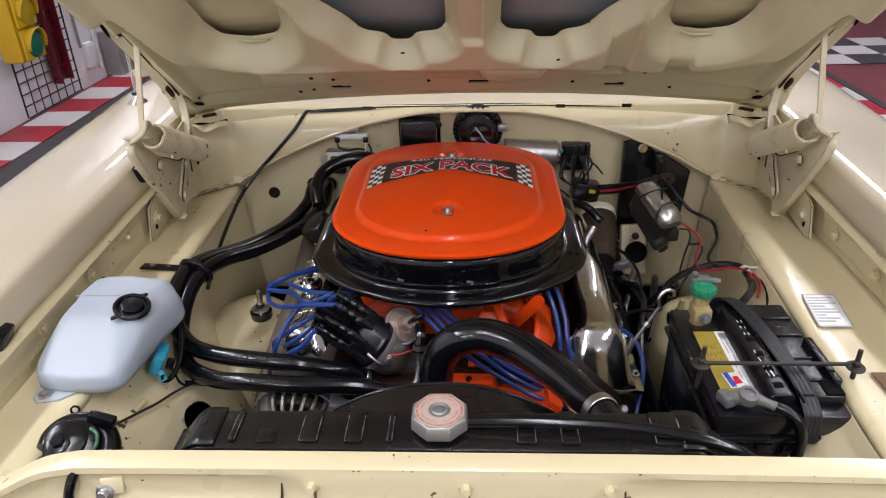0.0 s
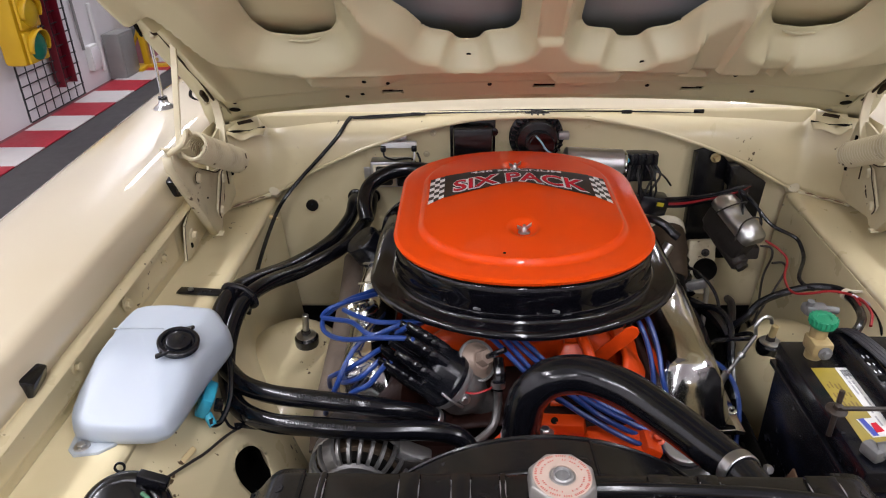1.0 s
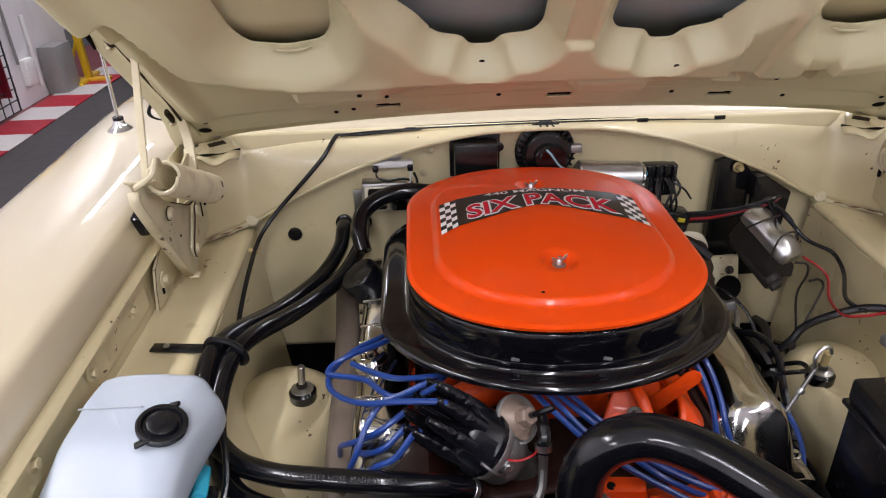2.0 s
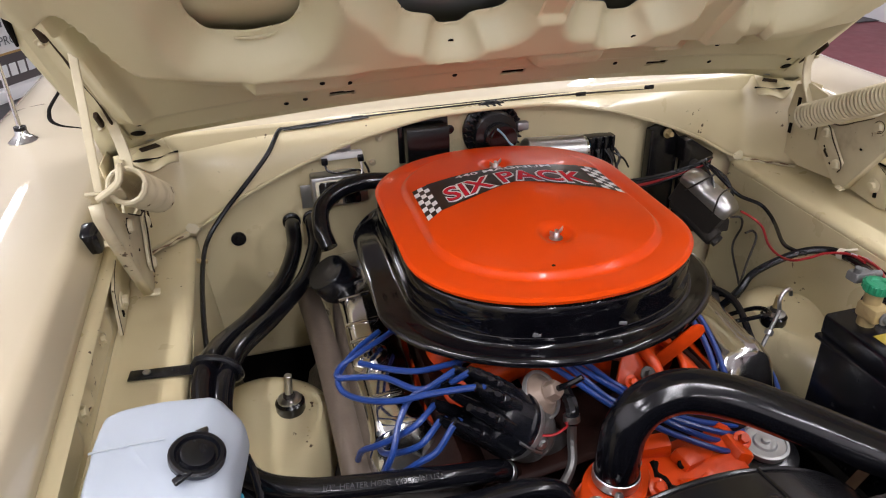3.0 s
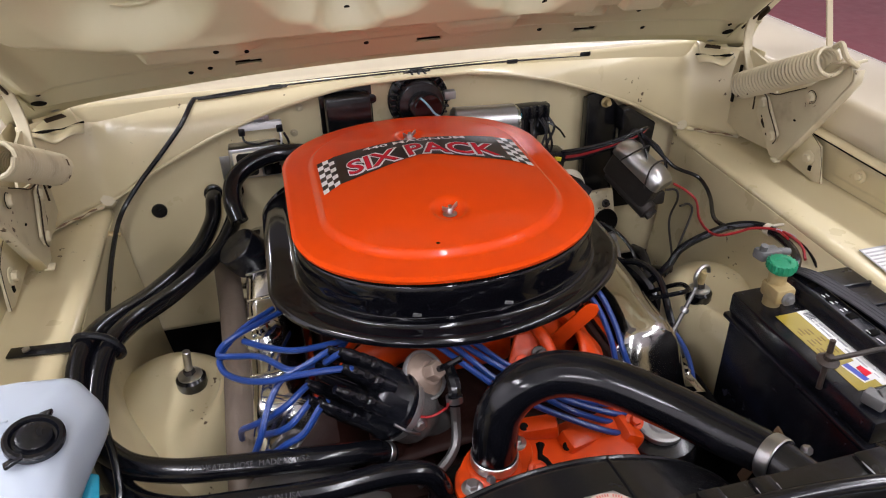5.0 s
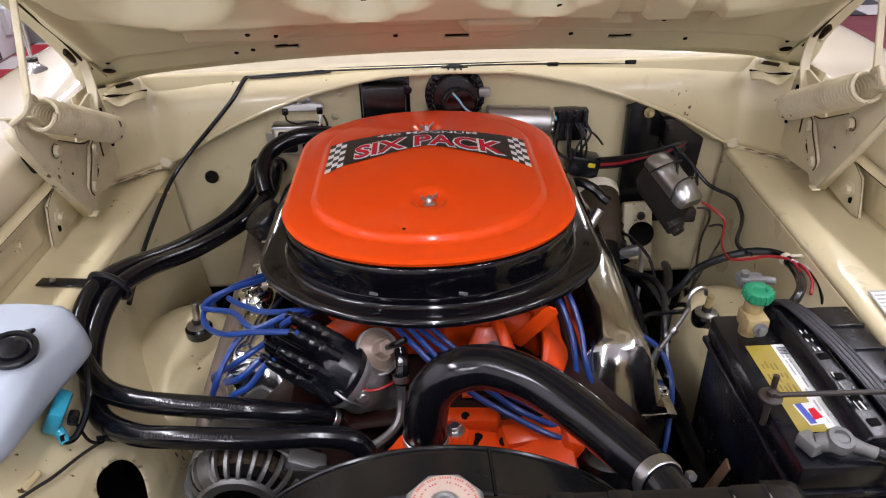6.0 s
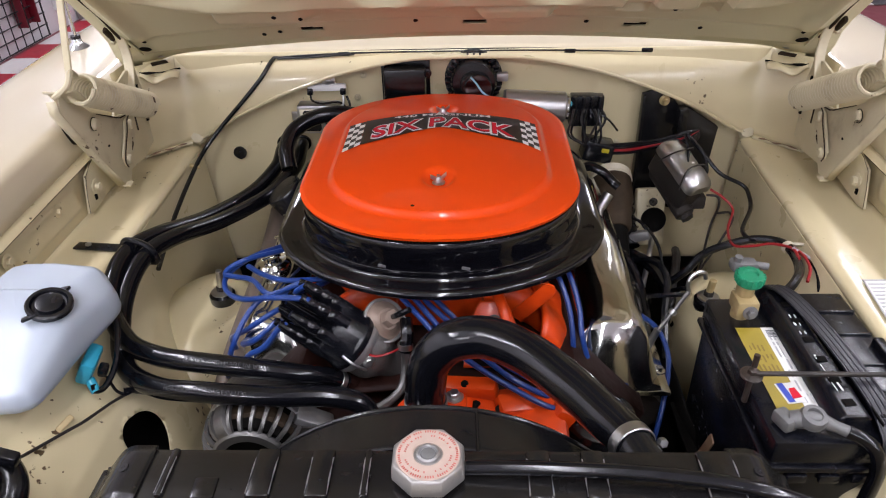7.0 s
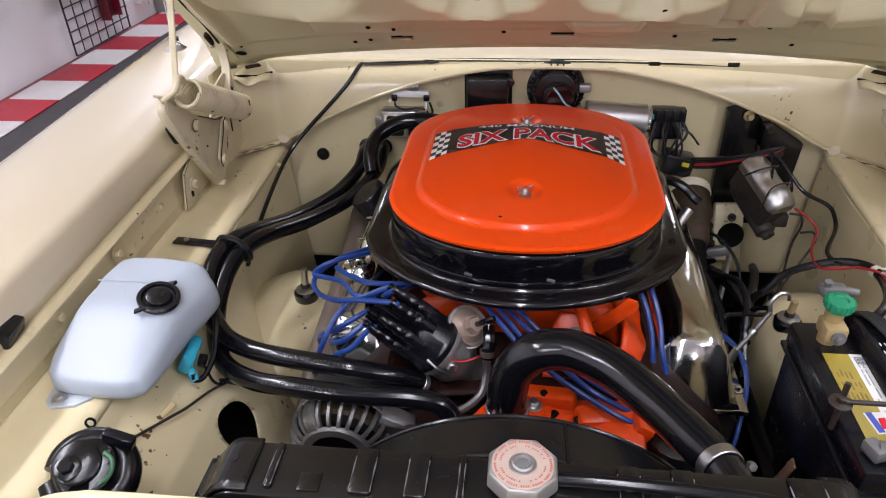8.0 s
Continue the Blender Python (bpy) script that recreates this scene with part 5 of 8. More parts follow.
    part("pump_rib", tube([(-0.095, 0.83, 0.690), (-0.13, 0.84, 0.685), (-0.16, 0.85, 0.65), (-0.17, 0.86, 0.60)], 0.022, 12, 5), SHADEENGINE, e)
    part("pump_web", box((0.075, 0.885, 0.705), (0.07, 0.030, 0.022), turn(15, 12, 20), 0.006), ENGINE, e)
    part("pump_web", box((0.005, 0.905, 0.715), (0.08, 0.024, 0.03), turn(10, -8, -12), 0.006), ENGINE, e)
    part("pump_web", box((0.125, 0.90, 0.69), (0.03, 0.08, 0.05), turn(0, 30, 0), 0.008), ENGINE, e)
    for x, y, z in ((0.045, 0.870, 0.712), (0.0, 0.90, 0.728)):
        part("dark_port", lathe([(0.0055, 0), (0.0048, 0.003), (0.0, 0.002)], (x, y, z), (0.1, -0.6, 0.8), 12), DARK, e)
    for x, y, z in ((0.06, 0.832, 0.716), (0.105, 0.828, 0.706), (-0.002, 0.845, 0.712), (0.02, 0.80, 0.70), (0.142, 0.885, 0.712)):
        part("pump_bolt", bolt((x, y, z), (0, -0.5, 0.8), 0.007, 0.008), ENGINE, e)
    part("thermostat_flange", plate([(0.045 * math.cos(a) * (1.25 if abs(math.cos(a)) > 0.6 else 1.0), 0.038 * math.sin(a)) for a in (2 * math.pi * k / 32 for k in range(32))], 0.012, lambda p, q, c: V(-0.050 + 0.90 * p - 0.45 * q, 0.862 + 0.62 * p + 0.9 * q, 0.704 + c), bevel=0.003), ENGINE, e, "orange thermostat housing flange")
    part("thermostat_neck", lathe([(0.034, 0), (0.031, 0.004), (0.0255, 0.006), (0.0250, 0.03)], (-0.050, 0.862, 0.714), (0, 0.0, 1), 24), ENGINE, e)
    part("flange_bolt", bolt((-0.084, 0.838, 0.716), (0, 0, 1), 0.0075, 0.007), STEEL, e)
    part("flange_bolt", bolt((-0.014, 0.888, 0.716), (0, 0, 1), 0.0075, 0.007), STEEL, e)
    # flat coil bracket standing up beside the intake
    bar0, bar1 = V(0.072, 0.995, 0.768), V(0.118, 0.970, 0.838)
    along = (bar1 - bar0).normalized()
    face = V(0.1, -0.8, 0.5)
    face = (face - along * face.dot(along)).normalized()
    across = along.cross(face)
    outline = [(0.0, -0.010), (0.060, -0.010), (0.078, -0.010), (0.086, -0.007), (0.090, 0.0), (0.086, 0.007), (0.078, 0.010), (0.0, 0.011)]
    part("coil_bracket", plate(outline, 0.003, lambda p, q, c: bar0 + along * p + across * q + face * c, bevel=0.0008), ENGINE, e, "flat orange coil bracket")
    # exhaust manifolds low beside the heads
    for sgn in (-1, 1):
        part("exhaust_manifold", tube([(EX + sgn * 0.30, 0.98, 0.60), (EX + sgn * 0.315, 1.1, 0.595), (EX + sgn * 0.32, 1.25, 0.59), (EX + sgn * 0.31, 1.38, 0.55), (EX + sgn * 0.30, 1.42, 0.45)], 0.034, 12, 5), CASTIRON, e, "brown cast-iron exhaust manifold")


def valve_cover(sgn):
    t = thing("valve_cover", (EX + sgn * 0.23, 1.19, 0.68), "polished chrome valve cover " + ("with a filler cap, blue leads crossing" if sgn < 0 else "with a sloped front end"), "valve cover", "engine valve covers")
    rings = []
    stations = ((0.954, 0.100), (0.956, 0.094), (0.985, 0.009), (0.991, 0.003), (1.002, 0), (1.03, 0), (1.41, 0), (1.425, 0.003), (1.432, 0.012), (1.436, 0.080))
    # flanged foot, leaning sides and a rounded, almost level top
    roof = [(0.138, 0.655), (0.138, 0.661), (0.150, 0.664), (0.160, 0.735), (0.166, 0.748), (0.178, 0.759), (0.198, 0.766), (0.232, 0.763), (0.248, 0.757), (0.257, 0.747), (0.264, 0.730), (0.283, 0.664), (0.296, 0.661), (0.296, 0.655)]

    def at(x, y, z):
        if sgn < 0:
            x = 2 * EX - x + (0.42 * max(0.0, x - 0.232))
        return V(x, y, z + 0.06 * max(0.0, min(y, 1.25) - 1.0))
    for y, drop in [st for st in stations if st[0] <= 1.03] + [(1.06 + 0.025 * k, -0.003) for k in range(13)] + [st for st in stations if st[0] >= 1.41]:
        # the thin pressing is a little uneven
        wave = [0.0016 * math.sin(31 * y + 60 * x) + 0.0011 * math.sin(67 * y - 90 * x) if 1.0 < y < 1.41 and z > 0.70 else 0.0 for x, z in roof]
        rings.append([at(x, y, max(z - drop, 0.662) + w if z > 0.70 else z) for (x, z), w in zip(roof, wave)])
    part("cover", loft(rings), CHROME, t)
    for y in (1.0, 1.2, 1.4):
        for x in (0.144, 0.290 if sgn > 0 else 0.288):
            part("cover_bolt", bolt(at(x, y, 0.662), (0, 0, 1), 0.005, 0.006), CHROME, t)
    if sgn < 0:
        for y in (1.04, 1.16, 1.20, 1.27, 1.31):
            part("rib", box(at(0.222, y, 0.7665), (0.050, 0.007, 0.004), turn(0, -6, 0), 0.0015), CHROME, t)
        c = at(0.226, 1.112, 0.764)
        cap = part("filler_cap", lathe([(0.026, 0), (0.027, 0.004), (0.027, 0.012), (0.022, 0.017), (0.012, 0.018), (0.010, 0.024), (0.0, 0.025)], c, (-0.12, 0, 1), 28), CHROME, t, "chrome filler cap")
        part("cap_bar", box(c + V(-0.003, 0, 0.024), (0.03, 0.008, 0.006), turn(0, -7, 20), 0.002), CHROME, cap)
        o, n = V(-0.2955, 1.335, 0.7495), V(-0.670, -0.15, 0.992)
        b = part("breather_can", lathe([(0.022, 0), (0.022, 0.018), (0.034, 0.020), (0.0355, 0.024), (0.0355, 0.058), (0.033, 0.062), (0.0, 0.064)], o, n, 32), PLASTIC, t, "black cylindrical breather can")
        part("grommet", lathe([(0.028, -0.002), (0.028, 0.006), (0.024, 0.010)], at(0.224, 1.335, 0.763), (0, 0, 1), 24), CHROME, b)
    return t


DIST_AX, DIST_O = V(-0.72, -0.09, 0.69).normalized(), V(-0.121, 0.946, 0.738)


def tower_offset(k):
    u, v, _ = axes_for(DIST_AX)
    a = 2 * math.pi * k / 8 + 0.2
    return u * (0.0325 * math.cos(a)) + v * (0.0325 * math.sin(a))


def build_distributor():
    d = thing("distributor", (-0.10, 0.965, 0.70), "ignition distributor with black cap and grey alloy body", "distributor")
    ax, o = DIST_AX, DIST_O
    part("body", lathe([(0.020, -0.05), (0.022, -0.018), (0.030, -0.006), (0.036, 0.002), (0.039, 0.010), (0.039, 0.030), (0.039, 0.034)], o, ax, 32), DULLALLOY, d, "grey cast alloy body")
    part("body_flange", lathe([(0.0405, 0.030), (0.0425, 0.034), (0.0425, 0.040), (0.040, 0.042)], o, ax, 32), ALLOY, d, "grey alloy flange under the cap")
    u, v, _ = axes_for(ax)
    # moulded cap with flats between the towers
    flats = []
    for r, h in ((0.0432, 0.041), (0.0440, 0.043), (0.0440, 0.050), (0.0415, 0.053), (0.0400, 0.082), (0.0380, 0.088), (0.0330, 0.091)):
        flats.append([o + ax * h + (u * math.cos(a) + v * math.sin(a)) * (r * (1.0 if h < 0.052 or k % 3 else 1.035)) for k in range(24) for a in (2 * math.pi * k / 24 + 0.2,)])
    cap = part("cap", loft(flats), PLASTIC, d, "gloss black distributor cap", bevel=0.0006)
    for k in range(8):
        part("tower", lathe([(0.0108, 0.076), (0.0104, 0.094), (0.0090, 0.0955)], o + tower_offset(k), ax, 16), PLASTIC, cap)
        part("boot", lathe([(0.0098, 0.091), (0.0104, 0.094), (0.0104, 0.104), (0.0088, 0.107), (0.0094, 0.110), (0.0092, 0.119), (0.0076, 0.122), (0.0080, 0.125), (0.0076, 0.136), (0.0060, 0.139), (0.0056, 0.145), (0.0046, 0.148)], o + tower_offset(k), ax, 14), RUBBER, cap, "black stepped rubber plug boot")
    part("boot", lathe([(0.008, 0.090), (0.0095, 0.104), (0.0088, 0.120), (0.007, 0.14), (0.0055, 0.152)], o, ax, 14), RUBBER, cap, "black rubber coil boot")
    for s in (-1, 1):
        part("clip", tube([o + ax * 0.02 + u * (0.044 * s), o + ax * 0.04 + u * (0.048 * s), o + ax * 0.06 + u * (0.044 * s)], 0.002, 6, 4), STEEL, d)
    side = V(0.25, -0.95, 0.2).normalized()
    part("body_bolt", bolt(o + ax * 0.022 + side * 0.039, side, 0.005, 0.004), STEEL, d)
    # vacuum canister
    c, n = V(-0.109, 0.955, 0.792), V(0.52, -0.54, 0.66).normalized()
    can = part("vacuum_canister", lathe([(0.0, -0.016), (0.014, -0.016), (0.024, -0.010), (0.0300, -0.003), (0.0300, 0.0), (0.0255, 0.0005), (0.022, 0.003), (0.017, 0.010), (0.0145, 0.013), (0.0, 0.013)], c, n, 32), TARNISH, d, "tarnished steel vacuum canister")
    part("crimped_rim", lathe([(0.0270, 0.0005), (0.0285, 0.003), (0.0308, 0.003), (0.0316, 0.0), (0.0308, -0.003)], c, n, 36, cap=False), ALLOY, can, "pale crimped rim")
    part("hex_fitting", lathe([(0.0125, 0.012), (0.0125, 0.025), (0.0105, 0.028), (0.0, 0.028)], c, n, 6), TARNISH, can)
    part("nipple", tube([c + n * 0.028, c + n * 0.045, c + n * 0.055 + V(0.01, 0, 0.005)], 0.004, 8, 3), RUBBER, can, "black vacuum hose")
    part("bracket", box((-0.122, 0.962, 0.758), (0.030, 0.012, 0.034), turn(-25, -35, 0), 0.004), ALLOY, d)
    part("lead", tube([(-0.135, 0.917, 0.768), (-0.115, 0.905, 0.772), (-0.095, 0.910, 0.775), (-0.088, 0.925, 0.768)], 0.0016, 6, 5), RED, d, "thin red lead")


def wire(pts, r, mat, label, category="wire", group="", seg=8, name="wire", step=8):
    t = tube(pts, r, seg, step)
    ob = part(name, t, mat, None, label)
    return tagged(ob, category=category, group=group)


def build_leads():
    L = "blue silicone spark plug lead"
    ax = DIST_AX

    def tower(k, *rest):
        t = DIST_O + tower_offset(k) + ax * 0.132
        return [t, t + ax * 0.012] + [V(*p) for p in rest]
    routes = [
        tower(7, (-0.248, 0.957, 0.838), (-0.274, 0.955, 0.827), (-0.292, 0.938, 0.810), (-0.306, 0.916, 0.785), (-0.322, 0.922, 0.745), (-0.338, 0.945, 0.70), (-0.345, 0.97, 0.66)),
        tower(0, (-0.264, 0.960, 0.834), (-0.296, 1.003, 0.826), (-0.330, 1.028, 0.815), (-0.349, 1.040, 0.811), (-0.342, 1.055, 0.815), (-0.318, 1.068, 0.820), (-0.285, 1.10, 0.812), (-0.25, 1.14, 0.80)),
        tower(5, (-0.254, 0.932, 0.848), (-0.290, 0.950, 0.832), (-0.322, 0.985, 0.812), (-0.345, 1.020, 0.802), (-0.347, 1.048, 0.806), (-0.32, 1.085, 0.812), (-0.28, 1.13, 0.805)),
        tower(1, (-0.272, 0.930, 0.810), (-0.294, 0.938, 0.790), (-0.318, 0.955, 0.766), (-0.334, 0.978, 0.74), (-0.340, 1.00, 0.70)),
        tower(2, (-0.272, 0.912, 0.796), (-0.296, 0.930, 0.772), (-0.310, 0.955, 0.752), (-0.312, 0.985, 0.735)),
        tower(6, (-0.223, 0.952, 0.842), (-0.216, 0.975, 0.830), (-0.20, 1.01, 0.815), (-0.18, 1.05, 0.805)),
        tower(3, (-0.258, 0.895, 0.797), (-0.280, 0.900, 0.780), (-0.298, 0.915, 0.755), (-0.305, 0.94, 0.735)),
        [V(-0.318, 1.055, 0.815), V(-0.29, 1.025, 0.822), V(-0.255, 1.005, 0.825), V(-0.21, 1.01, 0.822), V(-0.16, 1.03, 0.812)],
    ]
    for r in routes:
        wire(r, 0.0039, BLUEWIRE, L + " looping from the distributor", group="spark plug leads", name="plug_lead")
    right = [
        *[[V(-0.120 + 0.006 * k, 1.005 + 0.004 * k, 0.818), V(-0.092 + 0.010 * k, 0.985 + 0.006 * k, 0.815 + 0.003 * (k % 2)), V(-0.062 + 0.010 * k, 0.955 + 0.008 * k, 0.800), V(-0.030 + 0.010 * k, 0.928 + 0.012 * k, 0.780 - 0.006 * (k % 2)), V(0.012 + 0.009 * k, 0.905 + 0.012 * k + 0.006 * (k % 3), 0.758 - 0.008 * (k == 2)), V(0.058 + 0.006 * k, 0.890 + 0.014 * k - 0.008 * (k % 2), 0.734 + 0.006 * (k == 1)), V(0.108 + 0.012 * k, 0.876 + 0.012 * k + 0.008 * (k % 2), 0.712 - 0.006 * (k % 2)), V(0.160 + 0.008 * k, 0.890 + 0.014 * k, 0.690 - 0.008 * (k == 0)), V(0.21 + 0.01 * k, 0.93 + 0.012 * k, 0.668), V(0.26, 1.00, 0.65)] for k in range(4)],
        [V(0.118, 1.05, 0.83), V(0.135, 1.01, 0.815), V(0.146, 0.985, 0.785), V(0.150, 0.965, 0.755), V(0.152, 0.95, 0.72)],
        [V(0.135, 1.06, 0.83), V(0.150, 1.02, 0.815), V(0.160, 0.99, 0.785), V(0.162, 0.965, 0.76), V(0.17, 0.95, 0.73)],
        [V(0.262, 1.10, 0.70), V(0.295, 1.06, 0.695), V(0.308, 1.02, 0.665), V(0.292, 0.965, 0.625), V(0.275, 0.93, 0.58)],
    ]
    for r in right:
        wire(r, 0.0039, BLUEWIRE, L + " running across the engine front", group="spark plug leads", name="plug_lead")
    wire([(-0.079, 0.955, 0.795), (-0.077, 0.935, 0.782), (-0.080, 0.925, 0.762)], 0.0085, RUBBER, "short black rubber vacuum hose with clamp", "hose", name="vacuum_hose")
    wire([(-0.080, 0.925, 0.765), (-0.080, 0.922, 0.74), (-0.086, 0.905, 0.715), (-0.110, 0.885, 0.703), (-0.14, 0.875, 0.698)], 0.0062, DULLALLOY, "bent grey metal coolant pipe", "pipe", name="metal_pipe")
    part_ob = part("hose_clamp", lathe([(0.0105, -0.004), (0.0105, 0.004), (0.0088, 0.004), (0.0088, -0.004)], (-0.0795, 0.928, 0.770), (0, 0.3, 1), 18, cap=False), STEEL, None, "small steel hose clamp")
    tagged(part_ob, category="clamp")


def build_hoses():
    # heater hoses
    h1 = [(-0.368, 1.53, 0.802), (-0.368, 1.50, 0.800), (-0.372, 1.45, 0.785), (-0.40, 1.36, 0.775), (-0.45, 1.25, 0.785), (-0.492, 1.15, 0.812), (-0.507, 1.09, 0.822), (-0.512, 1.04, 0.812), (-0.500, 0.985, 0.790), (-0.46, 0.935, 0.772), (-0.41, 0.91, 0.768), (-0.35, 0.895, 0.770), (-0.273, 0.886, 0.768), (-0.215, 0.893, 0.752), (-0.185, 0.905, 0.735), (-0.165, 0.915, 0.715)]
    h2 = [(-0.331, 1.53, 0.804), (-0.331, 1.50, 0.802), (-0.335, 1.45, 0.785), (-0.365, 1.36, 0.773), (-0.42, 1.25, 0.782), (-0.463, 1.15, 0.808), (-0.483, 1.085, 0.815), (-0.492, 1.03, 0.798), (-0.488, 0.975, 0.768), (-0.455, 0.905, 0.752), (-0.40, 0.868, 0.752), (-0.332, 0.852, 0.758), (-0.25, 0.845, 0.758), (-0.175, 0.848, 0.756), (-0.135, 0.848, 0.745), (-0.120, 0.846, 0.722), (-0.118, 0.846, 0.695)]
    for pts, lo, hi, text in ((h1, 0.68, 0.84, "1/2\"  HEATER HOSE  MADE IN USA"), (h2, 0.62, 0.76, "HEATER HOSE  MADE IN USA")):
        hh = thing("heater_hose", pts[0], "black rubber heater hose with faded printing", "hose", "heater hoses")
        part("hose_body", tube(pts, 0.0138, 16, 8), RUBBER, hh)
        part("grommet", lathe([(0.0165, 0), (0.0165, 0.006), (0.013, 0.008)], (pts[0][0], 1.531, 0.803), (0, -1, 0), 20, cap=False), PLASTIC, hh)
        q0, q1 = V(*pts[-1]), V(*pts[-2])
        part("clamp", lathe([(0.0140, 0.004), (0.0150, 0.005), (0.0150, 0.012), (0.0140, 0.013)], q0, q1 - q0, 20, cap=False), STEEL, hh, "small steel clamp")
        # printing laid along the upper front of the hose
        path = smooth_path(pts, 8)
        run = path[int(lo * (len(path) - 1)):int(hi * (len(path) - 1)) + 1]
        acc = [0.0]
        for p, q in zip(run, run[1:]):
            acc.append(acc[-1] + (q - p).length)

        def lay(a, b, run=run, acc=acc):
            s = a + acc[-1] / 2
            i = max(0, min(len(acc) - 2, next((k for k in range(len(acc) - 1) if acc[k + 1] >= s), len(acc) - 2)))
            d = (run[i + 1] - run[i]).normalized()
            p = run[i] + d * (s - acc[i])
            n = V(0.15, -0.62, 0.75)
            n = (n - d * n.dot(d)).normalized()
            up = n.cross(d)
            if up.z < 0:
                up = -up
            ang = b / 0.0138
            return p + (n * math.cos(ang) + up * math.sin(ang)) * 0.0141
        lettering(text, 0.0085, lay, HOSEPRINT, "hose_print", hh)
    c = thing("hose_clip", (-0.56, 1.10, 0.82), "black steel strap clip holding two heater hoses to the ledge", "clip")
    part("strap", tube([(-0.523, 1.100, 0.818), (-0.516, 1.096, 0.834), (-0.500, 1.090, 0.8385), (-0.480, 1.086, 0.8335), (-0.467, 1.083, 0.820), (-0.470, 1.086, 0.803), (-0.500, 1.094, 0.802), (-0.523, 1.100, 0.812)], 0.0048, 8, 5), PLASTIC, c)
    part("tab", box((-0.558, 1.103, 0.8195), (0.085, 0.019, 0.003), turn(0, 0, -6), 0.001), PLASTIC, c)
    part("tab_screw", bolt((-0.578, 1.104, 0.821), (0, 0, 1), 0.005, 0.003, False), STEEL, c)
    # upper radiator hose
    pts = [(-0.050, 0.862, 0.7215), (-0.049, 0.863, 0.765), (-0.041, 0.867, 0.800), (-0.014, 0.869, 0.828), (0.028, 0.862, 0.839), (0.075, 0.832, 0.839), (0.118, 0.780, 0.838), (0.148, 0.726, 0.843), (0.160, 0.700, 0.848), (0.1665, 0.680, 0.851)]
    rh = thing("radiator_hose", (-0.05, 0.862, 0.728), "thick black moulded radiator hose with steel clamps", "hose")
    part("hose_body", tube(pts, lambda f: 0.0262 - 0.0050 * smoothstep(0.45, 1.0, f), 24, 7), RUBBER, rh)
    for p, axis, r in ((V(-0.050, 0.862, 0.7315), V(0.02, 0, 1), 0.0270), (V(0.1640, 0.687, 0.8500), V(0.32, -0.93, 0.14), 0.0220)):
        cl = part("clamp", lathe([(r, -0.007), (r + 0.0012, -0.006), (r + 0.0012, 0.006), (r, 0.007), (r - 0.001, 0), (r, -0.007)], p, axis, 32, cap=False), STEEL, rh, "bright steel worm-drive clamp")
        s = V(1, 0.1, 0.15) if p.x > 0 else V(-0.5, -0.8, 0)
        part("screw", bolt(p + s.normalized() * (r + 0.004) + V(0, -0.006, 0.004), V(0.2, -0.8, 0.5), 0.005, 0.007, False), STEEL, cl)
    # breather hose
    wire([(-0.318, 1.35, 0.83), (-0.325, 1.375, 0.855), (-0.318, 1.41, 0.876), (-0.285, 1.435, 0.892), (-0.24, 1.445, 0.898), (-0.19, 1.44, 0.895)], 0.0145, RUBBER, "black rubber breather hose to the air cleaner", "hose", seg=16, name="breather_hose")
    # grey stove tube beside the exhaust
    wire([(-0.360, 1.40, 0.715), (-0.352, 1.30, 0.708), (-0.346, 1.19, 0.702), (-0.342, 1.03, 0.694), (-0.341, 0.95, 0.680), (-0.341, 0.91, 0.655)], 0.0205, STOVE, "grey-brown steel stove pipe", "pipe", seg=16, name="stove_pipe")


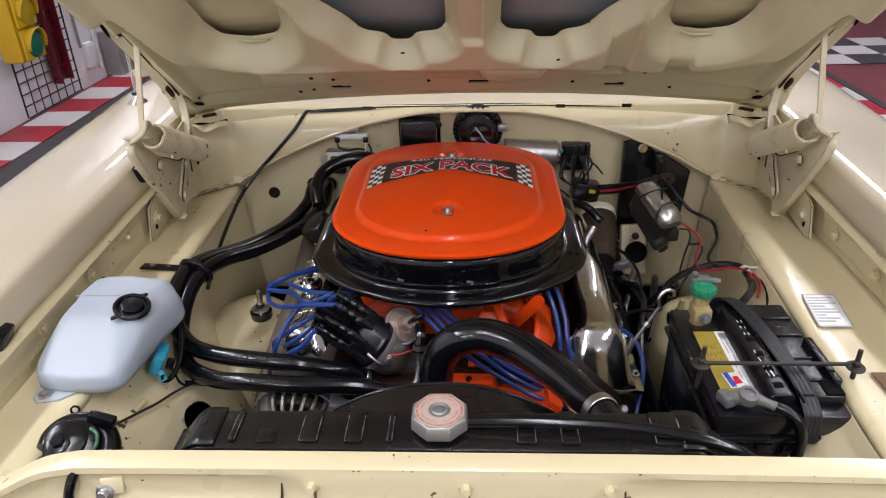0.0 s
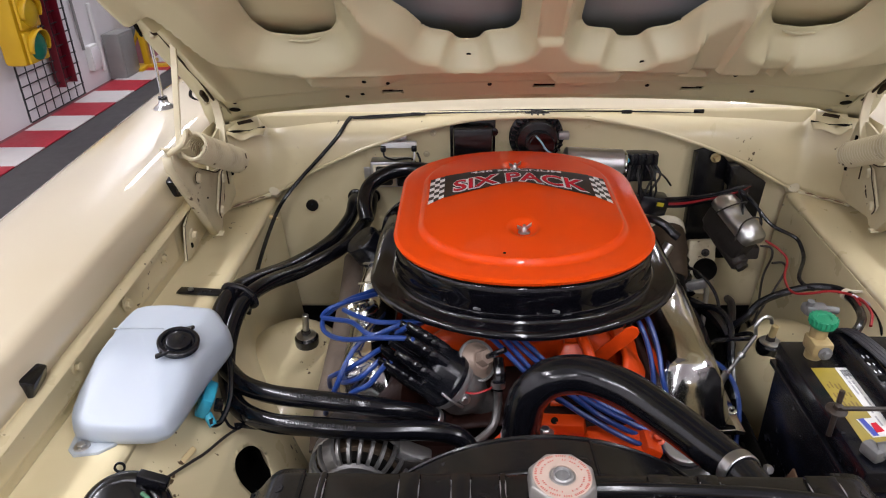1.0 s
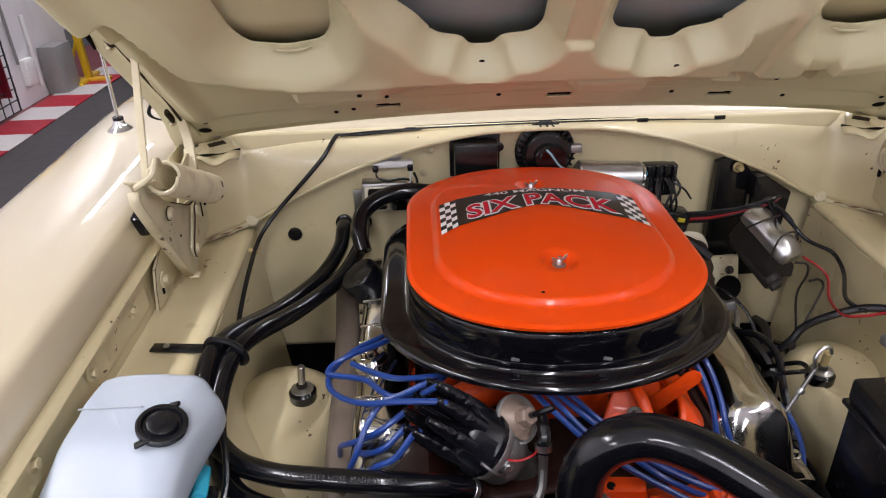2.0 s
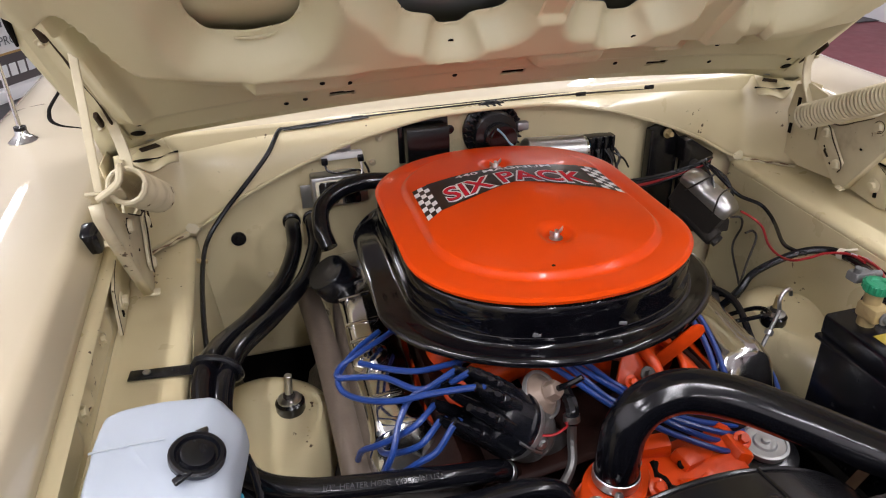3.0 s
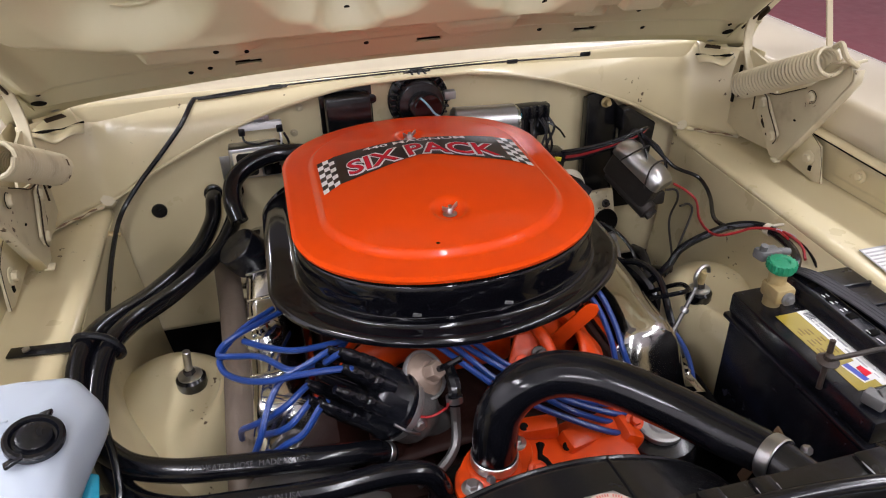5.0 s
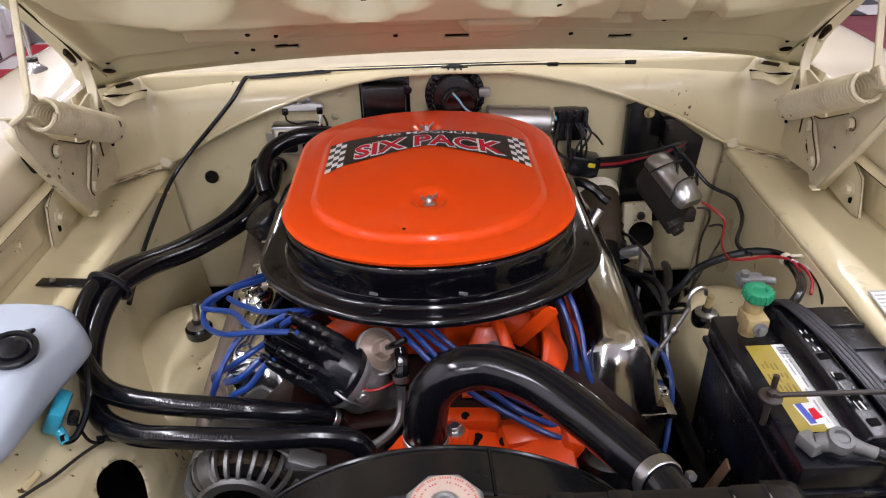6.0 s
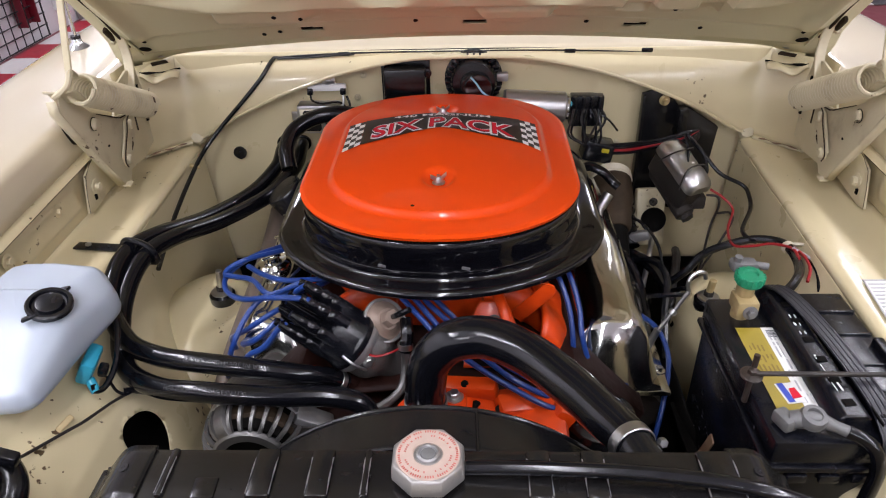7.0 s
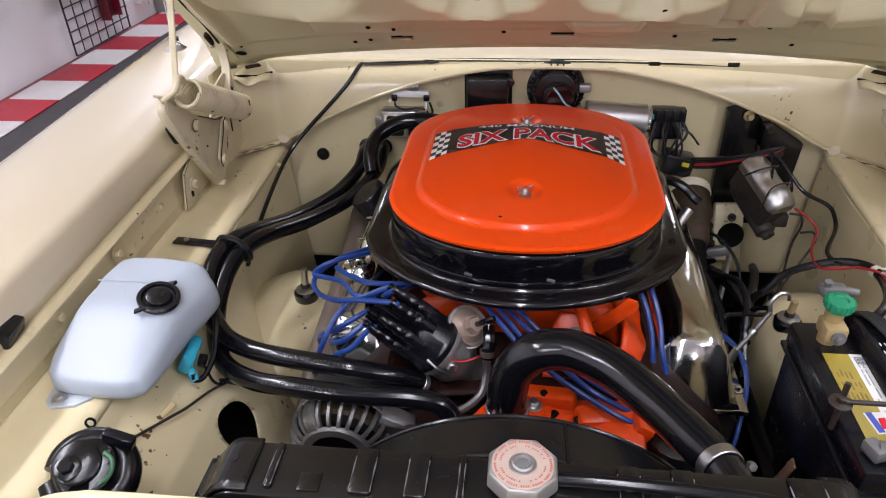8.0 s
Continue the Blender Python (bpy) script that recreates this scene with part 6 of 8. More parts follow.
def build_accessories():
    a = thing("alternator", (-0.265, 0.83, 0.63), "dull cast aluminium alternator with finned front", "alternator")
    c = V(-0.274, 0.812, 0.677)
    part("rotor", lathe([(0.0, 0.010), (0.050, 0.010), (0.058, 0.022), (0.060, 0.060)], c, (0, 1, 0), 36), DARK, a, "dark rotor behind the fins")
    part("winding", lathe([(0.0565, 0.020), (0.0610, 0.024), (0.0610, 0.040)], c, (0, 1, 0), 36, cap=False), DARKBROWN, a, "copper brown winding")
    part("front_ring", lathe([(0.036, 0.006), (0.036, -0.001), (0.047, -0.001), (0.051, 0.003), (0.048, 0.007)], c, (0, 1, 0), 40, cap=False), DULLALLOY, a, "cast front ring")
    for k in range(26):
        an = 2 * math.pi * k / 26
        d = V(math.cos(an), 0, math.sin(an))
        q = V(-math.sin(an), 0, math.cos(an))
        wide = 0.0100 if k % 13 == 9 else 0.0029
        rings = [[c + d * r + V(0, y, 0) + q * (wide * e1) + (d - V(0, 1, 0)).normalized() * (0.0022 * e2) for e1, e2 in ((-1, -1), (-0.75, 1), (0.75, 1), (1, -1))] for r, y in ((0.047, 0.003), (0.055, 0.006), (0.063, 0.013), (0.0685, 0.024), (0.0705, 0.040))]
        part("fin", loft(rings), DULLALLOY, a)
    part("outer_ring", lathe([(0.0705, 0.040), (0.0725, 0.042), (0.0715, 0.060), (0.068, 0.062)], c, (0, 1, 0), 36, cap=False), ALLOY, a)
    part("rear_housing", lathe([(0.066, 0.060), (0.066, 0.105), (0.055, 0.12), (0, 0.122)], c, (0, 1, 0), 36), DULLALLOY, a)
    part("ear", box(c + V(0.075, 0.045, 0.025), (0.05, 0.03, 0.024), turn(0, 25, 0), 0.006), ALLOY, a)
    part("bracket", box((-0.185, 0.845, 0.692), (0.12, 0.012, 0.03), turn(0, 6, 0), 0.004), CASTIRON, a)
    part("terminal", bolt(c + V(0.02, 0.04, 0.072), (0, 0, 1), 0.005, 0.008), STEEL, a)

    # power steering / pump reservoir cap
    p = thing("pump_reservoir", (0.187, 0.888, 0.62), "grey metal pump reservoir with ribbed silver cap", "reservoir")
    part("can", lathe([(0.050, -0.10), (0.052, -0.03), (0.046, -0.012), (0.030, -0.006)], (0.186, 0.891, 0.690), (0, -0.1, 1), 28), BLACK, p)
    part("cap", lathe([(0.028, -0.006), (0.0310, 0.0), (0.0305, 0.004), (0.027, 0.005), (0.026, 0.003), (0.016, 0.0025), (0.014, 0.005), (0.006, 0.005), (0.005, 0.009), (0.0, 0.010)], (0.184, 0.889, 0.690), (0, -0.1, 1), 32), ALLOY, p, "silver pressed cap")
    # dipstick
    d = thing("dipstick", (0.25, 0.97, 0.70), "chrome oil dipstick with a ring handle", "dipstick")
    part("tube", tube([(0.255, 1.03, 0.60), (0.282, 1.046, 0.668), (0.294, 1.050, 0.700)], 0.0055, 10, 5), STEEL, d)
    part("stick", tube([(0.292, 1.049, 0.694), (0.316, 1.062, 0.724), (0.338, 1.074, 0.753)], 0.0034, 8, 4), DULLALLOY, d)
    part("collar", lathe([(0.006, -0.004), (0.0068, 0), (0.006, 0.004)], (0.316, 1.062, 0.724), (0.57, 0.28, 0.77), 14), STEEL, d)
    part("ring", tube([(0.338, 1.074, 0.753), (0.336, 1.077, 0.770), (0.346, 1.082, 0.781), (0.361, 1.087, 0.779), (0.365, 1.087, 0.768)], 0.0032, 8, 5), STEEL, d)


build_air_cleaner()
build_block()
valve_cover(-1)
valve_cover(1)
build_distributor()
build_leads()
build_hoses()
build_accessories()


# ---- loose and bolted things round the engine ----
def build_radiator():
    r = thing("radiator", (-0.025, 0.625, 0.35), "satin black radiator with ribbed top tank", "radiator")
    x0, x1, ys, yn, zt = -0.345, 0.296, 0.590, 0.658, 0.8755
    prof_y = [(ys, -0.030), (ys, -0.008), (ys + 0.003, -0.002), (ys + 0.008, 0.0), (yn - 0.010, 0.001), (yn - 0.004, -0.001), (yn, -0.008), (yn, -0.030)]
    n = 90

    def tank(s, t):
        x = x0 + (x1 - x0) * s
        e = min(x - x0, x1 - x)
        drop = 0.034 * (1 - smoothstep(0, 0.045, e)) ** 1.6
        y, dz = prof_y[round(t * (len(prof_y) - 1))]
        return V(x, y, zt + dz - (drop if dz > -0.02 else 0))
    top = part("top_tank", surface(tank, n, len(prof_y) - 1), TANKBLACK, r, "satin black pressed top tank", sheet=0.0015)
    for xa, w in ((-0.2675, 0.004), (-0.180, 0.018), (-0.1285, 0.017), (-0.087, 0.003), (0.0675, 0.018), (0.1165, 0.017), (0.226, 0.028)):
        part("rib", box((xa, (ys + yn) / 2 + 0.002, zt + 0.0015), (w + 0.004, yn - ys - 0.014, 0.007), None, 0.003), TANKBLACK, top)
        # a pale line on both long edges of the rib, a highlight put in as colour
        for e_ in (-1, 1):
            part("worn_edge", tube([(xa + e_ * (w / 2 + 0.0012), yn - 0.016, zt + 0.0044), (xa + e_ * (w / 2 + 0.0010), 0.625, zt + 0.0047), (xa + e_ * (w / 2 + 0.0012), ys + 0.012, zt + 0.0042)], lambda f: 0.0005 + 0.0003 * math.sin(9 * f + xa * 80), 5, 4), GLINTSCUFF, top)
        part("crimp", box((xa, ys - 0.001, zt - 0.012), (w + 0.012, 0.006, 0.010), None, 0.0025), TANKBLACK, top)
    for xa in (-0.185, 0.02, 0.165):
        part("crimp", box((xa, ys - 0.001, zt - 0.012), (0.02, 0.006, 0.010), None, 0.0025), TANKBLACK, top)
    part("tab_mark", box((-0.229, 0.610, zt + 0.001), (0.021, 0.022, 0.003), turn(0, 0, 2), 0.0012), TANKBLACK, top)
    for sgn, xe in ((-1, x0), (1, x1)):
        cap = part("end_cap", surface(lambda s, t: V(xe - sgn * (-0.004 + 0.062 * t), ys + 0.004 + (yn - ys - 0.006) * s, zt + 0.0025 - 0.036 * (1 - smoothstep(0, 0.78, t)) ** 1.6), 6, 14), TANKBLACK, r, "black end bracket", sheet=0.003)
        part("bracket_bolt", lathe([(0.0055, 0), (0.005, 0.003), (0.002, 0.003), (0, 0.001)], (xe - sgn * 0.036, 0.630, zt + 0.0008), (sgn * 0.35, 0, 1), 14), BLACK, cap)
    part("core", box((-0.025, 0.624, 0.60), (0.60, 0.05, 0.49)), DARK, r, "dark finned core")
    for xe in (-0.335, 0.286):
        part("side_plate", box((xe, 0.624, 0.60), (0.02, 0.066, 0.49), None, 0.003), BLACK, r)
    part("inlet_neck", cyl((0.176, 0.650, 0.851), (0.1655, 0.684, 0.851), 0.0200, seg=20), BLACK, r)

    neck = V(-0.031, 0.627, 0.872)
    part("filler_neck", lathe([(0.026, 0), (0.026, 0.010), (0.030, 0.012), (0.030, 0.015), (0.0, 0.015)], neck, (0, 0, 1), 28), BLACK, r)
    octo = lambda rr, z: [V(-0.031 + rr * math.cos(a) / math.cos(math.pi / 8) * 1.0, 0.627 + rr * math.sin(a) / math.cos(math.pi / 8), z) for a in (math.pi / 8 + math.pi / 4 * k for k in range(8))]
    c = part("radiator_cap", loft([octo(0.0315, 0.884), octo(0.0320, 0.886), octo(0.0315, 0.898), octo(0.0298, 0.9015), octo(0.0285, 0.902)]), material("zinc_plate", (0.34, 0.325, 0.305), 0.42, metal=0.6, vary=0.12, scale=40, grain=0.2), r, "octagonal steel pressure cap with red printing", bevel=0.001)
    part("face", lathe([(0.0285, 0.0), (0.0282, 0.0008), (0.013, 0.0008), (0.0128, 0.0)], (-0.031, 0.627, 0.902), (0, 0, 1), 36, cap=False), material("cap_print_pink", (0.47, 0.36, 0.30), 0.5, vary=0.1, scale=60, spec=0.3), c, "pinkish worn print ring")
    part("boss", lathe([(0.0108, 0), (0.0102, 0.0022), (0.0086, 0.0030), (0.0076, 0.0012), (0.0, 0.0010)], (-0.031, 0.627, 0.902), (0, 0, 1), 28), ALLOY, c)
    part("rivet", lathe([(0.0072, 0), (0.0060, 0.0014), (0.0, 0.0020)], (-0.031, 0.627, 0.9028), (0, 0, 1), 18), LEAD, c)
    # two rings of small unreadable print as bars
    for rr, count, hgt in ((0.0256, 74, 0.0021), (0.0205, 52, 0.0017)):
        for k in range(count):
            an = 2 * math.pi * k / count
            if k % 11 in (4, 10) or (rr < 0.022 and (k % 13) in (0, 1, 2, 6)):
                continue
            part("print_bar", box((-0.031 + rr * math.cos(an), 0.627 + rr * math.sin(an), 0.9032), (hgt, 0.0010, 0.0004), turn(0, 0, math.degrees(an))), CAPRED, c)
    wire([(-0.002, 0.628, 0.884), (0.03, 0.626, 0.887), (0.09, 0.622, 0.890), (0.16, 0.617, 0.891), (0.225, 0.610, 0.888), (0.275, 0.602, 0.880), (0.315, 0.596, 0.862), (0.33, 0.597, 0.82)], 0.0068, RUBBER, "black rubber overflow hose along the radiator", "hose", seg=12, name="overflow_hose")

    s = thing("fan_shroud", (-0.03, 0.74, 0.40), "black plastic fan shroud arched behind the radiator", "fan shroud")

    def arch(s_, t):
        a = math.radians(158 - 136 * s_)
        R = 0.252 - 0.004 * t
        return V(-0.034 + R * math.cos(a), 0.662 + 0.062 * t, 0.617 + R * math.sin(a) - 0.004 * t)
    part("ring", surface(arch, 60, 8), BLACK, s, sheet=0.003)
    part("lip", tube([arch(k / 40, 1.0) for k in range(41)], 0.003, 8, 1), BLACK, s)
    part("front_plate", plate([(-0.335, 0.38), (0.285, 0.38), (0.285, 0.80), (0.13, 0.835), (-0.20, 0.835), (-0.335, 0.80)], 0.004, lambda p, q, c_: V(p, 0.664 + c_, q)), BLACK, s)
    part("seam_line", tube([arch(0.58, k / 6) + V(0, 0, 0.002) for k in range(7)], 0.0016, 6, 1), BLACK, s)
    f = thing("cooling_fan", (-0.034, 0.76, 0.62), "dark cooling fan inside the shroud", "fan")
    part("hub", lathe([(0.05, 0), (0.05, 0.03), (0.0, 0.03)], (-0.034, 0.735, 0.62), (0, 1, 0), 20), DARK, f)
    for k in range(7):
        an = 2 * math.pi * k / 7 + 0.3
        d = V(math.cos(an), 0, math.sin(an))
        side = V(-math.sin(an), 0, math.cos(an))
        part("blade", surface(lambda a_, b_: V(-0.034, 0.745, 0.62) + d * (0.05 + 0.13 * a_) + side * (0.06 * (b_ - 0.5)) + V(0, 0.03 * (b_ - 0.5), 0), 4, 3), DARK, f, sheet=0.002)


def build_washer():
    j = thing("washer_reservoir", (-0.55, 0.86, 0.72), "milky white plastic washer fluid reservoir with black cap", "reservoir")
    # outline in plan, drawn in towards the bottom; the top falls to the front
    plan = [(-0.607, 0.800), (-0.604, 0.772), (-0.590, 0.757), (-0.555, 0.752), (-0.510, 0.752), (-0.489, 0.757), (-0.476, 0.776), (-0.468, 0.86), (-0.457, 0.935), (-0.470, 0.958), (-0.488, 0.967), (-0.565, 0.967), (-0.586, 0.962), (-0.596, 0.948), (-0.603, 0.88)]
    pts = smooth_path([V(x, y, 0) for x, y in plan] + [V(*plan[0], 0)], 5)[:-1]
    mid = V(-0.538, 0.862, 0)

    def ztop(x, y):
        def ramp(f):
            f = min(1.0, max(0.0, f))
            return f * f * (1.4 - 0.4 * f) if f < 0.3 else (f - 0.3) / 0.7 * (1 - 0.1152) + 0.1152
        z = 0.8745 - 0.034 * ramp((0.885 - y) / 0.125) - 0.030 * ramp((x + 0.497) / 0.042) - 0.004 * smoothstep(-0.59, -0.62, x)
        return z + 0.006 + 0.004 * smoothstep(0.893, 0.905, y) * smoothstep(-0.50, -0.54, x)
    rings = []
    for k, h, dx in ((0.80, 0.8150, -0.01), (0.92, 0.8155, -0.006), (0.968, 0.8165, -0.003), (0.99, 0.8205, -0.001), (1.0, 0.826, 0)):
        ring = []
        for p in pts:
            q = mid + (p - mid) * k
            ring.append(V(q.x + dx, q.y, h))
        rings.append(ring)
    for k, f in ((1.0, 0.38), (0.995, 0.62), (0.982, 0.83), (0.960, 0.95), (0.925, 0.993), (0.88, 1.0), (0.7, 1.0), (0.45, 1.0), (0.2, 1.0), (0.05, 1.0)):
        ring = []
        for p in pts:
            q = mid + (p - mid) * k
            zt = ztop(q.x, q.y)
            ring.append(V(q.x, q.y, 0.818 + (zt - 0.818) * f))
        rings.append(ring)
    part("tank", loft(rings), WHITEPLASTIC, j)
    c = V(-0.499, 0.869, ztop(-0.499, 0.869) + 0.002)
    n = V(0.22, -0.18, 1)
    cap = part("cap", lathe([(0.024, -0.002), (0.0265, 0.001), (0.0265, 0.006), (0.0245, 0.008), (0.021, 0.008), (0.019, 0.0045), (0.0165, 0.004), (0.0155, 0.008), (0.013, 0.009), (0.0, 0.0092)], c, n, 32), PLASTIC, j, "black snap cap")
    part("cap_tab", box(c + V(0.004, 0.028, 0.004), (0.013, 0.014, 0.005), turn(-8, -12, 0), 0.0015), PLASTIC, cap)
    part("cap_tab", box(c + V(-0.012, -0.024, 0.002), (0.018, 0.010, 0.004), turn(-8, -12, 25), 0.0015), PLASTIC, cap)
    part("mould_line", tube([(x, 0.902, ztop(x, 0.902) + 0.0005) for x in (-0.60, -0.58, -0.56, -0.54, -0.53)], 0.0012, 6, 3), WHITEPLASTIC, j)
    part("foot", plate([(-0.602, 0.770), (-0.598, 0.742), (-0.588, 0.733), (-0.560, 0.738), (-0.545, 0.752), (-0.54, 0.775)], 0.004, lambda p, q, c_: V(p, q, 0.8165 + c_ - 0.02 * (0.78 - q)), bevel=0.001), WHITEPLASTIC, j)
    part("foot_screw", bolt((-0.583, 0.747, 0.8195), (0, -0.1, 1), 0.0055, 0.004), STEEL, j)
    part("pump_body", box((-0.480, 0.872, 0.788), (0.018, 0.046, 0.034), turn(0, 30, 8), 0.005), BLUEPLASTIC, j, "cyan washer pump")
    part("pump_spout", cyl((-0.476, 0.856, 0.776), (-0.466, 0.846, 0.764), 0.006, seg=14), BLUEPLASTIC, j)
    part("pump_plug", box((-0.466, 0.874, 0.776), (0.012, 0.016, 0.014), turn(0, 20, 12), 0.003), PLASTIC, j, "black electrical plug")
    wire([(-0.470, 0.850, 0.772), (-0.466, 0.846, 0.766), (-0.458, 0.856, 0.765), (-0.452, 0.882, 0.780), (-0.456, 0.912, 0.803), (-0.462, 0.930, 0.815)], 0.0042, RUBBER, "thin black washer hose", "hose", name="washer_hose")
    wire([(-0.462, 0.870, 0.768), (-0.455, 0.868, 0.745), (-0.446, 0.872, 0.735), (-0.443, 0.882, 0.731)], 0.002, PLASTIC, "thin black wire from the washer pump", name="wire")
    wire([(-0.443, 0.882, 0.731), (-0.42, 0.878, 0.732), (-0.395, 0.880, 0.734), (-0.36, 0.884, 0.731), (-0.335, 0.892, 0.72)], 0.0028, PLASTIC, "taped black wire along the apron", name="wire")
    wire([(-0.443, 0.882, 0.731), (-0.455, 0.852, 0.740), (-0.465, 0.806, 0.754), (-0.474, 0.783, 0.761), (-0.492, 0.735, 0.776), (-0.480, 0.69, 0.81), (-0.468, 0.660, 0.838)], 0.0020, CASTIRON, "thin brown wire to the horn", name="wire")
    clip = thing("wire_clip", (-0.49, 0.77, 0.755), "tan plastic wire clip on the apron", "clip")
    part("clip_body", box((-0.486, 0.790, 0.759), (0.008, 0.036, 0.006), turn(20, 42, -15), 0.002), TAN, clip)
    knot = thing("wire_tape", (-0.451, 0.890, 0.722), "lump of black tape round a wire joint", "tape")
    part("lump", tube([(-0.452, 0.878, 0.734), (-0.443, 0.882, 0.733), (-0.434, 0.882, 0.732), (-0.420, 0.884, 0.739)], lambda f: 0.005 - 0.004 * f, 8, 4), PLASTIC, knot)


def build_horn():
    h = thing("horn", (-0.48, 0.65, 0.78), "black snail-shaped car horn", "horn")
    c = V(-0.492, 0.652, 0.812)
    ax = V(0.22, -0.40, 0.88).normalized()
    u, v, _ = axes_for(ax)
    part("trumpet", tube([c + (u * math.cos(a) + v * math.sin(a)) * (0.037 - 0.003 * k / 8) - ax * (0.014 - 0.0018 * k) for k, a in enumerate([0.5 * i for i in range(13)])], lambda f: 0.022 - 0.010 * f, 14, 5), BLACK, h)
    part("drum", lathe([(0.030, -0.02), (0.036, 0.0), (0.036, 0.010), (0.033, 0.012), (0.031, 0.015), (0.030, 0.020), (0.025, 0.022), (0.0, 0.022)], c + ax * 0.002, ax, 36), BLACK, h)
    part("drum_step", lathe([(0.024, 0.0), (0.024, 0.006), (0.021, 0.008), (0.0, 0.008)], c + ax * 0.024 + u * 0.006 - v * 0.004, ax, 28), BLACK, h)
    part("stud", bolt(c + ax * 0.032 + u * 0.014, ax, 0.008, 0.008), BLACK, h)
    part("terminal", box(c + V(0.030, 0.022, 0.030), (0.034, 0.012, 0.014), turn(0, 16, -4), 0.002), PLASTIC, h)
    part("loop", lathe([(0.004, -0.001), (0.0065, -0.001), (0.0065, 0.001), (0.004, 0.001), (0.004, -0.001)], c + V(-0.022, 0.050, 0.020), (0.2, -0.9, 0.3), 14, cap=False), BLACK, h)
    part("stay", box((-0.485, 0.615, 0.80), (0.02, 0.04, 0.05), None, 0.003), BLACK, h)
    wire([(-0.462, 0.648, 0.851), (-0.452, 0.642, 0.846), (-0.452, 0.632, 0.836), (-0.462, 0.625, 0.828)], 0.0022, material("green_wire", (0.05, 0.16, 0.08), 0.5), "thin green horn wire", name="wire")
    wire([(-0.425, 0.556, 0.878), (-0.428, 0.545, 0.868), (-0.432, 0.538, 0.85), (-0.433, 0.53, 0.82), (-0.43, 0.52, 0.78)], 0.0055, RUBBER, "black cable dropping over the radiator support", "cable", name="cable")


def build_battery():
    b = thing("battery", (0.415, 0.84, 0.60), "black plastic car battery with gold and white label", "battery")
    xa, xb, ya, yb, zt = 0.327, 0.505, 0.727, 0.985, 0.815
    cx, cy = (xa + xb) / 2, (ya + yb) / 2
    part("case", box((cx, cy, 0.69), (xb - xa - 0.006, yb - ya - 0.006, 0.18), None, 0.006), BATTERYBLACK, b)
    part("lid", box((cx, cy, 0.7905), (xb - xa, yb - ya, 0.035), None, 0.006), BATTERYBLACK, b)
    part("shoulder", box((cx, cy, 0.7685), (xb - xa + 0.006, yb - ya + 0.006, 0.008), None, 0.002), BATTERYBLACK, b)
    ridge = part("vent_ridge", loft([[V(x, y, z) for x, z in ((0.392, 0.807), (0.396, 0.822), (0.402, 0.829), (0.424, 0.830), (0.430, 0.826), (0.434, 0.807))] for y in (0.745, 0.752, 0.96, 0.975)]), BATTERYBLACK, b, "raised vent cover", bevel=0.002)
    cover = part("top_panel", box((0.468, 0.86, 0.815), (0.060, 0.225, 0.020), None, 0.004), BATTERYBLACK, b)
    for y in (0.78, 0.83, 0.885, 0.93):
        part("rib", box((0.468, y, 0.8255), (0.056, 0.004, 0.004), None, 0.001), BATTERYBLACK, cover)
    part("side_rib", box((0.494, 0.82, 0.823), (0.012, 0.10, 0.022), None, 0.002), BATTERYBLACK, b)
    for y in (0.765, 0.80, 0.835, 0.87, 0.905, 0.94):
        part("vent_slot", box((0.4135, y, 0.8285), (0.012, 0.010, 0.005), turn(0, 0, 3), 0.001), DARK, b)
    part("grip_recess", box((0.484, 0.765, 0.8258), (0.024, 0.030, 0.004), None, 0.0015), DARK, b)
    part("lid_seam", box((0.4365, 0.845, 0.8262), (0.0018, 0.22, 0.003), None), DARK, b)
    for k in range(4):
        part("front_rib", box((0.36 + 0.035 * k, ya - 0.001, 0.755), (0.022, 0.006, 0.012), None, 0.002), BATTERYBLACK, b)
    # label: gold field, white strip, badge and bars for small print
    z = 0.8085

    def lab(name, x, y, w, l, mat, up, rz=0, label=""):
        return part(name, box((x, y, z + up), (w, l, 0.0006), turn(0, 0, rz)), mat, b, label, smooth=False)
    lab("label_field", 0.364, 0.846, 0.036, 0.144, GOLD, 0.0004, 0, "gold label field")
    lab("label_strip", 0.3875, 0.846, 0.020, 0.144, LABELWHITE, 0.0008, 0, "white label strip")
    lab("badge", 0.370, 0.800, 0.022, 0.032, LABELWHITE, 0.0012, 8, "white badge")
    lab("badge_bar", 0.3645, 0.800, 0.007, 0.030, LABELBLUE, 0.0018, 8)
    part("badge_mark", plate([(0.369, 0.790), (0.380, 0.793), (0.377, 0.808), (0.370, 0.806)], 0.0006, lambda p, q, c_: V(p, q, z + 0.0018 + c_)), REDPRINT, b)
    material("label_brown", (0.22, 0.15, 0.03), 0.5)
    rnd = random.Random(3)
    y = 0.785
    while y < 0.905:
        l_ = rnd.uniform(0.004, 0.02)
        for dx in (-0.0045, 0.0, 0.0045):
            if rnd.random() < 0.75:
                lab("print_bar", 0.3875 + dx, y + l_ / 2, rnd.choice((0.0008, 0.0012, 0.002)), l_, FAINTPRINT, 0.0013)
        y += l_ + rnd.uniform(0.002, 0.006)
    for k in range(5):
        lab("code_bar", 0.3875, 0.900 + 0.0028 * k, 0.012, 0.0013, PRINTGREY, 0.0014)
    for k in range(14):
        lab("print_bar", 0.352 + 0.005 * (k % 5), 0.838 + 0.020 * (k // 5) + rnd.uniform(0, 0.005), 0.0018, rnd.uniform(0.006, 0.013), bpy.data.materials["label_brown"], 0.0009)
    y = 0.765
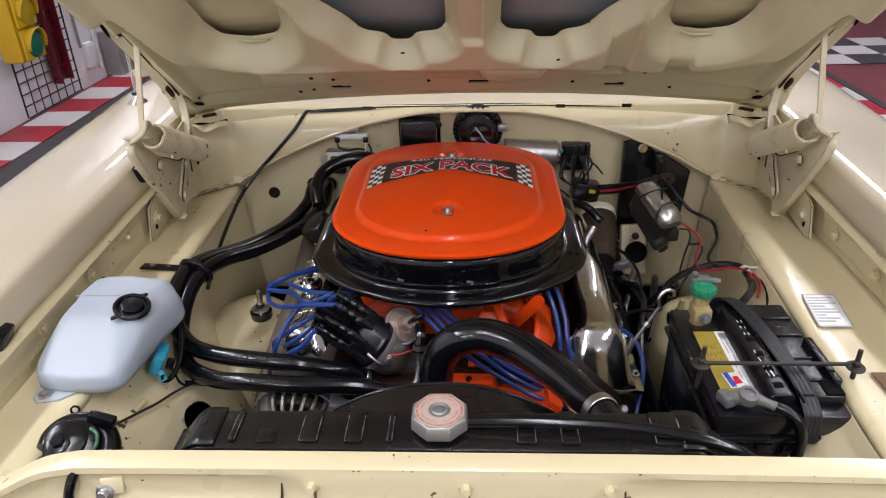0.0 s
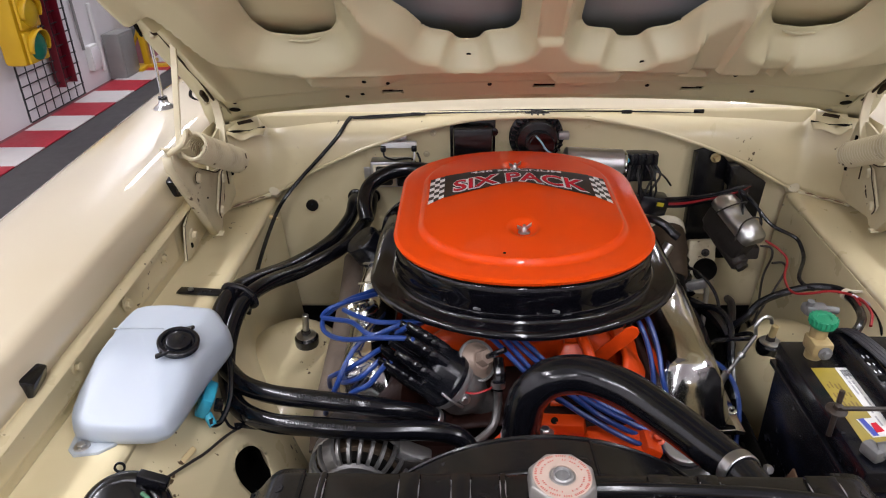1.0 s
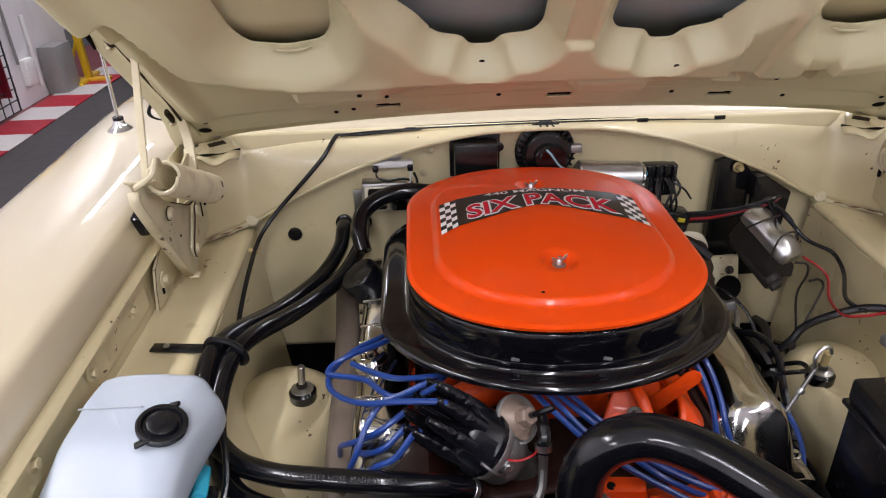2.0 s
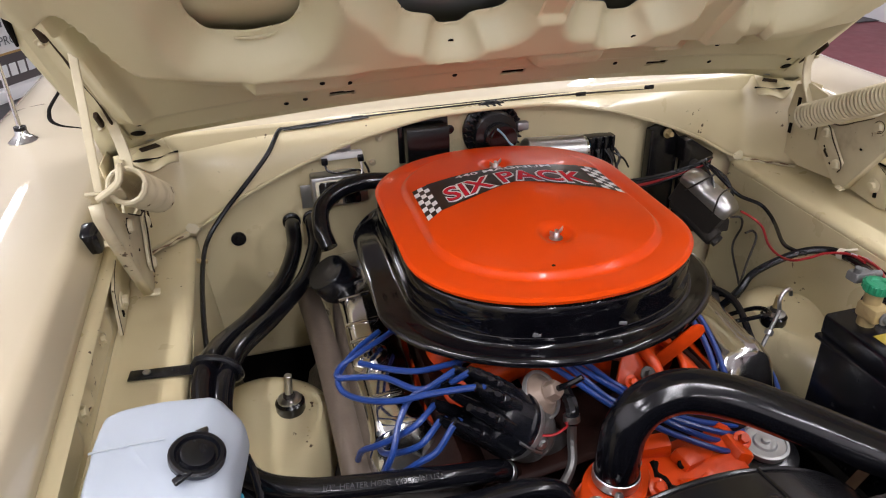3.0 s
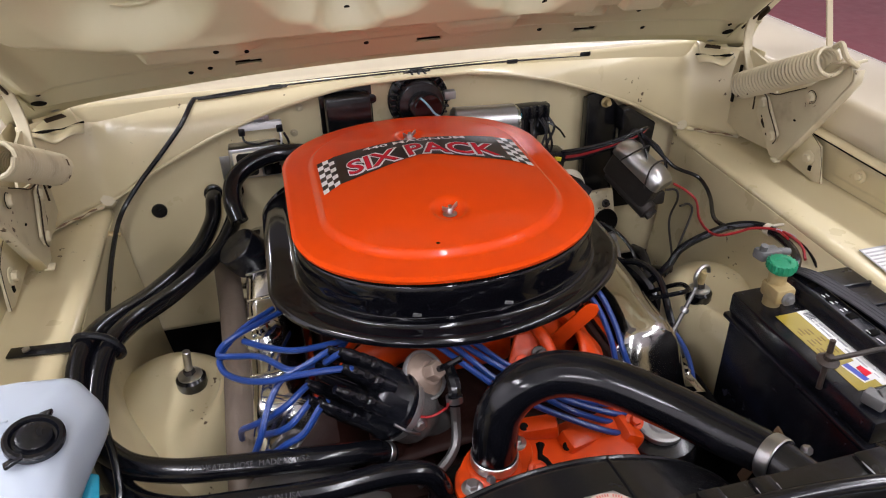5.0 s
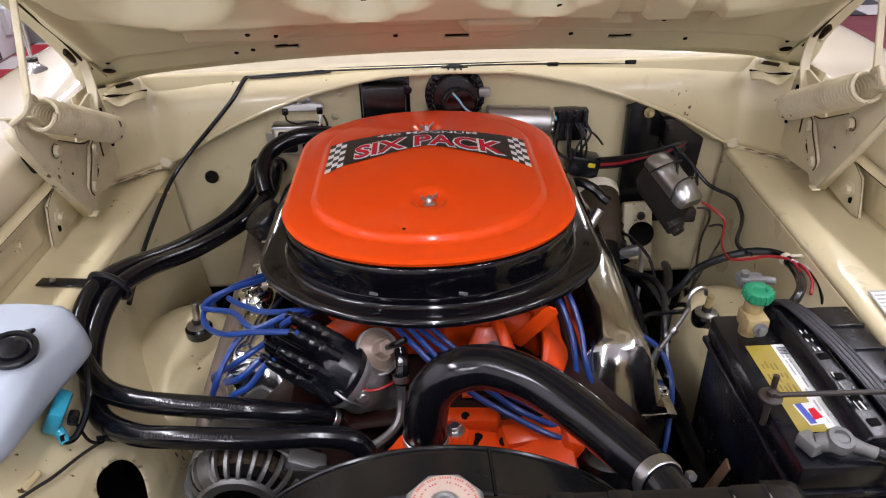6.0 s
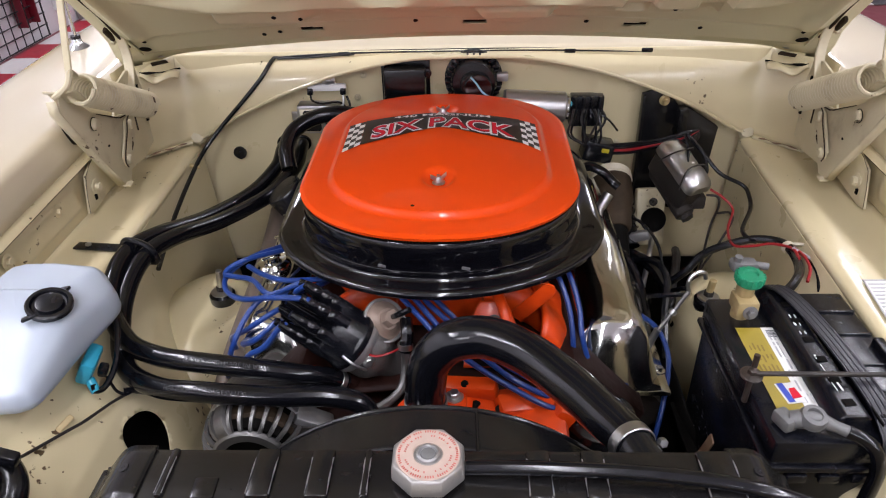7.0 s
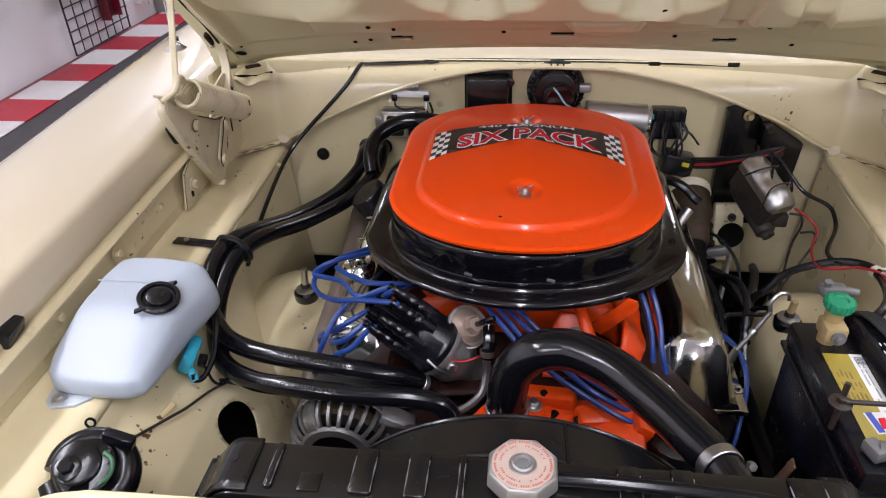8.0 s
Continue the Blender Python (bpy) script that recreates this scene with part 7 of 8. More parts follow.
    while y < 0.92:
        l_ = rnd.uniform(0.004, 0.018)
        for dx in (-0.004, 0.002):
            if rnd.random() < 0.7:
                part("print_bar", box((0.4125 + dx, y + l_ / 2, 0.8306), (rnd.choice((0.0008, 0.0012, 0.0020)), l_ * 0.7, 0.0006), turn(0, 0, 4)), LABELWHITE, b)
        y += l_ + rnd.uniform(0.003, 0.009)
    # terminals
    p = thing("battery_terminal", (0.36, 0.945, 0.808), "corroded lead clamp with green felt cap", "battery terminal")
    part("post_clamp", box((0.360, 0.940, 0.832), (0.028, 0.034, 0.022), None, 0.004), BRASS, p, "corroded yellowish clamp")
    part("post", cyl((0.360, 0.946, 0.806), (0.360, 0.946, 0.862), 0.0115, seg=20, edge=0.001), BRASS, p)
    part("bolt_head", bolt((0.362, 0.922, 0.830), (0, -1, 0.1), 0.0055, 0.006), LEAD, p)
    bm = lathe([(0.0165, 0), (0.0172, 0.003), (0.0172, 0.010), (0.0155, 0.013), (0.0095, 0.0135), (0.008, 0.011), (0.0, 0.011)], (0.3625, 0.947, 0.860), (0, -0.05, 1), 32)
    part("felt_cap", bm, GREEN, p, "bright green round cap")
    for k in range(18):
        an = 2 * math.pi * k / 18
        part("cap_ridge", cyl((0.3625 + 0.0172 * math.cos(an), 0.947 + 0.0172 * math.sin(an), 0.863), (0.3625 + 0.0172 * math.cos(an), 0.947 + 0.0172 * math.sin(an), 0.872), 0.0018, seg=6), GREEN, p)
    part("cable_end", box((0.366, 0.980, 0.864), (0.034, 0.020, 0.015), turn(0, 5, 5), 0.004), LEAD, p, "grey cable clamp")
    part("clamp_screw", cyl((0.380, 0.978, 0.866), (0.396, 0.976, 0.864), 0.005, seg=10), LEAD, p)
    part("clamp_screw", cyl((0.356, 0.978, 0.868), (0.356, 0.976, 0.880), 0.005, seg=10), LEAD, p)
    g = thing("battery_clamp", (0.37, 0.72, 0.81), "dull grey lead battery clamp with black cable", "battery terminal")
    part("body", tube([(0.347, 0.748, 0.822), (0.360, 0.744, 0.826), (0.376, 0.741, 0.826), (0.390, 0.736, 0.823), (0.404, 0.730, 0.820)], lambda f: 0.0092 - 0.0020 * f + 0.0015 * math.sin(6 * f), 14, 5), LEAD, g)
    part("ring", lathe([(0.0135, -0.006), (0.0145, 0.0), (0.0125, 0.006), (0.008, 0.007), (0.007, 0.003), (0.0, 0.003)], (0.366, 0.742, 0.830), (0.05, -0.25, 1), 24), LEAD, g)
    part("jaw", box((0.342, 0.749, 0.820), (0.016, 0.024, 0.016), turn(0, 0, 20), 0.003), LEAD, g)
    part("cable", tube([(0.400, 0.732, 0.821), (0.415, 0.724, 0.817), (0.426, 0.715, 0.806), (0.431, 0.710, 0.780), (0.428, 0.709, 0.73), (0.42, 0.710, 0.68)], 0.0075, 12, 5), RUBBER, g, "black rubber cable")
    s = thing("battery_strap", (0.43, 0.85, 0.81), "black ribbed rubber strap over the battery", "strap")
    path = smooth_path([(0.400, 0.992, 0.79), (0.405, 0.986, 0.825), (0.418, 0.96, 0.836), (0.432, 0.90, 0.836), (0.440, 0.83, 0.834), (0.446, 0.77, 0.828), (0.447, 0.738, 0.818), (0.447, 0.723, 0.806), (0.446, 0.720, 0.77)], 6)
    part("band", loft([[p_ + V(w, 0, h) for w, h in ((-0.0115, -0.001), (0.0115, -0.001), (0.0115, 0.0012), (-0.0115, 0.0012))] for p_ in path]), STRAPRUBBER, s)
    for w in (-0.009, -0.003, 0.003, 0.009):
        part("strap_rib", tube([p_ + V(w, 0, 0.001) for p_ in path], 0.0008, 6, 1), STRAPRUBBER, s)
    h = thing("battery_hold_down", (0.41, 0.79, 0.82), "thin steel hold-down rod with threaded studs and washers", "hold-down")
    part("cross_rod", cyl((0.322, 0.801, 0.838), (0.520, 0.795, 0.842), 0.0030, seg=10), CASTIRON, h)
    for x, y, zz in ((0.322, 0.803, 0.834), (0.523, 0.790, 0.840)):
        part("washer", lathe([(0.0125, 0), (0.0125, 0.0016), (0.006, 0.0035), (0.005, 0.0035)], (x, y, zz), (0, -0.1, 1), 24), CASTIRON, h)
        part("nut", lathe([(0.0055, 0.003), (0.0055, 0.009), (0.004, 0.010)], (x, y, zz), (0, -0.1, 1), 6), CASTIRON, h)
        part("stud", cyl((x, y, zz - 0.040), (x + 0.003, y + 0.004, zz + 0.026), 0.0034, seg=10), CASTIRON, h)
    t = thing("battery_tray", (0.415, 0.84, 0.58), "dark battery tray on the apron", "tray")
    part("floor_plate", box((0.415, 0.84, 0.594), (0.20, 0.32, 0.008), None, 0.002), DARK, t)
    part("tray_leg", box((0.38, 0.84, 0.50), (0.10, 0.2, 0.18), None, 0.005), DARK, t)
    # made-up black sheet that hides the lit apron where deep shade belongs
    shade_flap = thing("splash_shield", (0.32, 0.96, 0.42), "dark sheet added low beside the battery tray in place of shade", "splash shield")
    part("flap", surface(lambda s_, t_: V(0.318 + 0.006 * math.sin(8 * s_) + 0.012 * t_, 0.80 + 0.34 * s_, 0.42 + (0.205 + 0.008 * math.sin(13 * s_)) * t_), 24, 6), DARK, shade_flap, "black flap standing in for shade", sheet=0.003)
    edge = thing("tray_flange", (0.312, 0.78, 0.72), "rusty cream painted tray edge beside the battery", "bracket")
    part("flange", box((0.300, 0.835, 0.655), (0.003, 0.014, 0.12), turn(14, 6, 0), 0.001), RUST, edge)


def build_brakes():
    m = thing("master_cylinder", (0.41, 1.38, 0.76), "cast brake master cylinder with dented bright steel lid", "master cylinder")
    a, b = V(0.374, 1.405, 0.846), V(0.416, 1.322, 0.797)
    w = (b - a).normalized()
    side = V(0.90, 0.40, -0.05)
    side = (side - w * side.dot(w)).normalized()
    up = side.cross(w)
    up = up if up.z > 0 else -up
    rings = []
    for f, k, h in ((-0.03, 0.70, -0.006), (0.0, 0.92, -0.003), (0.06, 1.0, 0.001), (0.25, 1.0, 0.005), (0.42, 1.0, 0.001), (0.58, 1.0, 0.001), (0.75, 1.0, 0.006), (0.94, 1.0, 0.002), (1.0, 0.92, -0.002), (1.04, 0.72, -0.006)):
        c = a + (b - a) * f
        rings.append([c + side * (0.0265 * k * x) + up * (z * (0.016 + h) if z > 0 else z * 0.008) for x, z in ((-1, -1), (-1.03, -0.2), (-0.95, 0.5), (-0.6, 0.95), (-0.2, 1.0), (0.2, 1.0), (0.6, 0.95), (0.95, 0.5), (1.03, -0.2), (1, -1))])
    part("lid", loft(rings), STEEL, m, "dented bright steel lid")
    body = []
    for f, k in ((0.0, 0.8), (0.1, 0.95), (0.9, 0.93), (1.0, 0.8)):
        c = a + (b - a) * f - up * 0.006
        body.append([c + side * (0.0245 * k * x) + up * z for x, z in ((-1, 0), (-0.95, -0.03), (-0.75, -0.055), (0.75, -0.055), (0.95, -0.03), (1, 0))])
    part("reservoir_body", loft(body), CASTIRON, m, bevel=0.003)
    part("bore", cyl(a - up * 0.060 + w * 0.01, b - up * 0.064 + w * 0.012, 0.018, seg=20, edge=0.003), CASTIRON, m)
    part("bore_plug", cyl(b - up * 0.064 + w * 0.012, b - up * 0.064 + w * 0.020, 0.012, seg=6), CASTIRON, m)
    part("outlet_block", box(b - up * 0.055 + side * 0.030 - w * 0.01, (0.035, 0.03, 0.026), None, 0.004), CASTIRON, m)
    for s_ in (-0.3, 0.35):
        part("bail_wire", tube([a + (b - a) * (0.5 + s_) - side * 0.030 - up * 0.012, a + (b - a) * (0.5 + s_ * 0.6) - side * 0.02 + up * 0.024, a + (b - a) * (0.5 + s_ * 0.6) + side * 0.02 + up * 0.024, a + (b - a) * (0.5 + s_) + side * 0.030 - up * 0.012], 0.0017, 6, 6), CASTIRON, m)
    wire([(0.456, 1.319, 0.75), (0.481, 1.329, 0.745), (0.486, 1.323, 0.73), (0.463, 1.307, 0.69), (0.423, 1.271, 0.65), (0.40, 1.25, 0.60)], 0.0022, CASTIRON, "bent steel brake line", "brake line", "brake lines", name="brake_line")
    wire([(0.441, 1.351, 0.77), (0.459, 1.344, 0.77), (0.464, 1.342, 0.75), (0.459, 1.350, 0.70), (0.423, 1.266, 0.66), (0.40, 1.24, 0.61)], 0.0022, CASTIRON, "bent steel brake line", "brake line", "brake lines", name="brake_line")
    # black plates and pedal bracket on the firewall
    k = thing("firewall_plate", (0.41, 1.515, 0.70), "black steel mounting plates on the firewall", "plate")
    part("plate", plate([(0.343, 0.66), (0.343, 0.905), (0.375, 0.915), (0.398, 0.900), (0.416, 0.880), (0.416, 0.66)], 0.006, lambda p, q, c_: V(p, 1.520 - c_, q), bevel=0.001), BLACK, k)
    part("plate", plate([(0.420, 0.66), (0.420, 0.882), (0.435, 0.878), (0.492, 0.842), (0.496, 0.838), (0.482, 0.66)], 0.008, lambda p, q, c_: V(p, 1.512 - c_ - 0.0 * q, q), bevel=0.001), BLACK, k)
    part("plate_edge", box((0.345, 1.508, 0.785), (0.006, 0.018, 0.24), None, 0.002), BLACK, k)
    part("strap_bracket", box((0.418, 1.495, 0.862), (0.018, 0.03, 0.045), None, 0.003), BLACK, k)
    part("keeper_bolt", bolt((0.385, 1.508, 0.893), (0, -1, 0.1), 0.006, 0.014), BRASS, k)
    part("plate_bolt", bolt((0.452, 1.503, 0.82), (0, -1, 0), 0.007, 0.008), CASTIRON, k)
    # cream bracket with a round opening, and dark steering column
    c = thing("column_bracket", (0.375, 1.48, 0.64), "cream bracket with a round dark opening", "bracket")
    part("face", box((0.380, 1.475, 0.655), (0.060, 0.02, 0.12), turn(-18, 0, 4), 0.006), HINGEPAINT, c)
    part("opening", lathe([(0.024, 0), (0.026, 0.003), (0.024, 0.006), (0.018, 0.004), (0.0, 0.002)], (0.385, 1.462, 0.655), (0, -1, 0.3), 24), DARK, c, "dark round opening")
    part("stud", bolt((0.378, 1.455, 0.70), (0, -1, 0.3), 0.005, 0.010), CASTIRON, c)
    s = thing("steering_column", (0.30, 1.40, 0.60), "dark grimy steering shaft and coupling", "steering column")
    part("collar", lathe([(0.041, -0.008), (0.042, 0.006), (0.038, 0.010)], (0.292, 1.475, 0.742), (-0.05, -1, -0.45), 28), CREAMTIE, s, "cream collar")
    part("coupling", lathe([(0.040, 0), (0.041, 0.05), (0.036, 0.06), (0.032, 0.11), (0.026, 0.12)], (0.292, 1.470, 0.738), (-0.05, -1, -0.45), 28), DARKBROWN, s, "dark brown coupling")
    part("shaft", cyl((0.286, 1.36, 0.69), (0.27, 1.05, 0.52), 0.024, seg=18), DARK, s)
    part("boot", lathe([(0.030 + 0.004 * (k % 2), 0.009 * k) for k in range(12)], (0.300, 1.44, 0.715), (0.06, -0.72, -0.70), 22), PLASTIC, s, "black corrugated rubber boot")
    part("lever", box((0.325, 1.36, 0.675), (0.06, 0.012, 0.02), turn(0, -25, -20), 0.004), ALLOY, s)


def build_firewall_electrics():
    v = thing("voltage_regulator", (-0.285, 1.52, 0.84), "pressed steel voltage regulator with black face label", "regulator")
    part("box", box((-0.284, 1.508, 0.867), (0.084, 0.034, 0.058), None, 0.004), STEEL, v)
    part("face_plate", box((-0.297, 1.489, 0.866), (0.046, 0.004, 0.048), None, 0.002), CREAMTIE, v)
    part("face_label", plate([(-0.314, 0.850), (-0.310, 0.846), (-0.284, 0.846), (-0.280, 0.850), (-0.280, 0.884), (-0.284, 0.888), (-0.310, 0.888), (-0.314, 0.884)], 0.001, lambda p, q, c_: V(p, 1.4868 - c_, q)), DECALBLACK, v, "black eight-sided label")
    part("face_mark", tube([(-0.306, 1.485, 0.855), (-0.300, 1.485, 0.866), (-0.294, 1.485, 0.862), (-0.288, 1.485, 0.874)], 0.0022, 6, 4), WHITE, v)
    part("side_cover", box((-0.256, 1.488, 0.868), (0.030, 0.008, 0.05), None, 0.003), GLOSSBLACK, v)
    for x in (-0.334, -0.234):
        part("ear", box((x, 1.524, 0.85), (0.022, 0.003, 0.045), None, 0.001), STEEL, v)
    r = thing("ballast_resistor", (-0.265, 1.52, 0.925), "white ceramic ballast resistor on a steel bracket", "resistor")
    part("ceramic", box((-0.266, 1.512, 0.926), (0.074, 0.014, 0.013), turn(0, 0, 0), 0.003), WHITE, r)
    part("bracket", box((-0.262, 1.514, 0.937), (0.026, 0.008, 0.016), None, 0.003), STEEL, r)
    part("screw", bolt((-0.262, 1.509, 0.939), (0, -1, 0), 0.005, 0.003), STEEL, r)
    for x in (-0.298, -0.234):
        part("connector", box((x, 1.504, 0.920), (0.011, 0.010, 0.012), None, 0.002), PLASTIC, r)
    wire([(-0.298, 1.502, 0.915), (-0.294, 1.496, 0.905), (-0.275, 1.493, 0.900), (-0.25, 1.492, 0.903), (-0.235, 1.495, 0.898), (-0.228, 1.498, 0.88)], 0.002, PLASTIC, "thin black wire beside the resistor", name="wire")
    wire([(-0.234, 1.502, 0.914), (-0.234, 1.495, 0.90), (-0.240, 1.490, 0.885), (-0.243, 1.486, 0.86)], 0.0022, STEEL, "thin grey wire beside the regulator", name="wire")
    wire([(-0.228, 1.502, 0.912), (-0.222, 1.497, 0.895), (-0.226, 1.49, 0.875)], 0.0022, PLASTIC, "thin black wire beside the regulator", name="wire")

    b = thing("relay_box", (-0.113, 1.52, 0.90), "black pressed steel cover on the firewall", "cover")
    part("cover", box((-0.113, 1.505, 0.932), (0.080, 0.045, 0.070), None, 0.006), BLACK, b)
    part("base", box((-0.113, 1.526, 0.932), (0.094, 0.006, 0.082), None, 0.002), BLACK, b)
    part("bolt", bolt((-0.07, 1.50, 0.955), (0, -1, 0), 0.005, 0.004), BLACK, b)
    m = thing("blower_motor", (0.02, 1.53, 0.90), "black ribbed heater blower motor on the firewall", "blower motor")
    part("flange", lathe([(0.056, 0.0), (0.056, 0.006), (0.050, 0.010)], (0.018, 1.528, 0.936), (0, -1, 0), 32), PLASTIC, m)
    for k in range(28):
        an = 2 * math.pi * k / 28
        part("rib", box((0.018 + 0.049 * math.cos(an), 1.512, 0.936 + 0.049 * math.sin(an)), (0.010, 0.020, 0.0035), turn(0, -math.degrees(an), 0), 0.001), PLASTIC, m)
    part("motor", lathe([(0.044, 0), (0.044, 0.024), (0.040, 0.030), (0.026, 0.032), (0.025, 0.044), (0.022, 0.047), (0.0, 0.048)], (0.018, 1.522, 0.936), (0, -1, 0), 32), BLACK, m)
    part("disc", lathe([(0.026, 0), (0.026, 0.008), (0.024, 0.010), (0.0, 0.010)], (0.026, 1.482, 0.934), (0, -1, 0.05), 28), GLOSSBLACK, m)
    part("lead", tube([(0.012, 1.474, 0.955), (0.022, 1.468, 0.945), (0.034, 1.466, 0.928), (0.046, 1.472, 0.918)], 0.0018, 6, 5), material("pale_blue_wire", (0.25, 0.42, 0.5), 0.5), m, "pale blue wire")
    part("side_clip", box((0.072, 1.505, 0.945), (0.022, 0.016, 0.016), None, 0.003), ALLOY, m)
    w = thing("wiper_motor", (0.14, 1.53, 0.86), "bright steel wiper motor can lying on the firewall", "wiper motor")
    part("can", cyl((0.075, 1.497, 0.893), (0.194, 1.497, 0.886), 0.029, seg=32, edge=0.003), STEEL, w)
    part("end_cap", cyl((0.191, 1.497, 0.886), (0.200, 1.497, 0.8855), 0.026, seg=28, edge=0.002), CHROME, w)
    part("end_screw", bolt((0.198, 1.490, 0.895), (1, 0, 0), 0.005, 0.006), BLUEPLASTIC, w)

    f = thing("fuse_connector", (0.238, 1.52, 0.84), "black bulkhead connector block with wires", "connector")
    part("block", box((0.238, 1.520, 0.872), (0.064, 0.026, 0.062), None, 0.003), PLASTIC, f)
    for k in range(4):
        part("rib", box((0.214 + 0.016 * k, 1.504, 0.878), (0.006, 0.008, 0.050), None, 0.001), PLASTIC, f)
    c = thing("bulkhead_plug", (0.258, 1.49, 0.79), "black wiring plug with a yellow tag", "connector")
    part("body", box((0.262, 1.492, 0.800), (0.060, 0.045, 0.042), turn(0, 12, 0), 0.006), PLASTIC, c)
    part("tag", box((0.274, 1.468, 0.806), (0.014, 0.004, 0.008), turn(0, 12, 0), 0.001), material("yellow_tag", (0.6, 0.5, 0.02), 0.5), c, "small yellow tag")
    # loom behind the air cleaner
    B = "black wire in the loom on the firewall"
    rnd = random.Random(4)
    for k in range(9):
        x = 0.212 + 0.0065 * k
        wire([(x, 1.500, 0.880), (x + rnd.uniform(-0.01, 0.01), 1.488, 0.862), (x + rnd.uniform(-0.012, 0.014), 1.478, 0.835), (0.245 + rnd.uniform(-0.02, 0.02), 1.475, 0.812)], 0.0024, PLASTIC if k % 3 else CASTIRON, B, group="firewall loom wires", seg=6, name="wire", step=5)
    for k in range(4):
        z = 0.815 - 0.006 * k
        wire([(0.285, 1.478, z), (0.32, 1.455, z + 0.012), (0.365, 1.425, 0.848 - 0.004 * k), (0.405, 1.41, 0.868 - 0.004 * k), (0.43, 1.42, 0.868)], 0.0032, PLASTIC if k != 2 else RED, B, group="firewall loom wires", seg=6, name="wire")
    wire([(0.255, 1.50, 0.875), (0.28, 1.49, 0.86), (0.30, 1.50, 0.835)], 0.002, PLASTIC, B, seg=6)
    wire([(0.405, 1.405, 0.868), (0.425, 1.365, 0.850), (0.432, 1.345, 0.822), (0.420, 1.335, 0.815)], 0.0022, PLASTIC, "thin black wire over the brake lid", seg=6)
    wire([(0.400, 1.405, 0.868), (0.402, 1.375, 0.850), (0.398, 1.355, 0.834)], 0.0022, PLASTIC, "thin black wire over the brake lid", seg=6)
    wire([(0.404, 1.40, 0.868), (0.436, 1.385, 0.835), (0.463, 1.365, 0.807), (0.505, 1.355, 0.787), (0.510, 1.33, 0.777), (0.503, 1.30, 0.768), (0.468, 1.234, 0.768), (0.462, 1.195, 0.774), (0.470, 1.180, 0.775)], 0.0036, PLASTIC, "black taped wire harness along the inner fender", "wire harness", name="wire_harness")
    wire([(0.433, 1.316, 0.80), (0.457, 1.311, 0.785), (0.471, 1.296, 0.77), (0.450, 1.25, 0.762), (0.440, 1.21, 0.762), (0.438, 1.176, 0.77), (0.460, 1.162, 0.779), (0.481, 1.152, 0.789), (0.500, 1.125, 0.798), (0.497, 1.09, 0.802)], 0.0022, RED, "red battery wire beside the harness", name="wire")
    wire([(0.35, 1.24, 0.64), (0.383, 1.222, 0.69), (0.403, 1.223, 0.72), (0.428, 1.207, 0.75), (0.469, 1.189, 0.775), (0.500, 1.164, 0.785), (0.503, 1.126, 0.790), (0.492, 1.074, 0.795), (0.470, 1.035, 0.800), (0.445, 1.012, 0.79), (0.42, 1.00, 0.77)], 0.0068, PLASTIC, "thick black battery harness with cream tie", "wire harness", name="wire_harness")
    wire([(0.503, 1.130, 0.796), (0.514, 1.101, 0.795), (0.514, 1.066, 0.794), (0.505, 1.03, 0.785), (0.500, 1.0, 0.76)], 0.0026, PLASTIC, "thin black wire beside the battery", seg=6)
    wire([(0.504, 1.125, 0.798), (0.508, 1.098, 0.800), (0.503, 1.065, 0.800), (0.49, 1.04, 0.795)], 0.0024, RED, "short red wire in the harness", seg=6)
    wire([(0.500, 1.122, 0.800), (0.517, 1.096, 0.797), (0.520, 1.06, 0.793), (0.513, 1.02, 0.78)], 0.0022, material("pale_wire", (0.45, 0.45, 0.5), 0.5), "thin pale wire in the harness", seg=6)
    wire([(0.37, 1.25, 0.64), (0.395, 1.23, 0.70), (0.42, 1.215, 0.735), (0.452, 1.20, 0.762), (0.47, 1.192, 0.770)], 0.003, PLASTIC, "thin black wire beside the harness", seg=6)
    wire([(0.34, 1.20, 0.66), (0.36, 1.15, 0.705), (0.345, 1.10, 0.73), (0.31, 1.09, 0.735), (0.295, 1.12, 0.71), (0.31, 1.16, 0.67)], 0.004, PLASTIC, "looped black wire beside the valve cover", seg=6)
    wire([(0.30, 1.30, 0.66), (0.33, 1.24, 0.70), (0.335, 1.17, 0.71), (0.318, 1.10, 0.69), (0.31, 1.04, 0.65)], 0.006, PLASTIC, "black hose low beside the valve cover", "hose", seg=8, name="hose")
    for k, (pts, r, mat) in enumerate((
            ([(0.27, 1.42, 0.60), (0.30, 1.34, 0.655), (0.335, 1.27, 0.67), (0.36, 1.22, 0.64), (0.37, 1.18, 0.58)], 0.011, RUBBER),
            ([(0.26, 1.36, 0.66), (0.285, 1.28, 0.69), (0.30, 1.20, 0.68), (0.305, 1.12, 0.64)], 0.007, RUBBER),
            ([(0.42, 1.40, 0.62), (0.40, 1.33, 0.65), (0.385, 1.28, 0.64), (0.37, 1.24, 0.59)], 0.008, CASTIRON),
            ([(0.34, 1.44, 0.64), (0.36, 1.38, 0.665), (0.345, 1.32, 0.65), (0.33, 1.28, 0.60)], 0.005, STEEL),
            ([(0.44, 1.35, 0.60), (0.425, 1.29, 0.63), (0.40, 1.22, 0.63), (0.36, 1.17, 0.61)], 0.006, RUBBER),
            ([(0.30, 1.40, 0.70), (0.33, 1.36, 0.71), (0.355, 1.31, 0.69), (0.36, 1.26, 0.65)], 0.003, PLASTIC))):
        wire(pts, r, mat, "grimy hose low between engine and inner fender" if r > 0.004 else "thin black wire low beside the engine", "hose" if r > 0.004 else "wire", "low engine bay hoses", name="hose" if r > 0.004 else "wire")
    tie = thing("cable_tie", (0.50, 1.143, 0.79), "cream tape tie round the battery harness", "tie")
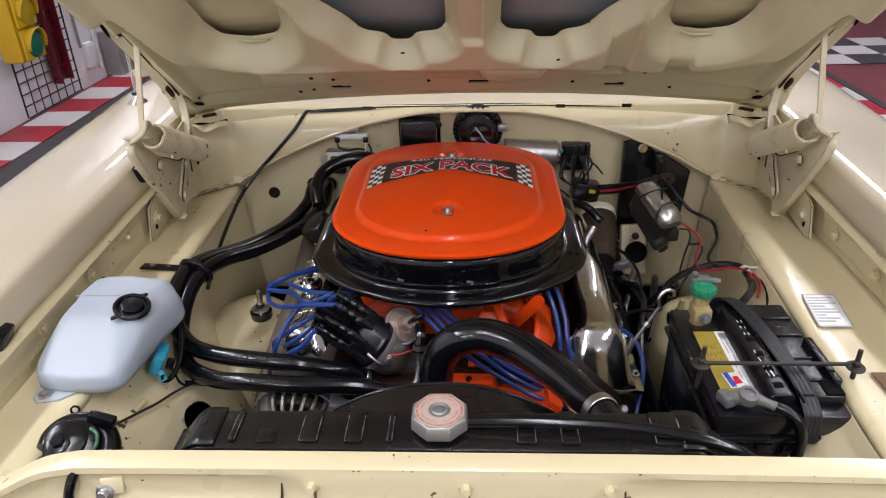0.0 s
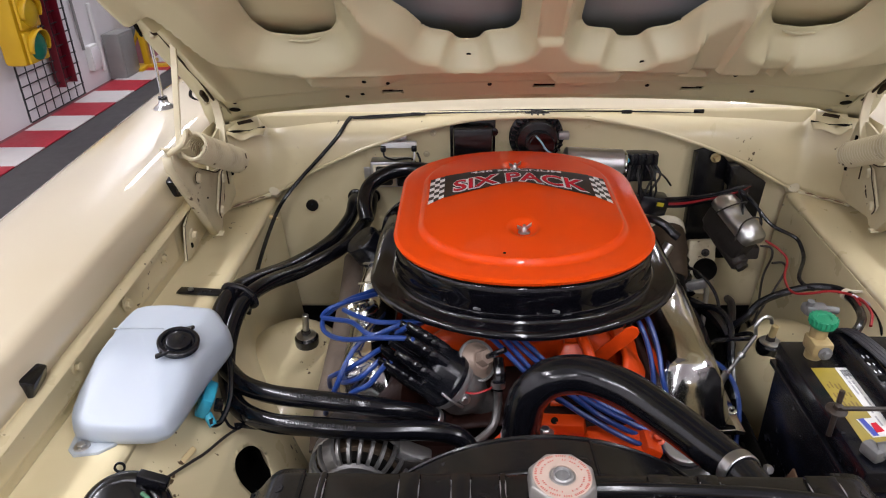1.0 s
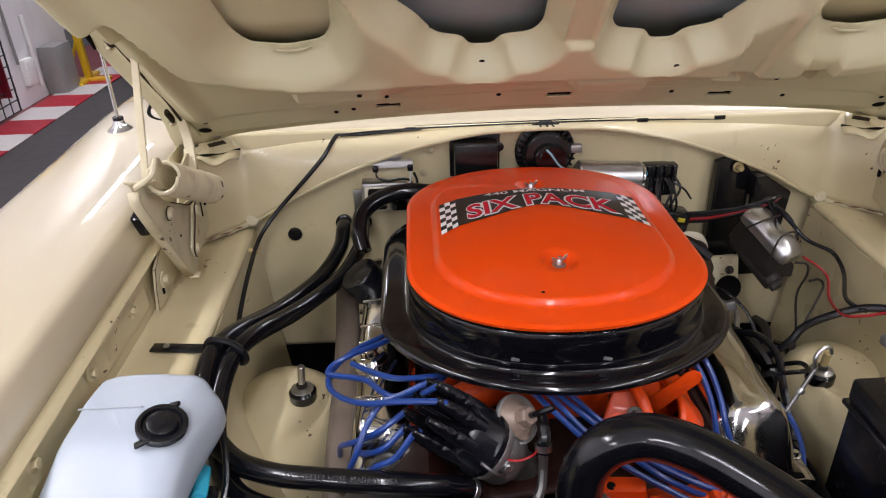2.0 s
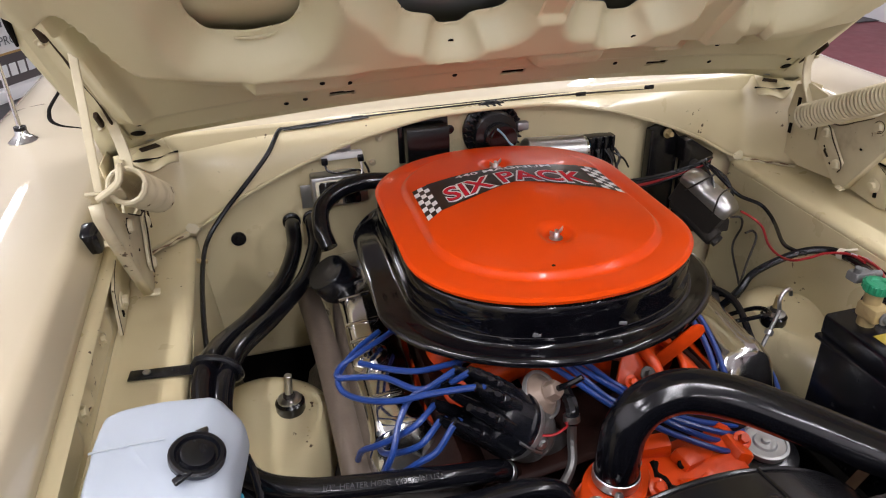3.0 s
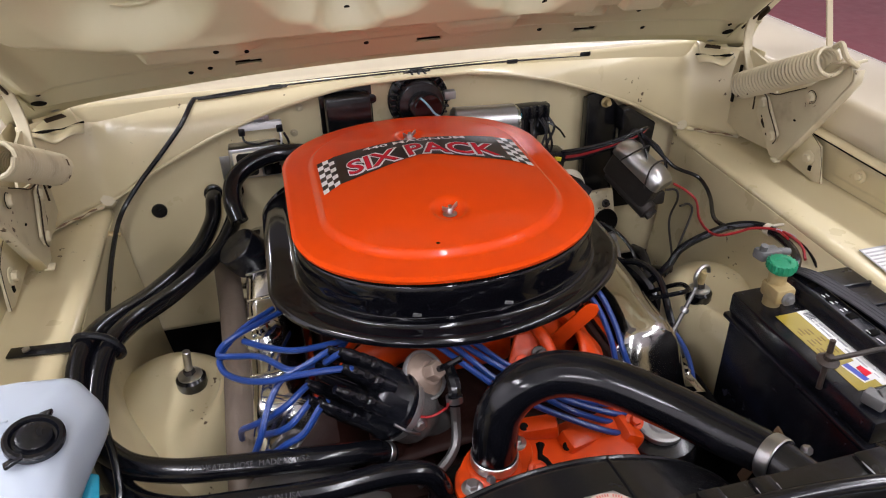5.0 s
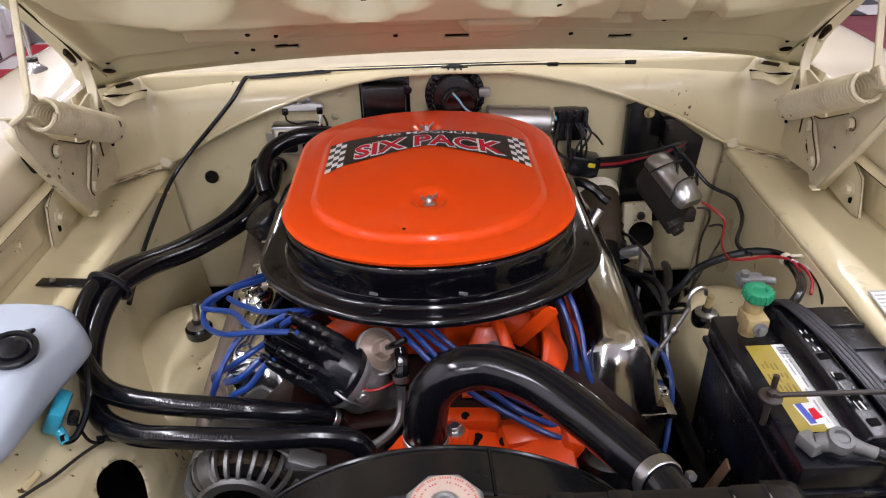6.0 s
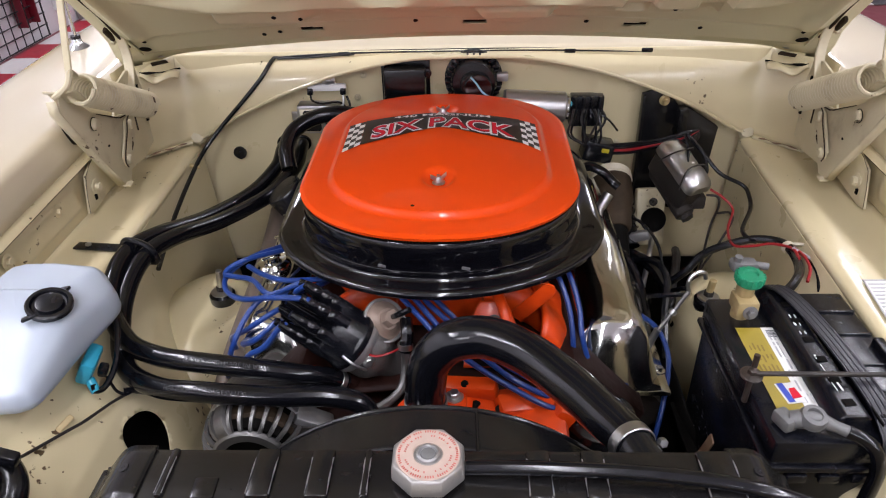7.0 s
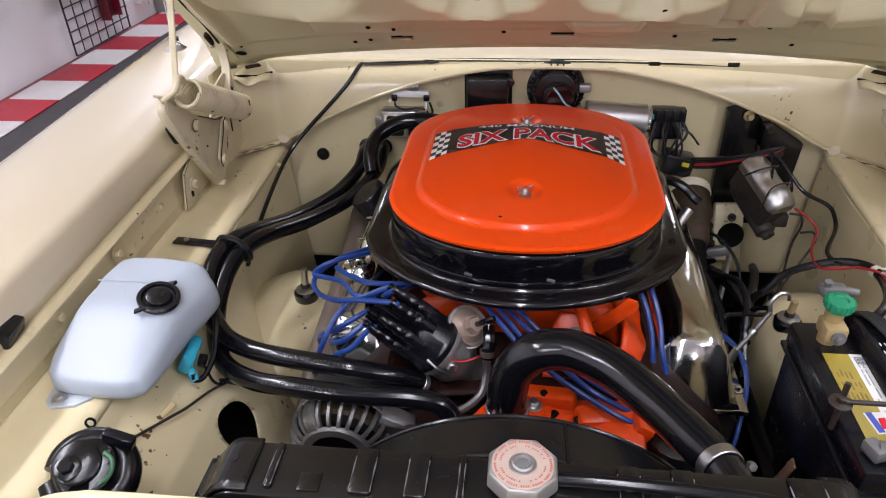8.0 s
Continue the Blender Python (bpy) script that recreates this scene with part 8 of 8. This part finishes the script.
    part("wrap", lathe([(0.0095, -0.006), (0.010, 0), (0.0095, 0.006)], (0.5035, 1.140, 0.789), (0.10, -0.95, 0.15), 16, cap=False), CREAMTIE, tie)
    part("tail", tube([(0.508, 1.138, 0.797), (0.520, 1.130, 0.801), (0.530, 1.124, 0.799)], 0.0024, 6, 4), CREAMTIE, tie)
    wire([(0.205, 1.35, 0.826), (0.225, 1.345, 0.832), (0.248, 1.335, 0.824), (0.262, 1.325, 0.812), (0.272, 1.32, 0.805)], 0.0085, RUBBER, "short black vacuum hose with metal end", "hose", name="vacuum_hose")
    e = part("hose_end", cyl((0.255, 1.312, 0.795), (0.238, 1.300, 0.770), 0.0095, seg=14), STEEL, None, "bright metal hose end fitting")
    tagged(e, category="fitting")
    # thin black cable along the cowl lip and down to the ledge
    wire([(0.352, 1.535, 0.980), (0.25, 1.5345, 0.984), (0.10, 1.5345, 0.987), (-0.05, 1.5345, 0.987), (-0.2, 1.5345, 0.986), (-0.30, 1.5345, 0.983), (-0.357, 1.5345, 0.980), (-0.370, 1.530, 0.974), (-0.392, 1.510, 0.945), (-0.43, 1.50, 0.905), (-0.48, 1.49, 0.855), (-0.515, 1.465, 0.815), (-0.525, 1.40, 0.79), (-0.525, 1.30, 0.765), (-0.52, 1.22, 0.745), (-0.51, 1.16, 0.74)], 0.0042, PLASTIC, "thin black cable along the cowl lip", "cable", name="cable")
    wire([(-0.21, 1.531, 0.9845), (-0.26, 1.531, 0.982), (-0.31, 1.531, 0.979), (-0.36, 1.531, 0.978)], 0.003, PLASTIC, "second thin black cable on the cowl lip", "cable", name="cable")
    for x in (-0.23, 0.02, 0.20, 0.345):
        t = part("cable_clip", box((x, 1.5335, 0.982 + 0.003 * (1 - abs(x))), (0.022, 0.007, 0.009), None, 0.002), PLASTIC, None, "small black cable clip on the cowl lip")
        tagged(t, category="clip", group="cowl cable clips")
    for x, y, z, rz in ((-0.530, 1.43, 0.800, 10), (-0.531, 1.19, 0.775, 35)):
        t = part("cable_clip", box((x, y, z), (0.030, 0.010, 0.006), turn(0, 18, rz), 0.002), TAN, None, "tan plastic cable clip on the inner fender")
        tagged(t, category="clip", group="inner fender clips")


def build_shock(sgn):
    x, y, z = (-0.414, 1.164, 0.672) if sgn < 0 else (0.399, 1.146, 0.672)
    s = thing("shock_mount", (x, y, z - 0.01), "shock absorber stud with black rubber bush and steel washer", "shock mount", "shock absorber mounts")
    part("bush", lathe([(0.019, -0.004), (0.0215, 0.002), (0.0215, 0.014), (0.018, 0.018), (0.0, 0.018)], (x, y, z), (0, 0, 1), 24), RUBBER, s)
    part("washer", lathe([(0.0175, 0.018), (0.0175, 0.020), (0.010, 0.0225), (0.0, 0.0225)], (x, y, z), (0, 0, 1), 24), STEEL, s)
    part("nut", lathe([(0.0085, 0.021), (0.0085, 0.029), (0.0065, 0.030), (0.0, 0.030)], (x, y, z), (0, 0, 1), 6), CASTIRON, s)
    part("stud", cyl((x, y, z + 0.025), (x + 0.003, y, z + (0.062 if sgn < 0 else 0.052)), 0.0058, seg=12, edge=0.001), STEEL if sgn < 0 else BRASS, s)


def build_stickers():
    s = thing("data_sticker", (0.58, 0.99, 0.82), "silver printed data sticker on the inner fender ledge", "sticker")
    z = 0.8235

    def P(p, q, c):
        return V(0.541 + 0.052 * p - 0.011 * q, 1.003 - 0.093 * q, z + c)
    part("sheet", plate([(0, 0), (1, 0), (1, 1), (0, 1)], 0.0006, P), SILVER, s)
    for k in range(9):
        w = (0.9, 0.7, 0.95, 0.5, 0.85, 0.9, 0.4, 0.8, 0.6)[k]
        part("print_bar", plate([(0.08, 0.10 + 0.09 * k), (0.08 + 0.84 * w, 0.10 + 0.09 * k), (0.08 + 0.84 * w, 0.13 + 0.09 * k), (0.08, 0.13 + 0.09 * k)], 0.0005, lambda p, q, c: P(p, q, c + 0.0006)), FAINTPRINT, s)
    for o in ([(0, 0), (1, 0), (1, 0.03), (0, 0.03)], [(0, 0.97), (1, 0.97), (1, 1), (0, 1)], [(0, 0), (0.04, 0), (0.04, 1), (0, 1)], [(0.96, 0), (1, 0), (1, 1), (0.96, 1)]):
        part("border", plate(o, 0.0004, lambda p, q, c: P(p, q, c + 0.0006)), FAINTPRINT, s)
    t = thing("tag_plate", (0.575, 0.77, 0.82), "rusty stamped tag plate on the ledge", "plate")
    part("sheet", plate([(0.552, 0.80), (0.60, 0.80), (0.605, 0.72), (0.557, 0.72)], 0.0012, lambda p, q, c: V(p, q, z + c), bevel=0.0004), RUST, t)
    for q in (0.79, 0.73):
        part("rivet", lathe([(0.003, 0), (0.002, 0.0015)], (0.578, q, z + 0.0012), (0, 0, 1), 10), STEEL, t)


build_radiator()
build_washer()
build_horn()
build_battery()
build_brakes()
build_firewall_electrics()
build_shock(-1)
build_shock(1)
build_stickers()
